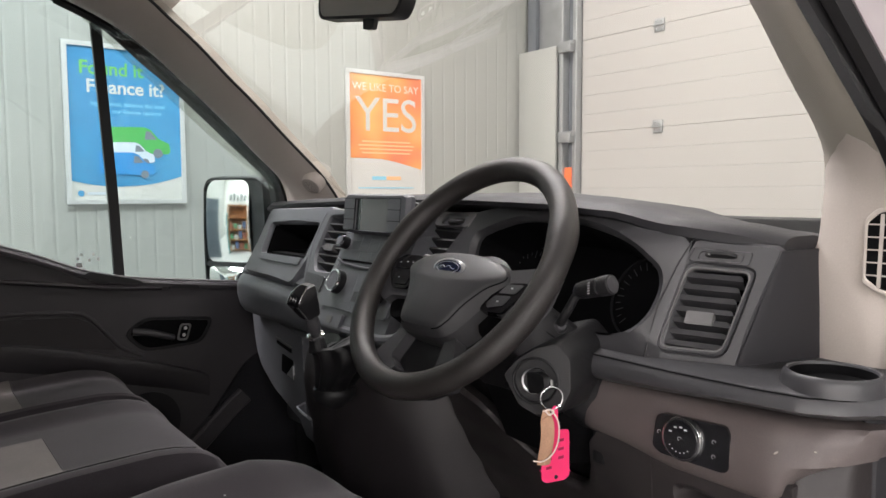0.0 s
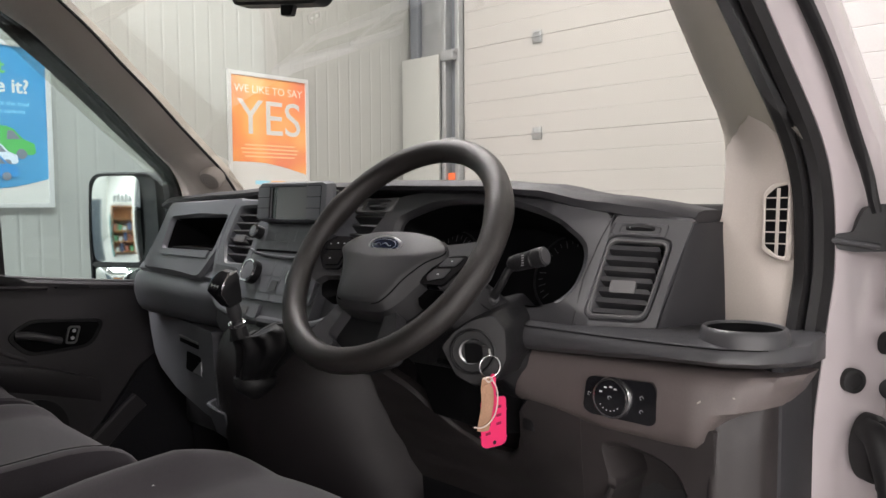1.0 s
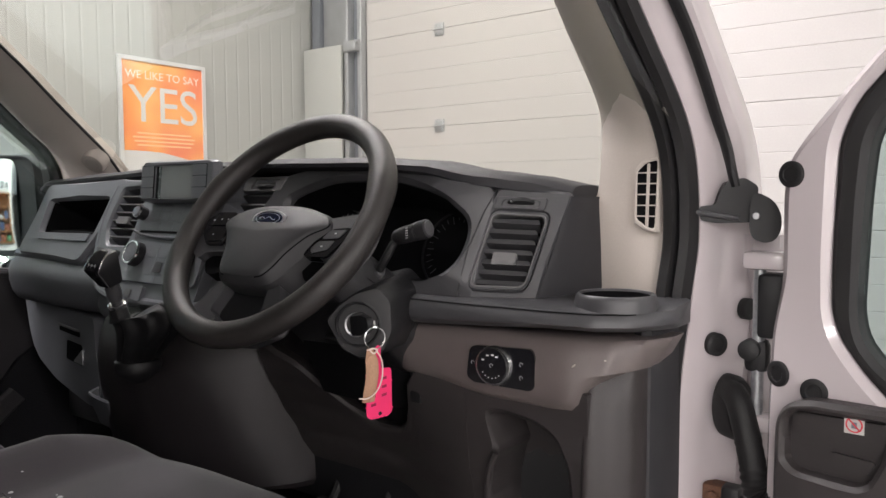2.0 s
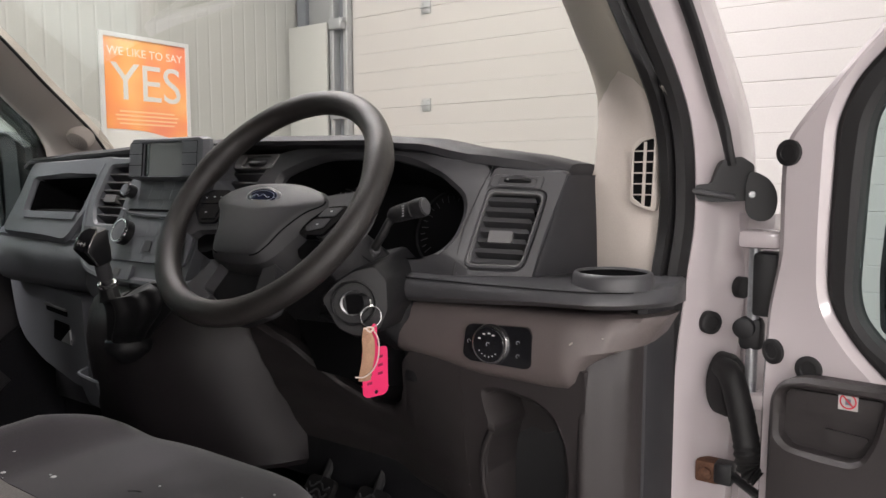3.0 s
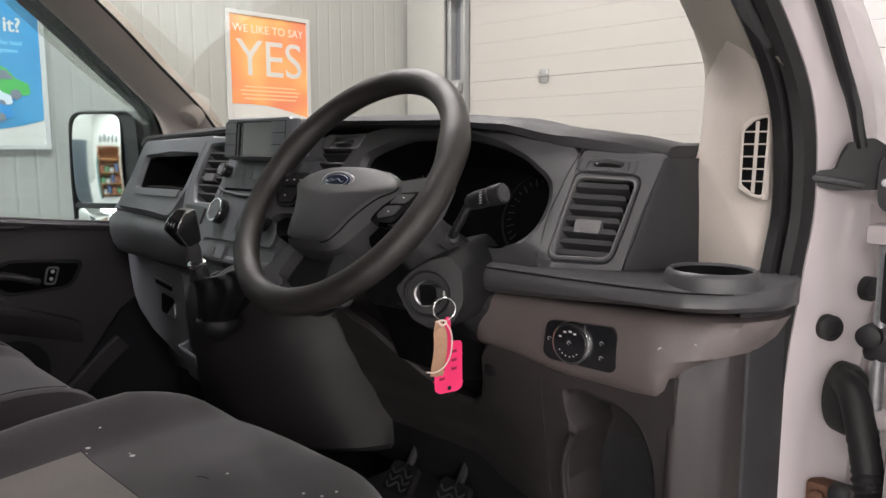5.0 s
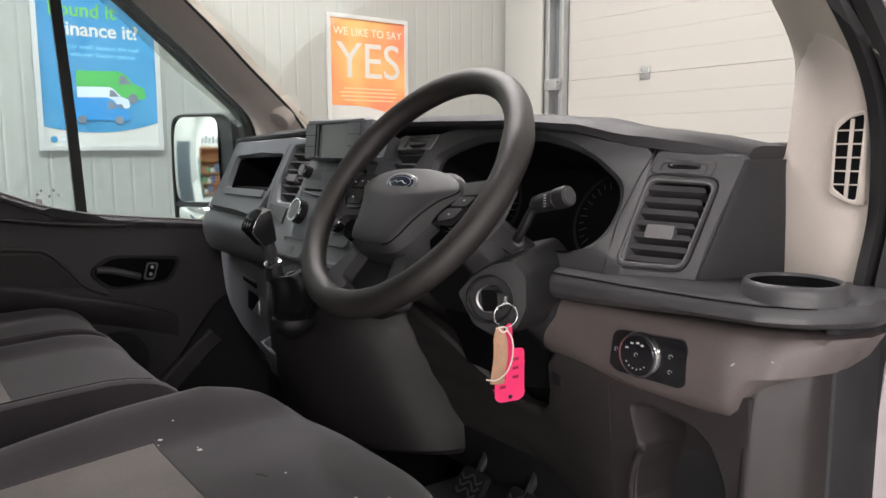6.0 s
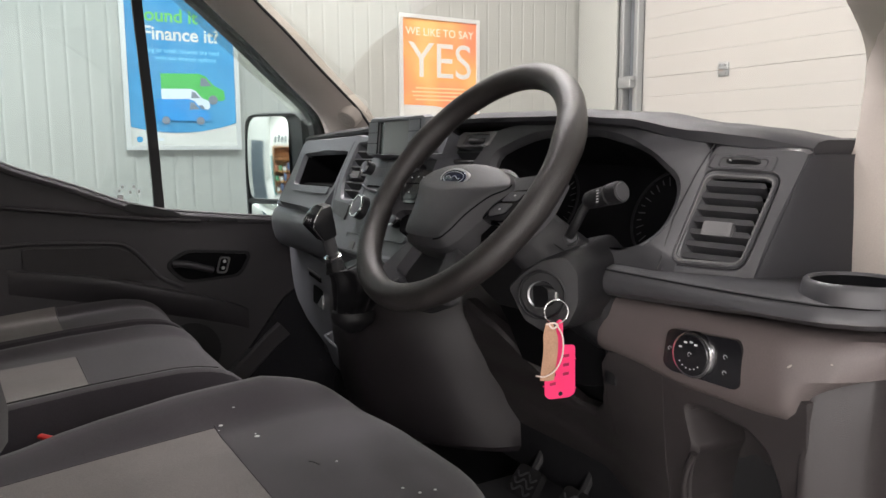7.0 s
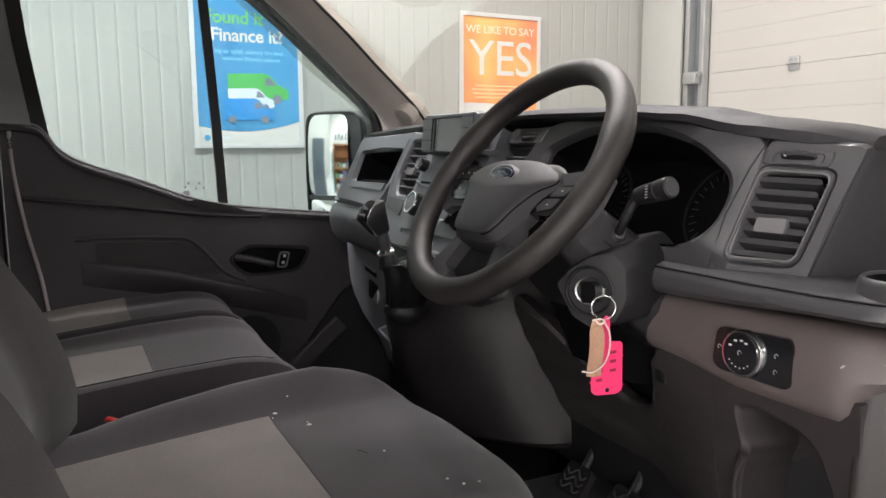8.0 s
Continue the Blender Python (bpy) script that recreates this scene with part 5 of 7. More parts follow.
part("lower_spoke", prism(rounded([(-0.052, -0.086), (0.052, -0.086), (0.088, -0.150), (0.040, -0.176), (-0.040, -0.176), (-0.088, -0.150)], 0.012), wm @ Matrix.Translation((0, 0, -0.030)), 0.012, 0.004), BLACK, wheel, "sunken lower spoke")
for s in (-1, 1):
    leg = part("spoke_leg", prism(rounded([(s * 0.040, -0.084), (s * 0.060, -0.090), (s * 0.094, -0.146), (s * 0.082, -0.160), (s * 0.040, -0.164), (s * 0.026, -0.152), (s * 0.052, -0.140)], 0.008), wm @ Matrix.Translation((0, 0, -0.012)), 0.022, 0.005), TRIM, wheel, "raised side of the lower spoke")
    part("edge_line", tube([wm @ Vector((s * x, y, -0.0125)) for x, y in ((0.088, -0.150), (0.080, -0.157), (0.042, -0.160), (0.030, -0.152))], 0.0012, 6), LIPGREY, leg)

# ---- steering column shroud ----
col = thing("steering_column", (0.44, 0.75, 1.33), "black plastic steering column shroud with ignition lock", "steering column")
cmx = axes(WC, (1, 0, 0), (0, math.sin(radians(37.3)), math.cos(radians(37.3))))
rings = []
for s, x0, x1, v0, v1 in ((0.046, -0.070, 0.090, -0.050, 0.010), (0.050, -0.092, 0.106, -0.058, 0.014), (0.056, -0.096, 0.110, -0.062, 0.017), (0.105, -0.100, 0.115, -0.068, 0.019), (0.160, -0.104, 0.124, -0.075, 0.021), (0.20, -0.106, 0.132, -0.080, 0.021), (0.27, -0.108, 0.140, -0.085, 0.020)):
    poly = rounded([(x0, v0 * 0.5), (x0 * 0.85, v0), (x1 * 0.80, v0), (x1, v0 * 0.62), (x1, v1 - 0.012), (x1 * 0.86, v1), (x0 * 0.8, v1), (x0, v1 * 0.4)], 0.008, 4)
    rings.append([cmx @ Vector((p.x, p.y, -s)) for p in poly])
part("shroud", loft(rings), COLUMNP, col, "black plastic shroud")
part("split_line", tube([cmx @ Vector((0.1135, -0.0215, -0.098)), cmx @ Vector((0.1245, -0.018, -0.160)), cmx @ Vector((0.1285, -0.016, -0.186))], 0.0010, 6), DEEP, col)
IG = Vector((0.5560, 0.6890, 1.3000))
igm = axes(IG, (0.82, 0.57, 0.0), (0.0, 0.06, 1))
bez = rounded([(-0.047, 0.006), (-0.026, 0.030), (0.0, 0.047), (0.030, 0.054), (0.048, 0.034), (0.050, -0.010), (0.037, -0.040), (0.004, -0.050), (-0.024, -0.036)], 0.007, 4)
rings = []
for f, h, sx in ((0.74, 0.0005, 0.0), (0.93, 0.0, 0.0), (1.0, -0.005, 0.001), (1.06, -0.030, 0.008), (1.12, -0.060, 0.016), (1.16, -0.11, 0.03)):
    rings.append([igm @ Vector((p.x * f + sx, p.y * f + sx * 0.4, h)) for p in bez])
rings.insert(0, [igm @ Vector((0.0300 * math.cos(math.atan2(p.y, p.x)), 0.0300 * math.sin(math.atan2(p.y, p.x)), 0.0008)) for p in bez])
rings.insert(0, [igm @ Vector((0.0290 * math.cos(math.atan2(p.y, p.x)), 0.0290 * math.sin(math.atan2(p.y, p.x)), -0.012)) for p in bez])
part("lock_bezel", loft(rings, True, False), COLUMNP, col, "faceted ignition lock bezel")
part("lock_housing", lathe([(0.0325, -0.002), (0.0318, 0.0018), (0.0300, 0.0028), (0.0285, 0.0018), (0.0268, -0.008), (0.0005, -0.008)], igm, 48), BLACK, col, "round ignition lock housing")
lock = part("lock_ring", lathe([(0.0170, -0.010), (0.0170, 0.0025), (0.0160, 0.0034), (0.0145, 0.0026), (0.0005, 0.0020)], igm @ Matrix.Translation((-0.002, 0, 0)), 40), SILVER, col, "chrome ignition lock")
part("lock_face", prism([(0.0163 * math.cos(radians(t)), 0.0163 * math.sin(radians(t))) for t in range(0, 360, 9)], igm @ Matrix.Translation((0.0014, 0.001, 0.0046)), 0.006, 0.0006, 1), BLACK, lock)
# black solids stand in for the shaded gap and cavity at the column
part("lower_gap", box(0.556, 0.80, 1.165, 0.578, 0.86, 1.30, 0.004), BLACK, col)
part("cavity_fill", loft([[(0.36, y, z), (0.50, y, z - 0.006), (0.548, y + 0.03, z), (0.552, 0.88, z + 0.02), (0.34, 0.88, z + 0.02)] for y, z in ((0.745, 1.285), (0.785, 1.21), (0.812, 1.15))]), DEEP, col)
part("latch_bar", tube([(0.44, 0.742, 1.262), (0.50, 0.742, 1.256), (0.535, 0.760, 1.250)], 0.005, 8), BLACK, col, "column adjuster lever")
for s, name in ((1, "stalk"), (-1, "stalk")):
    def sp(x, y, z):
        return Vector((0.441 + s * (x - 0.441), y, z))
    tip, knee = sp(0.642, 0.737, 1.4335), sp(0.590, 0.735, 1.4205)
    d = (tip - knee).normalized()
    km1 = axes(tip, d.cross(Vector((0, 0, 1))), d.cross(d.cross(Vector((0, 0, 1)))))
    st = part(name, tube(curve([sp(0.550, 0.737, 1.365), sp(0.562, 0.730, 1.376), sp(0.576, 0.729, 1.394), sp(0.586, 0.732, 1.412), sp(0.600, 0.735, 1.423)], 6), 0.0068, 12, 0.85), BLACK, col, "control stalk with a ribbed end")
    part("knob", lathe([(0.006, -0.060), (0.0105, -0.054), (0.0118, -0.045), (0.0122, -0.022), (0.0130, -0.018), (0.0120, -0.0165), (0.0120, -0.0150), (0.0132, -0.0140), (0.0134, -0.003), (0.0128, 0.001), (0.0110, 0.0018), (0.0005, 0.002)], km1, 36), COLUMNP, st, "stalk end with a grey cap")
    part("knob_cap", lathe([(0.0112, 0.0012), (0.0106, 0.0030), (0.0005, 0.0034)], km1, 32), TRIM, st)
    bm1 = axes(sp(0.5545, 0.7335, 1.3705), (0.3, 0.9, -0.35), (-0.1, 0.35, 0.93))
    part("boot", lathe([(0.0135, -0.012), (0.0135, 0.001), (0.0118, 0.003), (0.0112, 0.001), (0.0100, 0.004), (0.0070, 0.008), (0.0005, 0.009)], bm1, 32), TRIM, st)
    if s > 0:
        for k in range(5):
            part("symbol", prism([(-0.0018, -0.0005), (0.0018, -0.0005), (0.0018, 0.0005), (-0.0018, 0.0005)], axes(tip - d * 0.030 + Vector((0.003, -0.0124, 0.008 - 0.0034 * k)), (0.95, 0.1, 0.25), (-0.25, 0, 0.95)), 0.0005), MARK, st, smooth=False)

# ---- ignition key, ring and tags ----
key = thing("ignition_key", IG, "black ignition key in the lock with a steel ring", "key")
RC = Vector((0.594, 0.681, 1.2865))
kd = Vector((0.030, -0.006, 0.006)).normalized()
part("bow", prism(rounded([(-0.006, -0.0135), (0.020, -0.0135), (0.034, -0.006), (0.034, 0.008), (0.020, 0.0130), (-0.006, 0.0130)], 0.005), axes(IG + Vector((0.002, -0.012, 0.0)), kd, (0, 0, 1)), 0.010, 0.003), BLACK, key, "black key head")
part("clasp", tube([RC + Vector((-0.004, 0.002, 0.022)), RC + Vector((-0.001, 0.0, 0.0150))], 0.0040, 10), CHROME, key, "small steel clasp")
rm = axes(RC, (0.45, 0.89, 0.0), (0, 0, 1))
for k in range(2):
    part("ring", tube([rm @ Vector((0.0148 * math.cos(t), 0.0148 * math.sin(t), 0.0008 * (2 * k - 1))) for t in span(0, 2 * math.pi, 40)], 0.0010, 8), CHROME, key, "split steel key ring")
tag = thing("key_tag", RC + Vector((0, 0, -0.07)), "fluorescent pink plastic key tag with scribbled marks", "key tag")
tm = axes(RC + Vector((0.003, 0.004, -0.0335)), (0.22, 0.975, 0.0), (0.0, -0.03, 1))
tag_poly = rounded([(-0.0050, 0.021), (0.0, 0.024), (0.0035, 0.021), (0.0045, -0.009), (0.0195, -0.010), (0.0215, -0.014), (0.0225, -0.072), (0.015, -0.077), (-0.013, -0.077), (-0.0195, -0.072), (-0.0205, -0.014), (-0.018, -0.010), (-0.0050, -0.009)], 0.003, 3)
part("tag_plate", prism(tag_poly, tm, 0.0016, 0.0004, 1), PINK, tag)
part("tag_hole", lathe([(0.0028, 0.0), (0.0028, 0.0004)], tm @ Matrix.Translation((0.002, -0.071, 0.0001)), 16), BLACK, tag)
for q in ((-0.0205, -0.060), (0.0230, -0.066), (0.0220, -0.028)):
    part("sprue", lathe([(0.0012, -0.001), (0.0008, 0.0012)], tm @ Matrix.Translation((q[0], q[1], -0.0008)), 8), PINK, tag)
for row, x in ((0, -0.009), (1, 0.009)):
    for k in range(4 if row == 0 else 3):
        v = -0.022 - k * 0.0115
        part("ink_bar", prism([(x - 0.004, v - 0.0030), (x + 0.004, v - 0.0024), (x + 0.004, v + 0.0012), (x - 0.004, v + 0.0004)], tm @ Matrix.Translation((0, 0, 0.0003)), 0.0002), INK, tag, smooth=False)
luggage = thing("card_tag", RC + Vector((-0.02, 0, -0.05)), "folded buff card tag on white string", "key tag")
cm2 = axes(RC + Vector((0.004, -0.014, -0.012)), (0.40, 0.92, 0.0), (0.20, 0.32, 1))
card_rows = []
for t in span(0, 1, 10):
    w = 0.0090 if t > 0.12 else 0.004 + 0.03 * t
    bend = 0.006 * math.sin(t * 3.0)
    card_rows.append([cm2 @ Vector((a * w, -t * 0.074, bend + 0.0035 * abs(a) * math.sin(t * 5))) for a in (-1, -0.5, 0, 0.5, 1)] + [cm2 @ Vector((a * w, -t * 0.074, bend - 0.001 + 0.0035 * abs(a) * math.sin(t * 5))) for a in (1, 0.5, 0, -0.5, -1)])
part("card", loft(card_rows), CARD, luggage)
part("eyelet", lathe([(0.006, 0.0), (0.006, 0.0012), (0.003, 0.0012)], cm2 @ Matrix.Translation((0.0, -0.014, 0.004)), 16), CARD, luggage, "card eyelet ring")
part("string", tube(curve([RC + Vector((0.006, -0.006, -0.013)), RC + Vector((0.012, 0.000, -0.028)), RC + Vector((0.013, 0.000, -0.050)), RC + Vector((0.010, -0.006, -0.068)), RC + Vector((0.004, -0.018, -0.078)), RC + Vector((-0.004, -0.028, -0.078))], 8), 0.0010, 6), STRING, luggage, "loop of white string")
part("knot", tube(curve([RC + Vector((0.002, -0.018, -0.014)), RC + Vector((0.006, -0.010, -0.012)), RC + Vector((0.008, -0.004, -0.015)), RC + Vector((0.008, -0.012, -0.018)), RC + Vector((0.004, -0.016, -0.012))], 5), 0.0012, 6), STRING, luggage)

# ---- gear lever ----
gear = thing("gear_lever", (0.08, 0.64, 1.18), "black gear lever with a glossy knob and leather gaiter", "gear lever")
KT, KN = Vector((0.096, 0.577, 1.390)), Vector((0.083, 0.606, 1.304))
gd = (KT - KN).normalized()
gu = Vector((1.0, 0.10, 0.0)) - gd * Vector((1.0, 0.10, 0.0)).dot(gd)
gu.normalize()
gv = gd.cross(gu)


def knob_ring(h, a, b, sh, p=0.30, k=48):
    return [KN + gd * h + gu * (a * math.copysign(abs(math.cos(t)) ** p, math.cos(t))) + gv * (sh + b * math.copysign(abs(math.sin(t)) ** p, math.sin(t))) for t in [2 * math.pi * j / k for j in range(k)]]


KPROF = ((0.031, 0.0102, 0.0112, 0.0), (0.0342, 0.0135, 0.0144, -0.001), (0.0454, 0.0156, 0.0172, -0.003), (0.0598, 0.0182, 0.0209, -0.006), (0.0678, 0.0193, 0.0223, -0.008), (0.0742, 0.0192, 0.0209, -0.0055), (0.0822, 0.0179, 0.0167, 0.0), (0.0886, 0.0149, 0.0107, 0.006), (0.0906, 0.0093, 0.0056, 0.008), (0.091, 0.0037, 0.0019, 0.008))
knob = part("knob", loft([knob_ring(*q) for q in KPROF]), BLACK, gear, "satin black knob")
face_rows = []
for h, a, b, sh in KPROF[1:-1]:
    ring = [(math.copysign(abs(math.cos(t)) ** 0.30, math.cos(t)), math.copysign(abs(math.sin(t)) ** 0.30, math.sin(t))) for t in [math.pi * (1.06 + 0.70 * j / 18) for j in range(19)]]
    top = 0.0012 if h > 0.08 else 0.0
    face_rows.append([KN + gd * (h + top) + gu * (a * 1.04 * c) + gv * (sh + b * 1.04 * q) for c, q in ring] + [KN + gd * h + gu * (a * 0.85 * c) + gv * (sh + b * 0.85 * q) for c, q in ring[::-1]])
part("knob_face", loft(face_rows), PIANO, knob, "gloss black shift pattern plate")
part("knob_edge", tube([row[18] for row in face_rows], 0.0011, 6), CHROME, knob, "thin chrome edge")
for c in (-0.008, 0.0, 0.008):
    part("shift_mark", tube([KN + gd * h + gu * c + gv * (q - 0.0012) for h, q in ((0.074, -0.0258), (0.080, -0.0212))], 0.00035, 6), MARK, knob)
part("shift_mark", tube([KN + gd * 0.0775 + gu * c + gv * -0.0246 for c in (-0.008, 0.008)], 0.00035, 6), MARK, knob)
part("stem", lathe([(0.0080, -0.06), (0.0085, 0.0), (0.0115, 0.004), (0.0125, 0.016), (0.0118, 0.040)], axes(KN, gu, gv), 24), TRIM, gear)
part("lift_ring", lathe([(0.0105, -0.005), (0.0150, -0.0040), (0.0158, -0.001), (0.0155, 0.002), (0.0130, 0.0035), (0.0100, 0.0035)], axes(KN - gd * 0.006, gu, gv), 36, False), CHROME, gear, "chrome lift collar")
rings = []
for cx, cy, cz, re, rp, wob, tilt in ((0.080, 0.609, 1.2970, 0.0130, 0.0130, 0.0, 0.0), (0.081, 0.610, 1.292, 0.0150, 0.0145, 0.02, 0.0), (0.083, 0.612, 1.276, 0.0165, 0.0160, 0.04, 0.0), (0.088, 0.616, 1.270, 0.0240, 0.0210, 0.08, 0.15), (0.102, 0.626, 1.279, 0.0400, 0.0300, 0.10, 0.30), (0.112, 0.634, 1.284, 0.0520, 0.0360, 0.12, 0.32), (0.117, 0.640, 1.278, 0.0580, 0.0390, 0.13, 0.28), (0.116, 0.644, 1.262, 0.0580, 0.0400, 0.14, 0.20), (0.108, 0.646, 1.244, 0.0520, 0.0400, 0.14, 0.12), (0.092, 0.648, 1.226, 0.0410, 0.0380, 0.12, 0.06), (0.078, 0.649, 1.210, 0.0340, 0.0360, 0.08, 0.02), (0.070, 0.649, 1.194, 0.0300, 0.0340, 0.03, 0.0)):
    ring = []
    for a in [2 * math.pi * j / 72 for j in range(72)]:
        f = 1 + 1.5 * wob * (abs(math.sin(3 * a + 0.6 + 9 * cz)) - 0.5) + 0.8 * wob * math.sin(9 * a + 2.0 + 40 * cz)
        ring.append(Vector((cx + re * math.cos(a) * f, cy + rp * math.sin(a) * f, cz + tilt * re * math.cos(a - 0.7) + 0.3 * wob * re * math.sin(4 * a + 1.0))))
    rings.append(ring)
part("gaiter", loft(rings), SUEDE, gear, "creased black leather gaiter", sharp=60)
part("gaiter_frame", loft([[Vector((0.069 + (0.029 + d) * math.cos(a), 0.650 + (0.033 + d) * math.sin(a), z - 0.014)) for a in [2 * math.pi * j / 56 for j in range(56)]] for d, z in ((-0.006, 1.202), (-0.004, 1.210), (0.001, 1.213), (0.006, 1.209), (0.008, 1.200), (0.004, 1.188), (-0.020, 1.170))], True, False), SUEDE, gear, "black gaiter hem")

# ---- seats ----
def bolster_rise(t):
    """The side bolsters sink towards the backrest."""
    return interp(t, [(0.0, 0.15), (0.15, 0.35), (0.35, 0.95), (0.55, 1.25), (0.75, 1.22), (1.0, 0.95)])[0]


SOFT = dict(front=0.14, power=4.0, fall=0.085, lip=0.075, inset=0.05, nose=0.0, corner=0.0, side=0.0)


def crown_of(t, y, s, y1, ztop, bol, drop, form):
    """The top of a cushion before its edge rolls over; s runs -1 to 1 across it."""
    front = max(0, (y - (y1 - form["front"])) / form["front"])
    edge = max(0, (abs(s) - 0.55) / 0.45)
    return ztop - drop * max(0, 1 - t) ** 1.3 - 0.012 * front - form["fall"] * front ** form["power"] + bol * bolster_rise(t) * (math.sin(min(1, edge * 1.35) * math.pi / 2) ** 2) * (1 - 0.45 * front)


def cushion(x0, x1, y0, y1, zb, ztop, bol, drop, form=SOFT):
    """A padded seat cushion: side bolsters, falling to the back, round front and corners."""
    rows = []
    for y in [y0, y0 + 0.03] + span(y0 + 0.08, y1 - 0.15, 8) + [y1 - d for d in (0.12, 0.095, 0.075, 0.055, 0.038, 0.024, 0.012, 0.004, 0.0)]:
        t = (y - y0) / (y1 - y0)
        front = max(0, (y - (y1 - form["front"])) / form["front"])
        row = []
        for k in range(41):
            s = -1 + 2 * k / 40
            roll = -form["lip"] * max(0, (abs(s) - 0.86) / 0.14) ** 2.2
            x = (x0 + x1) / 2 + (x1 - x0) / 2 * s * (1 - form["inset"] * front ** 3)
            recede = form["nose"] * (1.0 if s > 0 else 0.73) * max(0, (abs(s) - 0.2) / 0.8) ** 2 * max(0, (t - 0.55) / 0.45)
            recede += form["corner"] * max(0, (s - 0.2) / 0.8) ** 2.5 * max(0, (t - 0.3) / 0.7)
            row.append((x, y - recede, crown_of(t, y, s, y1, ztop, bol, drop, form) + roll))
        right, left = row[-1], row[0]
        low = []
        for k in range(7):
            u = k / 6
            low.append((right[0] * (1 - u) + left[0] * u, right[1] * (1 - u) + left[1] * u - 0.03 * front, zb + 0.05 * front))
        skirt = [(right[0] + 0.004, right[1], right[2] - 0.020), (right[0], right[1] - 0.004, right[2] - 0.06)]
        skirt_l = [(left[0], left[1] - 0.004, left[2] - 0.06), (left[0] - 0.004, left[1], left[2] - 0.020)]
        rows.append(row + (skirt if form["side"] else []) + low + (skirt_l if form["side"] else []))
    return loft(rows)


def top_of(x, y, x0, x1, y0, y1, ztop, bol, drop, form=SOFT):
    return crown_of((y - y0) / (y1 - y0), y, (x - (x0 + x1) / 2) / ((x1 - x0) / 2), y1, ztop, bol, drop, form)


def insert(xa, xb, ya, yb, args, lift=0.004):
    rows = []
    for y in span(ya, yb, 10):
        row = [(x, y, top_of(x, y, *args) + lift) for x in span(xa, xb, 10)]
        rows.append(row + [(p[0], p[1], p[2] - 0.010) for p in row[::-1]])
    return loft(rows)


seat = thing("driver_seat", (0.43, 0.25, 0.70), "charcoal cloth driver seat with a grey insert", "seat")
DS = (0.144, 0.741, -0.02, 0.612, 1.107, 0.030, 0.042, dict(front=0.149, power=5.2, fall=0.046, lip=0.022, inset=0.064, nose=0.080, corner=0.111, side=1.0))
part("cushion", cushion(DS[0], DS[1], DS[2], DS[3], 0.93, *DS[4:]), CLOTH, seat, "charcoal cloth cushion")
part("cushion_insert", insert(0.262, 0.600, -0.01, 0.345, DS, 0.003), INSERT, seat, "grey woven centre panel")
part("seam", tube([(x, 0.347, top_of(x, 0.347, *DS) + 0.002) for x in span(0.255, 0.607, 12)], 0.0012, 6), CLOTH, seat)
for xs in (0.260, 0.603):
    part("seam", tube([(xs, y, top_of(xs, y, *DS) + 0.002) for y in span(0.0, 0.347, 12)], 0.0012, 6), CLOTH, seat)
for q in ((0.2565, 0.3556, 1.2), (0.266, 0.350, 0.5), (0.3176, 0.3884, 1.3), (0.308, 0.389, 0.5), (0.2317, 0.3813, 0.6), (0.46, 0.4438, 0.6), (0.5703, 0.4772, 0.7), (0.5902, 0.4882, 0.7), (0.592, 0.5073, 0.6)):
    part("paint_speck", lathe([(0.0030 * q[2], 0), (0.0022 * q[2], 0.0008)], axes((q[0], q[1], top_of(q[0], q[1], *DS) + 0.0004), (1, 0.3, 0), (0, 1, 0)), 7), MARK, seat, "dried white paint speck")
part("scuff", tube([(x, y, top_of(x, y, *DS)) for x, y in ((0.437, 0.416), (0.444, 0.421), (0.453, 0.423))], 0.0010, 6), BLACK, seat, "small dark scuff in the cloth")
part("seat_base", box(0.19, 0.0, 0.70, 0.68, 0.48, 0.94, 0.02), BLACK, seat)


def backrest(x0, x1, yf, z0, z1, lean, parent, swell=0.0):
    rows = []
    for z in [z0, z0 + 0.02] + span(z0 + 0.06, z1 - 0.10, 10) + [z1 - 0.05, z1 - 0.02, z1]:
        t = (z - z0) / (z1 - z0)
        end = max(0, (t - 0.85) / 0.15)
        y = yf - lean * t - 0.05 * end ** 2 + swell * (math.sin(min(1, t / 0.5) * math.pi) - 1.4 * max(0, 1 - t / 0.14) ** 2)
        row = []
        for k in range(25):
            s = -1 + 2 * k / 24
            edge = max(0, (abs(s) - 0.5) / 0.5)
            b = 0.055 * math.sin(min(1, edge * 1.3) * math.pi / 2) ** 2 - 0.10 * max(0, (abs(s) - 0.84) / 0.16) ** 2
            row.append(((x0 + x1) / 2 + (x1 - x0) / 2 * s * (1 - 0.25 * end ** 2) * (1 - 0.06 * t), y + b * (1 - 0.4 * end), z))
        rows.append(row + [((x0 + x1) / 2 + (x1 - x0) / 2 * (1 - 2 * k / 6) * (1 - 0.25 * end ** 2) * 0.95, y - 0.13, z) for k in range(7)])
    return loft(rows)


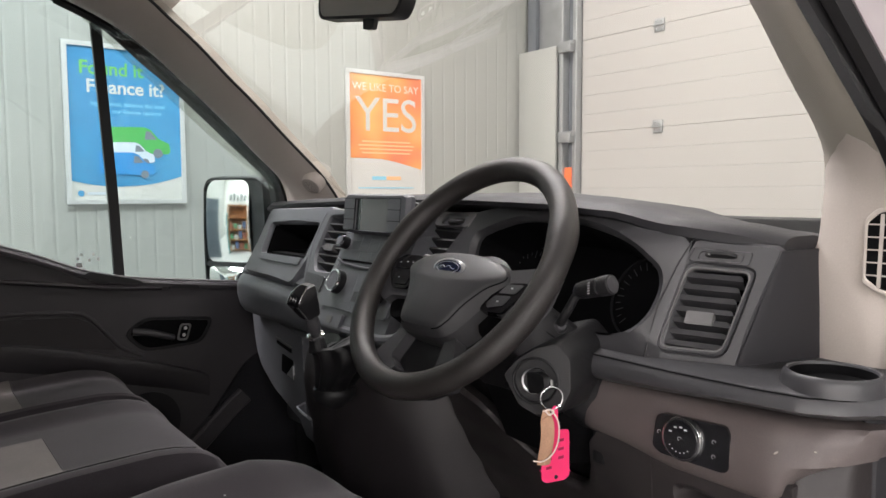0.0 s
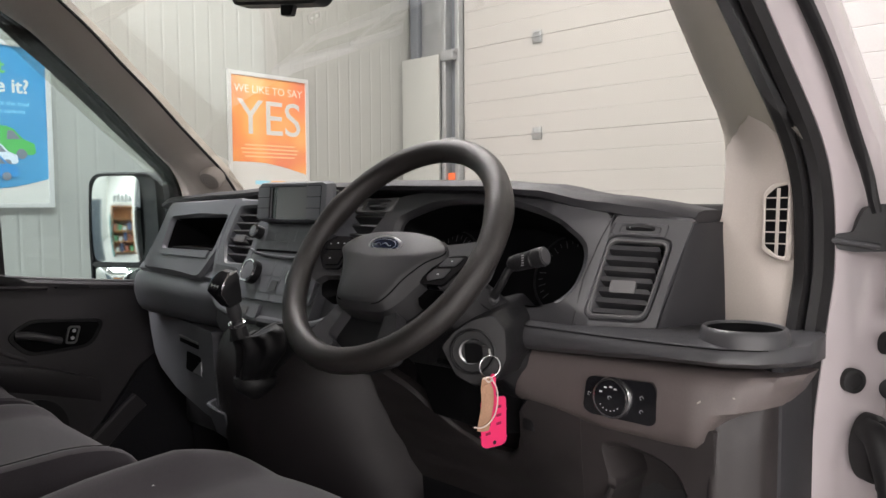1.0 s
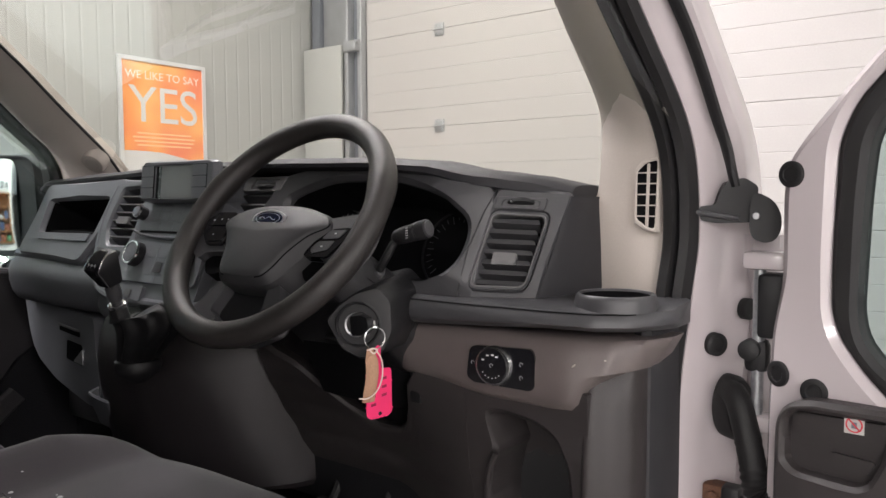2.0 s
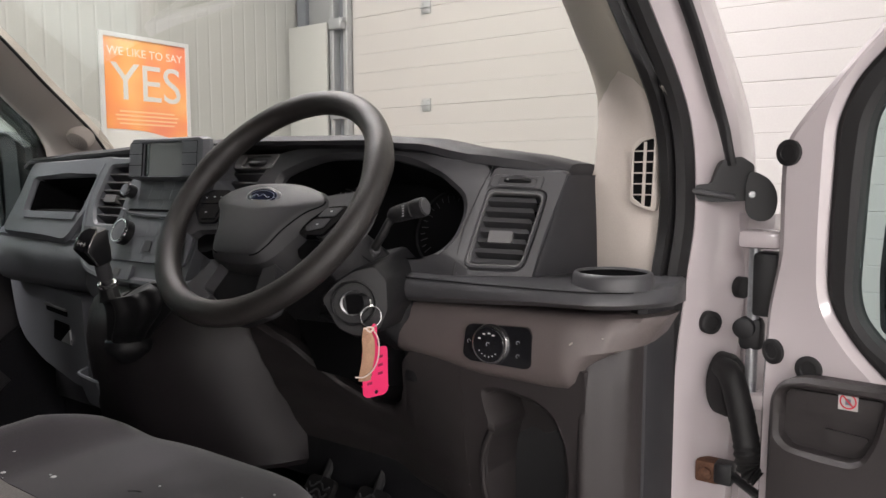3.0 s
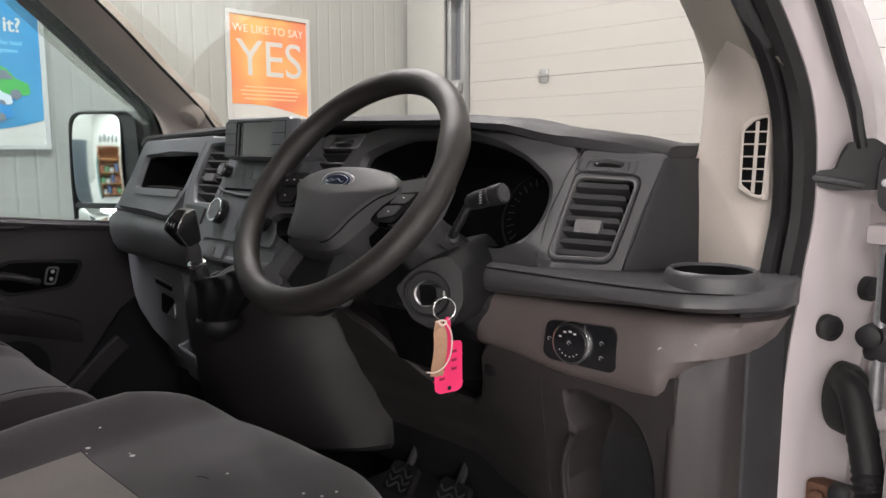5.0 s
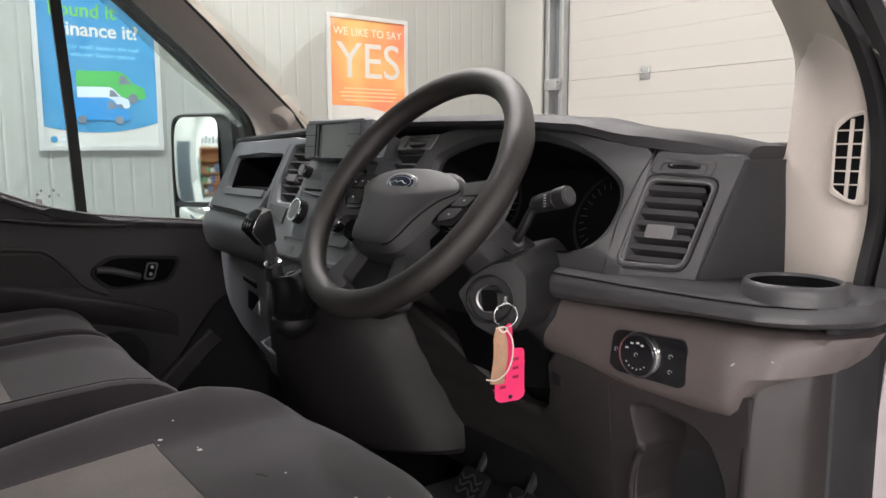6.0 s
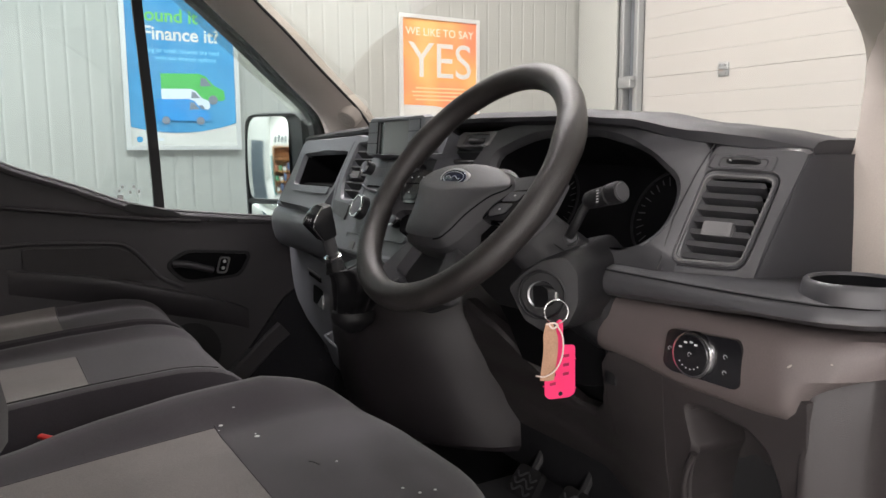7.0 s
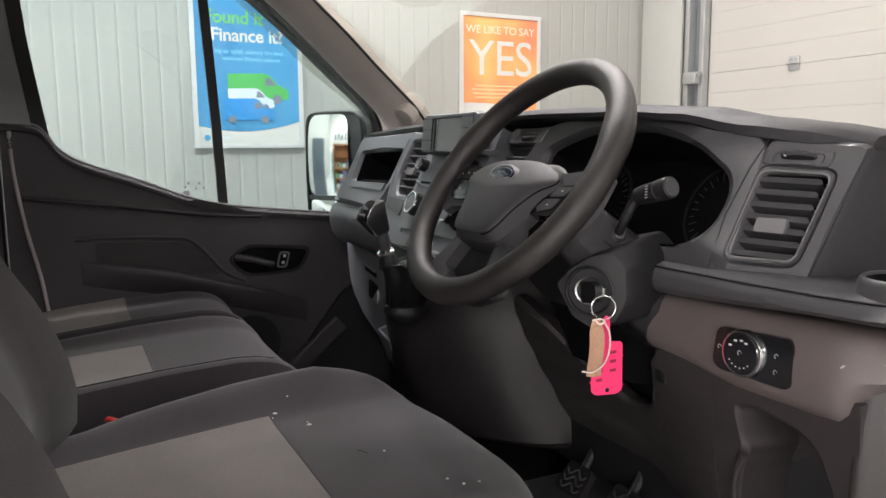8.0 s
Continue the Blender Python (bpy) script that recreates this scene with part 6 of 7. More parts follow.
part("backrest", backrest(0.130, 0.712, 0.045, 1.045, 1.66, 0.16, seat, 0.035), BOLSTER, seat, "charcoal cloth backrest")
part("recliner_cover", loft([[(0.10, y, z), (0.135, y, z + 0.01), (0.135, y, z - 0.06), (0.10, y, z - 0.06)] for y, z in ((-0.06, 1.06), (0.10, 1.02), (0.24, 0.99))]), LIPGREY, seat, "grey plastic side cover")
bench = thing("passenger_bench", (-0.43, 0.2, 0.70), "double passenger seat in charcoal cloth with grey inserts", "seat")
for x0, x1, ins in ((-0.825, -0.500, (-0.80, -0.552)), (-0.492, -0.020, (-0.325, -0.075))):
    A = (x0, x1, -0.10, 0.515, 1.088, 0.014, 0.03)
    part("cushion", cushion(A[0], A[1], A[2], A[3], 0.92, *A[4:]), CLOTH, bench, "charcoal cloth cushion")
    part("cushion_insert", insert(ins[0], ins[1], -0.09, 0.226, A, 0.003), INSERT, bench, "grey woven centre panel")
    part("seam", tube([(x, 0.228, top_of(x, 0.228, *A) + 0.002) for x in span(ins[0], ins[1], 10)], 0.0012, 6), CLOTH, bench)
    part("seam", tube([(ins[1] + 0.003, y, top_of(ins[1] + 0.003, y, *A) + 0.0015) for y in span(-0.08, 0.44, 14)], 0.0012, 6), BOLSTER, bench)
    part("backrest", backrest(x0, x1, -0.08, 1.02, 1.64, 0.12, bench), BOLSTER, bench, "charcoal cloth backrest")
part("bench_base", box(-0.80, -0.05, 0.70, -0.05, 0.40, 0.93, 0.02), BLACK, bench)
buckle = thing("seat_belt_buckle", (0.09, 0.17, 1.05), "black seat belt buckle with a red button strip", "seat belt buckle")
part("stalk", tube([(0.075, 0.02, 0.98), (0.078, 0.08, 1.02), (0.085, 0.135, 1.045)], 0.012, 10, 0.6), BLACK, buckle)
part("button", tube([(0.060, 0.140, 1.063), (0.120, 0.185, 1.060)], 0.0065, 10, 0.6), mat("red plastic", (0.55, 0.03, 0.025), rough=0.4), buckle, "red release button")

# ---- passenger door ----
pdoor = thing("passenger_door", (-0.88, 0.5, 0.7), "closed passenger door with a dark plastic card", "door")
DXI = -0.835
sill = [(-0.03, 1.545), (0.045, 1.538), (0.075, 1.510), (0.10, 1.475), (0.155, 1.441), (0.287, 1.393), (0.40, 1.347), (0.48, 1.325), (0.56, 1.312), (0.80, 1.286), (1.0, 1.27)]
sc = curve([(a, b, 0) for a, b in sill], 4)
card_poly = [(p.x, p.y) for p in sc] + [(1.0, 0.70), (-0.03, 0.70)]
dm = axes((DXI, 0, 0), (0, 1, 0), (0, 0, 1))
part("door_card", prism(card_poly, dm, 0.05, 0.006), DOORP, pdoor, "dark brown-grey plastic door card")
part("sill_cap", loft([[(DXI + 0.016, p.x, p.y - 0.012), (DXI + 0.018, p.x, p.y - 0.003), (DXI + 0.012, p.x, p.y + 0.004), (DXI - 0.05, p.x, p.y + 0.006), (DXI - 0.055, p.x, p.y - 0.02)] for p in sc]), DOORP, pdoor)
part("sill_seal", tube([(DXI - 0.004, p.x, p.y + 0.0075) for p in sc], 0.0035, 8), LIPGREY, pdoor, "grey window wiping seal")
part("waist_fold", tube(curve([(DXI + 0.004, 0.0, 1.365), (DXI + 0.010, 0.25, 1.333), (DXI + 0.012, 0.45, 1.305), (DXI + 0.010, 0.60, 1.292)], 6), 0.010, 10, 0.6), DOORP, pdoor)
arm = curve([(0.12, 1.252, 0), (0.20, 1.254, 0), (0.37, 1.243, 0), (0.415, 1.228, 0), (0.455, 1.186, 0), (0.495, 1.138, 0), (0.55, 1.108, 0)], 5)
part("door_edge", tube(curve([(-0.822, -0.008, 1.53), (-0.822, -0.006, 1.437), (-0.822, 0.011, 1.296), (-0.822, 0.036, 1.165), (-0.822, 0.050, 1.05)], 6), 0.005, 8), WHITE, pdoor, "white painted rear edge of the door")
part("arm_ridge", tube([(DXI - 0.001, p.x, p.y) for p in arm], 0.006, 10), DOORP, pdoor)
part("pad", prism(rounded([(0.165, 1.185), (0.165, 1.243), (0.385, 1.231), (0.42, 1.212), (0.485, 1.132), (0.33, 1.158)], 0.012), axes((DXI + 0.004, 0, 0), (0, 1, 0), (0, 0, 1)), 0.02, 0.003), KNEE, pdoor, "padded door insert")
rings = []
for p in curve([(0.13, 1.190, 0.003), (0.20, 1.180, 0.014), (0.344, 1.154, 0.028), (0.493, 1.110, 0.030), (0.60, 1.078, 0.022), (0.70, 1.040, 0.008), (0.73, 1.022, 0.002)], 5):
    rings.append([(DXI - 0.01, p.x, p.y + 0.004), (DXI + p.z * 0.3, p.x, p.y + 0.003), (DXI + p.z * 0.92, p.x, p.y - 0.001), (DXI + p.z, p.x, p.y - 0.007), (DXI + p.z * 0.9, p.x, p.y - 0.022), (DXI + p.z * 0.4, p.x, p.y - 0.055), (DXI - 0.01, p.x, p.y - 0.085)])
part("arm_rest", loft(rings), DOORP, pdoor, "sweeping moulded arm rest")
hp = part("handle_bowl", opening(rounded([(0.498, 1.172), (0.556, 1.214), (0.738, 1.197), (0.744, 1.180), (0.714, 1.122), (0.552, 1.116)], 0.028), rounded([(0.512, 1.172), (0.562, 1.205), (0.728, 1.188), (0.731, 1.178), (0.705, 1.131), (0.558, 1.126)], 0.024), axes((DXI + 0.0025, 0, 0), (0, 1, 0), (0, 0, 1)), 0.03, 0.002, 0.010), BLACK, pdoor, "recessed door handle bowl")
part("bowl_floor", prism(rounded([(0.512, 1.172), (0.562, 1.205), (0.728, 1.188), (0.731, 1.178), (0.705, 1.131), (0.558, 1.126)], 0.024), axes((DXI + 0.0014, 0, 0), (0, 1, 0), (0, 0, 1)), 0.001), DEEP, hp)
part("handle", tube(curve([(DXI + 0.002, 0.525, 1.176), (DXI + 0.012, 0.560, 1.172), (DXI + 0.015, 0.600, 1.160), (DXI + 0.008, 0.628, 1.150)], 5), 0.013, 10, 0.8), TRIM, hp, "black pull handle")
part("lock_switch", opening(rounded([(0.640, 1.139), (0.652, 1.186), (0.684, 1.183), (0.670, 1.136)], 0.010), rounded([(0.646, 1.144), (0.656, 1.181), (0.678, 1.178), (0.667, 1.141)], 0.008), axes((DXI + 0.006, 0, 0), (0, 1, 0), (0, 0, 1)), 0.02, 0.001, 0.004), LIPGREY, hp, "grey framed lock switch")
for k in (0.163, 0.182):
    part("lock_symbol", lathe([(0.005, 0.0), (0.0045, 0.0006), (0.003, 0.0006)], axes((DXI + 0.0064, 0.662 + (k - 0.17) * 0.25, 1.0 + k - 0.010), (0, 1, 0), (0, 0, 1)), 14), MARK, hp)
part("pull_recess", prism(rounded([(0.400, 1.338), (0.42, 1.348), (0.53, 1.322), (0.555, 1.309), (0.44, 1.318)], 0.006), axes((DXI + 0.019, 0, 0), (0, 1, 0), (0, 0, 1)), 0.012, 0.002), BLACK, pdoor)
part("lock_pin_plate", prism(rounded([(0.62, 1.289), (0.63, 1.298), (0.70, 1.292), (0.705, 1.283)], 0.003), axes((DXI + 0.019, 0, 0), (0, 1, 0), (0, 0, 1)), 0.03, 0.002), BLACK, pdoor)
part("tread_strip", loft([[(DXI - 0.005, y, z), (DXI + 0.030, y - 0.002, z + 0.002), (DXI + 0.036, y + 0.004, z - 0.003), (DXI + 0.036, y + 0.030, z - 0.034), (DXI + 0.028, y + 0.034, z - 0.039), (DXI - 0.005, y + 0.034, z - 0.039)] for y, z in ((0.56, 0.758), (0.62, 0.812), (0.70, 0.884), (0.77, 0.947), (0.81, 0.978))]), DOORP, pdoor, "raised lower edge moulding")
part("speaker", prism([(0.56 + 0.085 * math.cos(k * math.pi / 18), 0.92 + 0.085 * math.sin(k * math.pi / 18)) for k in range(36)], axes((DXI + 0.004, 0, 0), (0, 1, 0), (0, 0, 1)), 0.02, 0.004), BLACK, pdoor, "round speaker grille")
part("bin", loft([[(DXI + 0.06, y, 0.93 - 0.05 * (y - 0.3)), (DXI + 0.065, y, 0.91 - 0.05 * (y - 0.3)), (DXI + 0.05, y, 0.74), (DXI - 0.01, y, 0.74), (DXI - 0.01, y, 0.88)] for y in span(0.0, 0.60, 8)]), DOORP, pdoor)
pane = part("window", prism([(-0.02, 1.45), (0.06, 1.42), (0.40, 1.30), (0.98, 1.25), (0.98, 1.585), (0.42, 2.11), (0.05, 2.11)], axes((DXI - 0.045, 0, 0), (0, 1, 0), (0, 0, 1)), 0.004), SIDEGLASS, pdoor, "pale green tinted side window")
pane.visible_shadow = False
part("quarter_bar", loft([[(DXI - 0.052, y - 0.011, z), (DXI - 0.030, y - 0.013, z), (DXI - 0.030, y + 0.013, z), (DXI - 0.052, y + 0.011, z)] for y, z in ((0.505, 1.30), (0.495, 1.55), (0.48, 1.80), (0.464, 2.06))]), BLACK, pdoor, "black window divider bar")
LFRAME = [(-0.815, 0.36, 2.020), (-0.823, 0.468, 1.975), (-0.849, 0.572, 1.900), (-0.862, 0.632, 1.858), (-0.880, 0.738, 1.773), (-0.888, 0.815, 1.705), (-0.899, 0.905, 1.629), (-0.903, 0.944, 1.592), (-0.909, 0.960, 1.548), (-0.912, 0.968, 1.45), (-0.912, 0.970, 1.28)]
part("window_frame", loft([[b + Vector((-0.020, 0.02, 0.02)), o + Vector((-0.016, 0.01, 0.008)), o, o.lerp(b, 0.25) + Vector((0.010, 0, 0)), o.lerp(b, 0.5) + Vector((0.004, 0, 0)), o.lerp(b, 0.75) + Vector((0.008, 0, 0)), b + Vector((-0.006, 0.0, 0.0))] for b, o in zip(curve(LSEAL, 5), curve(LFRAME, 5))]), RUBBER, pdoor, "black rubber window channel")
part("frame_rear", loft([[(DXI - 0.055, y, z), (DXI - 0.012, y, z), (DXI - 0.012, y + 0.034, z), (DXI - 0.055, y + 0.034, z)] for y, z in ((0.045, 1.515), (0.030, 1.62), (0.012, 1.75), (-0.01, 2.0), (-0.02, 2.09))]), RUBBER, pdoor)
part("sticker_mark", prism([(0.40, 1.355), (0.415, 1.355), (0.415, 1.367), (0.40, 1.367)], axes((DXI - 0.042, 0, 0), (0, 1, 0), (0, 0, 1)), 0.001), MARK, pdoor, smooth=False)
for q in ((0.402, 1.375), (0.411, 1.385), (0.43, 1.37), (0.44, 1.385), (0.452, 1.372)):
    part("etched_mark", prism([(q[0], q[1]), (q[0] + 0.006, q[1]), (q[0] + 0.006, q[1] + 0.007), (q[0], q[1] + 0.007)], axes((DXI - 0.042, 0, 0), (0, 1, 0), (0, 0, 1)), 0.0008), MARK, pdoor, smooth=False)

# ---- wing mirrors ----
def wing_mirror(o, u, label, k=1.0, kz=1.0, inner=0.0):
    """Housing with a main glass over a wide-angle glass, on an arm. u: along the glass, outwards."""
    m = axes(o, u, (0, 0, 1)) @ Matrix.Diagonal((k, kz, 1, 1))
    w = thing("wing_mirror", o, label, "mirror", "wing mirrors")
    out = rounded([(-0.098, -0.185), (0.098 + inner, -0.185), (0.108 + inner, 0.0), (0.098 + inner, 0.185), (-0.098, 0.185), (-0.104, 0.0)], 0.045, 6)
    rings = []
    for f, h in ((0.985, 0.006), (1.0, 0.0), (1.02, -0.03), (0.98, -0.08), (0.85, -0.115), (0.55, -0.13)):
        rings.append([m @ Vector((p.x * f, p.y * f, h)) for p in out])
    rings.insert(0, [m @ Vector((p.x * 0.93, p.y * 0.96, 0.004)) for p in out])
    rings.insert(0, [m @ Vector((p.x * 0.92, p.y * 0.955, -0.004)) for p in out])
    part("housing", loft(rings), BLACK, w, "black mirror housing")
    main = rounded([(-0.092, -0.082), (0.097, -0.082), (0.090, 0.176), (-0.091, 0.176)], 0.036, 6)
    main = [p.lerp(q, j / 10) for p, q in zip(main, main[1:] + main[:1]) for j in range(10 if (q - p).length > 0.04 else 1)]
    part("main_glass", loft([[m @ Vector((p.x * f, 0.047 + (p.y - 0.047) * f, 0.0060 - f * f * ((k * p.x) ** 2 + (p.y - 0.047) ** 2) / 2.6)) for p in main] for f in (1.0, 0.92, 0.84, 0.76, 0.68, 0.6, 0.5, 0.4, 0.3, 0.2, 0.1, 0.02)], True, True), MIRROR, w, "large mirror glass")
    low = rounded([(-0.091, -0.176), (0.090, -0.176), (0.097, -0.096), (-0.093, -0.096)], 0.030, 6)
    part("wide_glass", loft([[m @ Vector((p.x * f, -0.136 + (p.y + 0.136) * f, 0.010 * (1 - f * f) - 0.001)) for p in low] for f in (1.0, 0.8, 0.6, 0.4, 0.2, 0.02)]), MIRROR, w, "small wide-angle glass")
    part("divider", prism(rounded([(-0.10, -0.096), (0.104, -0.096), (0.104, -0.082), (-0.10, -0.082)], 0.003), m @ Matrix.Translation((0, 0, 0.003)), 0.01, 0.002), BLACK, w)
    return w, m


mw, mm = wing_mirror((-1.058, 0.882, 1.412), (0.859, 0.512, 0), "black wing mirror beside the passenger window", 0.92, 1.02, 0.055)
part("arm", tube([(-0.98, 0.96, 1.36), (-0.93, 0.98, 1.33), (-0.88, 0.99, 1.32)], 0.03, 12), BLACK, mw)
rv = thing("rear_view_mirror", (0.05, 0.74, 1.90), "black interior rear view mirror on the windscreen", "mirror")
rvm = axes((0.056, 0.718, 1.900), (1, 0.10, -0.13), (0.1, 0.05, 1)) @ Matrix.Diagonal((1.15, 1.1, 1, 1))
part("housing", prism(rounded([(-0.11, -0.026), (0.10, -0.030), (0.115, 0.0), (0.105, 0.034), (-0.10, 0.038), (-0.118, 0.01)], 0.018), rvm, 0.03, 0.008, 3), BLACK, rv)
part("glass", prism(rounded([(-0.104, -0.021), (0.095, -0.025), (0.108, 0.0), (0.099, 0.029), (-0.095, 0.033), (-0.112, 0.01)], 0.016), rvm @ Matrix.Translation((0, 0, 0.001)), 0.002), MIRROR, rv)
part("dip_lever", prism(rounded([(-0.012, -0.045), (0.012, -0.045), (0.016, -0.026), (-0.016, -0.026)], 0.004), rvm @ Matrix.Translation((0.02, 0, -0.01)), 0.01, 0.002), BLACK, rv)
part("arm", tube([(0.05, 0.74, 1.915), (0.05, 0.75, 1.96), (0.05, 0.72, 2.0)], 0.012, 10), BLACK, rv)


# ---- open driver door ----
ang = radians(12)
dmx = axes((1.035, 0.95, 0), (math.cos(ang), -math.sin(ang), 0), (0, 0, 1))


def ondoor(h):
    return dmx @ Matrix.Translation((0, 0, h))


ddoor = thing("driver_door", (1.035, 0.95, 0.7), "open white driver door with a taupe door card", "door")
out = rounded([(-0.006, 0.72), (-0.005, 1.20), (-0.002, 1.30), (0.010, 1.37), (0.008, 1.47), (0.010, 1.515), (0.040, 1.558), (0.072, 1.596), (0.112, 1.643), (0.30, 1.845), (0.42, 1.955), (0.92, 1.985), (0.94, 1.30), (0.94, 0.72)], 0.02, 4)
win_out = rounded([(0.068, 1.335), (0.067, 1.40), (0.071, 1.54), (0.090, 1.588), (0.120, 1.622), (0.32, 1.81), (0.43, 1.905), (0.87, 1.93), (0.88, 1.42), (0.30, 1.235), (0.150, 1.222), (0.105, 1.266), (0.077, 1.306)], 0.02, 4)
part("door_frame", opening(out, win_out, ondoor(0.0), 0.05, 0.010, 0.09, floor=False, n=160), WHITE, ddoor, "white painted door frame")
win_in = rounded([(0.096, 1.335), (0.100, 1.47), (0.106, 1.545), (0.128, 1.585), (0.33, 1.78), (0.44, 1.875), (0.84, 1.90), (0.85, 1.45), (0.30, 1.265), (0.16, 1.252), (0.128, 1.272), (0.103, 1.302)], 0.02, 4)
part("window_seal", opening(win_out, win_in, ondoor(-0.006), 0.04, 0.008, 0.03, floor=False, n=160), RUBBER, ddoor, "black rubber window seal")
pn = part("window", prism(win_in, ondoor(-0.034), 0.004), SIDEGLASS, ddoor, "pale green tinted door window")
pn.visible_shadow = False
part("outer_skin", prism(rounded([(-0.03, 0.72), (-0.02, 1.20), (0.05, 1.225), (0.94, 1.225), (0.94, 0.72)], 0.02), ondoor(-0.05), 0.05, 0.01), WHITE, ddoor)
card = rounded([(0.016, 0.74), (0.019, 1.195), (0.030, 1.218), (0.058, 1.229), (0.30, 1.236), (0.90, 1.40), (0.92, 0.74)], 0.012, 4)
pocket = rounded([(0.031, 1.148), (0.031, 1.203), (0.045, 1.213), (0.150, 1.218), (0.140, 1.170), (0.128, 1.143), (0.115, 1.135), (0.045, 1.136)], 0.010, 4)
part("door_card", opening(card, pocket, ondoor(0.028), 0.022, 0.006, 0.028, n=160, draft=0.98), TAUPE2, ddoor, "dark taupe door card with a pocket")
part("pocket_ridge", prism(rounded([(0.036, 1.186), (0.145, 1.184), (0.150, 1.214), (0.045, 1.209)], 0.008), ondoor(0.014), 0.010, 0.003), TAUPE2, ddoor)
part("pocket_flap", prism(rounded([(0.079, 1.167), (0.132, 1.166), (0.120, 1.147), (0.088, 1.145)], 0.006), ondoor(0.010), 0.006, 0.0015), TAUPE2, ddoor)
st = part("sticker", prism([(0.097, 1.196), (0.119, 1.197), (0.119, 1.219), (0.097, 1.218)], ondoor(0.0150), 0.0006), PAPER, ddoor, "white sticker with a red prohibition ring", smooth=False)
RED = mat("red print", (0.62, 0.03, 0.05), rough=0.5, var=0.05)
part("ring", lathe([(0.0095, 0.0), (0.0095, 0.0004), (0.0078, 0.0004)], ondoor(0.0151) @ Matrix.Translation((0.108, 1.2075, 0)), 28, False), RED, st)
part("slash", prism([(-0.0085, -0.0009), (0.0085, -0.0009), (0.0085, 0.0009), (-0.0085, 0.0009)], ondoor(0.0156) @ Matrix.Translation((0.108, 1.2075, 0)) @ pose(0, 0, 0, 0, 0, -45), 0.0003), RED, st, smooth=False)
part("pictogram", prism([(-0.003, -0.0045), (0.003, -0.0045), (0.003, 0.003), (-0.003, 0.003)], ondoor(0.0153) @ Matrix.Translation((0.108, 1.2075, 0)), 0.0003), GREYP, st, smooth=False)
for a, z, tx in ((0.020, 1.503, -12), (0.010, 1.249, -22), (0.056, 1.234, 0)):
    part("bung", lathe([(0.0165, -0.004), (0.0165, 0.0003), (0.0150, 0.0012), (0.010, 0.0014), (0.009, 0.0006), (0.0005, 0.0008)], ondoor(0.002) @ Matrix.Translation((a, z, 0)) @ pose(0, 0, 0, 0, tx, 0), 30), RUBBER, ddoor, "round black rubber bung")
dmir, dmm = wing_mirror((1.235, 1.13, 1.335), (0.98, -0.20, 0), "black wing mirror beyond the open driver door", 0.9, 0.5)
part("arm", tube([(1.22, 1.06, 1.25), (1.20, 1.02, 1.23), (1.18, 0.985, 1.21)], 0.03, 12), BLACK, dmir)

# ---- door jamb fittings ----
for p, r in (((0.9505, 1.012, 1.265), 0.0165), ((0.985, 1.045, 1.315), 0.0155)):
    part("bung", lathe([(r, -0.01), (r, 0.0004), (r * 0.88, 0.0016), (r * 0.62, 0.0016), (r * 0.58, 0.0004), (0.0005, 0.0008)], axes(p, (0.60, 0.80, 0), (0, 0, 1)) if r > 0.016 else axes(p, (0.35, 0.94, 0), (0, 0, 1)), 30), RUBBER, van, "round black rubber bung")
boot = thing("cable_boot", (0.97, 1.02, 1.19), "black corrugated rubber cable boot between pillar and door", "cable boot")
bmx = axes((0.972, 1.016, 1.178), (0.55, 0.83, 0), (0, 0, 1))
oval_b = [(0.026 * math.cos(2 * math.pi * j / 28), 0.046 * math.sin(2 * math.pi * j / 28)) for j in range(28)]
part("flange", loft([[bmx @ Vector((x * f, y * f, h)) for x, y in oval_b] for f, h in ((1.0, -0.012), (1.0, 0.008), (0.9, 0.016), (0.6, 0.020), (0.1, 0.022))]), RUBBER, boot)
hose = curve([(0.968, 1.010, 1.205), (0.985, 0.992, 1.195), (1.000, 0.978, 1.16), (1.012, 0.968, 1.12), (1.020, 0.962, 1.085), (1.034, 0.962, 1.075)], 8)
part("hose", tube(hose, 0.0175, 14, taper=lambda t: 1.0 + (0.10 * math.sin(t * 120) if t > 0.45 else 0.0)), RUBBER, boot, "ribbed rubber hose")
check = thing("door_check_strap", (0.95, 1.03, 1.05), "rusty door check bracket with a dark steel arm", "door check")
part("bracket", box(0.936, 1.000, 1.032, 0.970, 1.030, 1.064, 0.004), RUST, check, "rusty steel bracket")
part("clevis", box(0.964, 0.992, 1.036, 0.990, 1.020, 1.068, 0.005), BLACK, check)
part("bolt", lathe([(0.009, 0), (0.009, 0.006), (0.005, 0.008)], axes((0.952, 0.999, 1.048), (1, 0, 0), (0, 0, 1)), 8), RUST, check)
part("arm", tube([(0.985, 1.004, 1.052), (1.01, 0.985, 1.047), (1.036, 0.962, 1.044)], 0.0065, 8), BLACK, check)
cover = thing("pillar_corner_cover", (0.96, 1.03, 1.46), "black plastic cover at the foot of the pillar", "cover")
cmx2 = axes((0.955, 1.008, 1.462), (0.90, 0.43, 0), (0, 0, 1))
part("cover", prism(rounded([(-0.030, -0.020), (-0.008, -0.024), (0.046, -0.022), (0.046, 0.028), (0.028, 0.040), (0.004, 0.034), (-0.004, 0.020), (-0.010, 0.002), (-0.032, 0.000)], 0.005), cmx2, 0.03, 0.004, 3), BLACK, cover)
part("fold", tube([cmx2 @ Vector(p) for p in ((-0.038, -0.008, 0.003), (-0.01, -0.012, 0.004), (0.02, -0.017, 0.004))], 0.004, 8), TRIM, cover)
hm2 = axes((1.010, 1.018, 1.443), (0.97, 0.25, 0), (0, 0, 1))
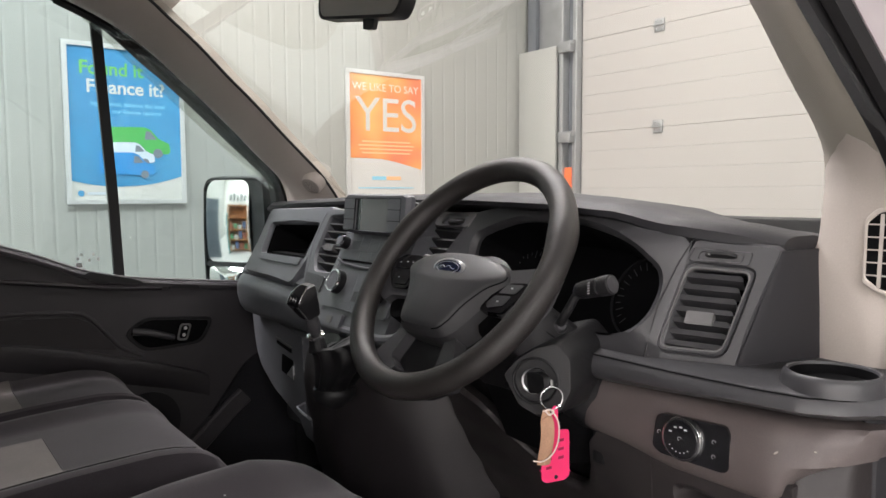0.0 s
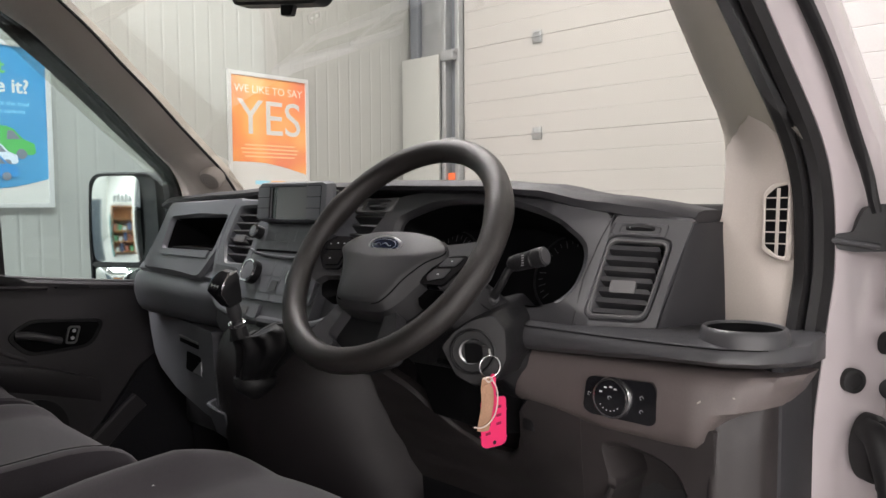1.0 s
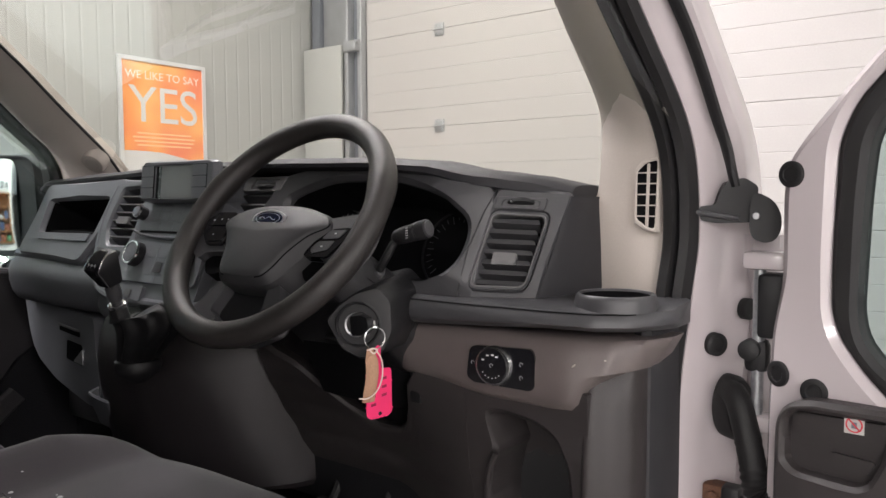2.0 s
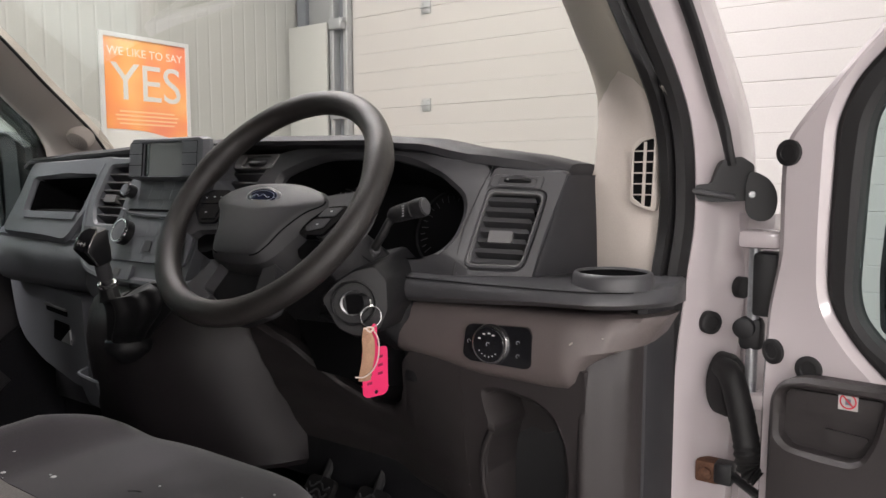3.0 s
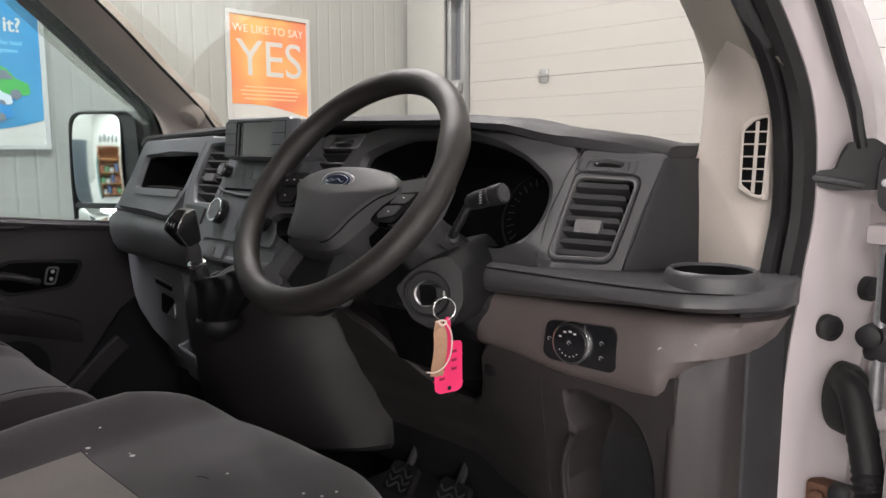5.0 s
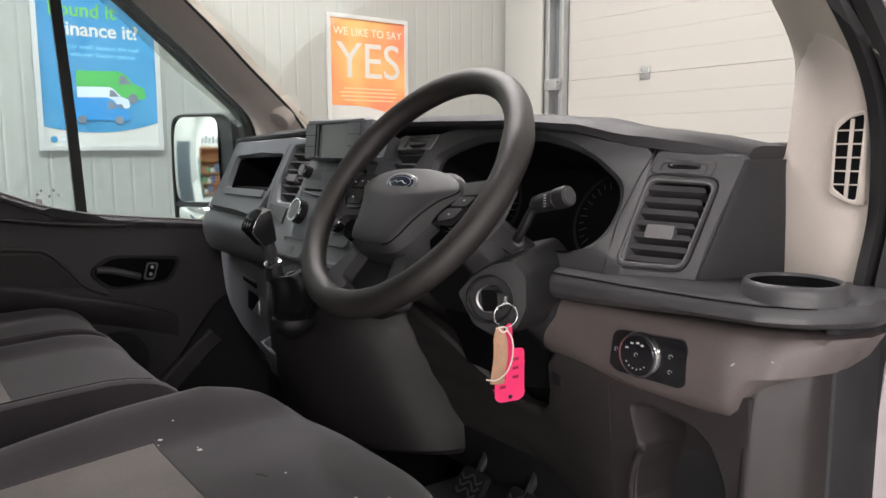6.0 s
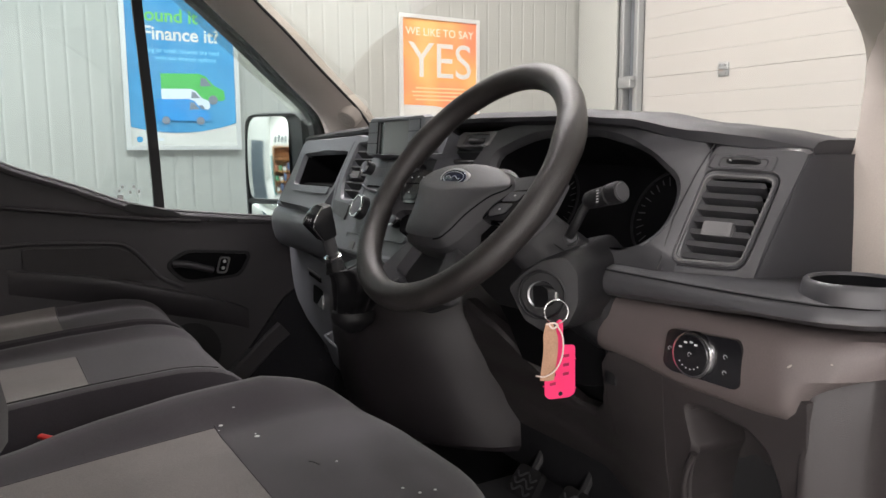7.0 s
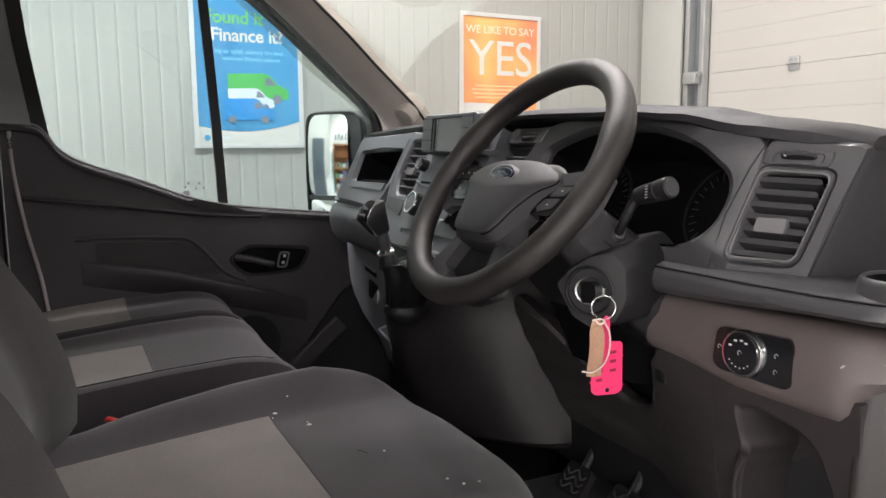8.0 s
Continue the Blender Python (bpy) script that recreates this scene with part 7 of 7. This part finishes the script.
part("hinge_cover", prism(closed_curve([(-0.018, 0.034), (0.004, 0.030), (0.017, 0.012), (0.019, -0.010), (0.011, -0.027), (-0.006, -0.030), (-0.020, -0.016)], 5), hm2, 0.04, 0.008, 3), BLACK, cover, "black rounded cover")
part("bolt", lathe([(0.005, 0), (0.005, 0.003), (0.004, 0.004)], hm2 @ Matrix.Translation((-0.013, 0.006, 0.0)), 16), STEEL, cover)
hinge = ddoor
part("hinge_leaf", box(0.990, 0.975, 1.378, 1.045, 1.020, 1.402, 0.006), WHITE, hinge, "white painted hinge leaf")
part("hinge_leaf", box(0.990, 0.985, 1.155, 1.040, 1.020, 1.178, 0.006), WHITE, hinge, "white painted hinge leaf")
part("hinge_pin", tube([(1.008, 1.000, 1.12), (1.008, 1.000, 1.40)], 0.008, 12), STEEL, hinge)
part("hinge_shield", box(1.008, 0.985, 1.285, 1.040, 1.03, 1.372, 0.006), BLACK, hinge, "black plastic shield")
part("hinge_catch", box(0.990, 0.990, 1.235, 1.022, 1.020, 1.282, 0.010), BLACK, hinge)
part("hinge_catch", lathe([(0.014, -0.012), (0.014, 0.012), (0.010, 0.014)], axes((1.000, 0.992, 1.268), (1, 0, 0), (0, 0, 1)), 20), BLACK, hinge)
for s in (-1, 1):
    ds = curve([(s * 0.925, 0.79, 1.775), (s * 0.941, 0.897, 1.68), (s * 0.951, 0.985, 1.583), (s * 0.959, 1.008, 1.54), (s * 0.968, 1.018, 1.49)], 6)
    part("drip_strip", tube(ds, 0.0085, 10, 0.8), BLACK, van, "black windscreen drip strip")
    fender = loft([[(s * (0.985 + d), y, z) for d, y in ((0, 1.055), (0.03, 1.08), (0.045, 1.14), (0.05, 1.5), (-0.05, 1.5), (-0.06, 1.10))] for z in (1.42, 1.2, 0.9, 0.6)])
    part("wing", fender, WHITE, van, "white front wing")

# ---- pillar fittings ----
gx = axes((0.860, 0.9665, 1.478), (0.985, -0.03, 0), (0.10, 0.05, 1))
grille = thing("pillar_air_vent", (0.86, 0.96, 1.48), "beige slotted air vent in the pillar trim", "air vent")
go = rounded([(-0.0172, -0.041), (-0.0182, 0.038), (-0.006, 0.051), (0.0178, 0.055), (0.0172, -0.054), (0.002, -0.051)], 0.006, 4)
gi = rounded([(-0.014, -0.034), (-0.015, 0.034), (-0.002, 0.046), (0.015, 0.050), (0.014, -0.048), (0.003, -0.046)], 0.004, 4)
part("frame", opening(go, gi, gx @ Matrix.Translation((0, 0, 0.0020)), 0.03, 0.0015, 0.03), BEIGE, grille, "beige vent frame")
# black plate close behind the bars carries the duct's shade
part("duct_shade", prism(gi, gx @ Matrix.Translation((0, 0, -0.0010)), 0.004), DEEP, grille, "black plate for the shade behind the bars")
part("mullion", prism(rounded([(0.000, -0.045), (0.004, -0.045), (0.004, 0.045), (0.000, 0.045)], 0.001, 2), gx @ Matrix.Translation((0, 0, 0.0012)), 0.0036), BEIGE, grille)
for k in range(5):
    z = -0.030 + k * 0.0155
    part("bar", prism(rounded([(-0.014, z - 0.0009), (0.0145, z - 0.0009), (0.0145, z + 0.0009), (-0.014, z + 0.0009)], 0.0008, 2), gx @ Matrix.Translation((0, 0, 0.0008)), 0.0030), BEIGE, grille)
for s in (-1, 1):
    tw = thing("tweeter", (s * 0.71, 1.0, 1.56), "round beige pillar loudspeaker with a fine mesh", "loudspeaker", "pillar loudspeakers")
    tmx = axes((-0.694, 0.992, 1.569), (0.93, 0.30, 0.05), (0.05, -0.70, 0.72)) if s < 0 else axes((0.797, 1.032, 1.528), (0.80, -0.60, 0), (0, 0.2, 1))
    part("pod", lathe([(0.034, -0.03), (0.032, -0.006), (0.028, -0.0005), (0.0235, 0.0005)], tmx, 40), BEIGE, tw)
    part("mesh_cover", lathe([(0.0240, 0.0003), (0.018, 0.0014), (0.009, 0.0020), (0.0005, 0.0022)], tmx, 40), BEIGE, tw)
    for k in range(3):
        for j in range(6 + 6 * k):
            a = 2 * math.pi * j / (6 + 6 * k)
            r = 0.006 + 0.0055 * k
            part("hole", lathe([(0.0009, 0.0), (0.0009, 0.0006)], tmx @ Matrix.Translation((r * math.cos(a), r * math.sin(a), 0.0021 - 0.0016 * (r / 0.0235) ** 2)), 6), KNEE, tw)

# ---- pedals ----
for x, y, z, w, nm, lab in ((0.425, 0.865, 0.912, 0.036, "brake_pedal", "worn grey rubber brake pedal"), (0.300, 0.865, 0.905, 0.034, "clutch_pedal", "worn grey rubber clutch pedal"), (0.545, 0.855, 0.865, 0.026, "accelerator_pedal", "worn grey rubber accelerator pedal")):
    pe = thing(nm, (x, y + 0.08, z + 0.2), lab, "pedal", "pedals")
    pmx = axes((x, y, z), (1, 0, 0), (0, 0.62, 0.78))
    part("pad", prism(rounded([(-w, -0.028), (w, -0.028), (w * 0.9, 0.028), (-w * 0.9, 0.028)], 0.012, 5), pmx, 0.014, 0.004), RUBBER, pe, "worn rubber pad")
    for k in range(3):
        part("tread", tube([pmx @ Vector((a * w * 0.75, -0.015 + k * 0.013 + 0.006 * math.cos(a * 5), 0.001)) for a in span(-1, 1, 12)], 0.0018, 6), TRIM, pe)
    part("arm", tube(curve([(x, y + 0.012, z), (x, y + 0.05, z + 0.06), (x, y + 0.10, z + 0.18), (x, y + 0.12, z + 0.30)], 5), 0.009, 8), BLACK, pe)

# ---- workshop corner seen in the wing mirror ----
WOOD = mat("orange-brown timber", (0.42, 0.19, 0.07), rough=0.6, var=0.3, vscale=6, fine=0.3, gscale=60)
TEAL = mat("teal board", (0.05, 0.20, 0.20), rough=0.5, var=0.1)
SLATE = mat("dark slate board", (0.06, 0.075, 0.09), rough=0.5, var=0.15)
bd = thing("leaning_board", (-2.65, -5.2, 0), "dark slate display board leaning by the wall", "board")
bmx2 = axes((-2.62, -5.2, 0.0), (1, 0.1, 0), (0.10, -0.08, 1))
part("board", prism([(-0.42, 0), (0.28, 0), (0.28, 2.0), (-0.42, 2.0)], bmx2, 0.04, 0.004), SLATE, bd)
part("edge", prism([(0.28, 0), (0.33, 0), (0.33, 2.0), (0.28, 2.0)], bmx2, 0.05, 0.003), STEEL, bd)
rk = thing("timber_cupboard", (-1.45, -6.2, 0), "orange-brown timber cupboard with open shelves", "cupboard")
for x in (-1.95, -0.95):
    part("side", box(x - 0.02, -6.5, 0, x + 0.02, -6.0, 1.83, 0.004), WOOD, rk)
for z in (0.1, 0.50, 0.90, 1.36, 1.83):
    part("shelf", box(-1.93, -6.5, z - 0.015, -0.97, -6.0, z + 0.015, 0.003), WOOD, rk)
part("back", box(-1.93, -6.52, 0, -0.97, -6.50, 1.83, 0.002), WOOD, rk)
bins = [mat("storage box %d" % i, c, rough=0.6, var=0.1) for i, c in enumerate(((0.55, 0.55, 0.52), (0.10, 0.28, 0.14), (0.30, 0.10, 0.06), (0.08, 0.12, 0.22)))]
for i in range(12):
    z = (0.115, 0.515, 0.915)[i % 3]
    x = -1.88 + 0.23 * (i // 3)
    b = thing("storage_box", (x, -6.2, z), "small storage box on the timber shelves", "box", "storage boxes")
    part("body", box(x, -6.42, z, x + 0.16, -6.05, z + 0.14 + 0.05 * (i % 4), 0.006), bins[i % 4], b)
tb = thing("teal_panel", (-1.98, -5.8, 0), "narrow teal panel standing beside the cupboard", "panel")
part("panel", box(-2.02, -5.84, 0, -1.94, -5.80, 1.50, 0.004), TEAL, tb)
cr = thing("pale_carton", (-1.45, -6.2, 1.846), "long pale carton on top of the cupboard", "carton")
part("carton", box(-1.93, -6.45, 1.846, -0.97, -6.05, 1.99, 0.006), bins[0], cr)
for i in range(5):
    x = -1.83 + i * 0.19
    gx2 = thing("grey_canister", (x, -6.25, 1.991), "dark grey canister on top of the carton", "canister", "canisters")
    part("body", lathe([(0.06, 0.0), (0.065, 0.02), (0.065, 0.18 + 0.06 * (i % 2)), (0.04, 0.24 + 0.06 * (i % 2)), (0.02, 0.25 + 0.06 * (i % 2))], axes((x, -6.25, 1.991), (1, 0, 0), (0, 1, 0)), 20), COLUMN, gx2)
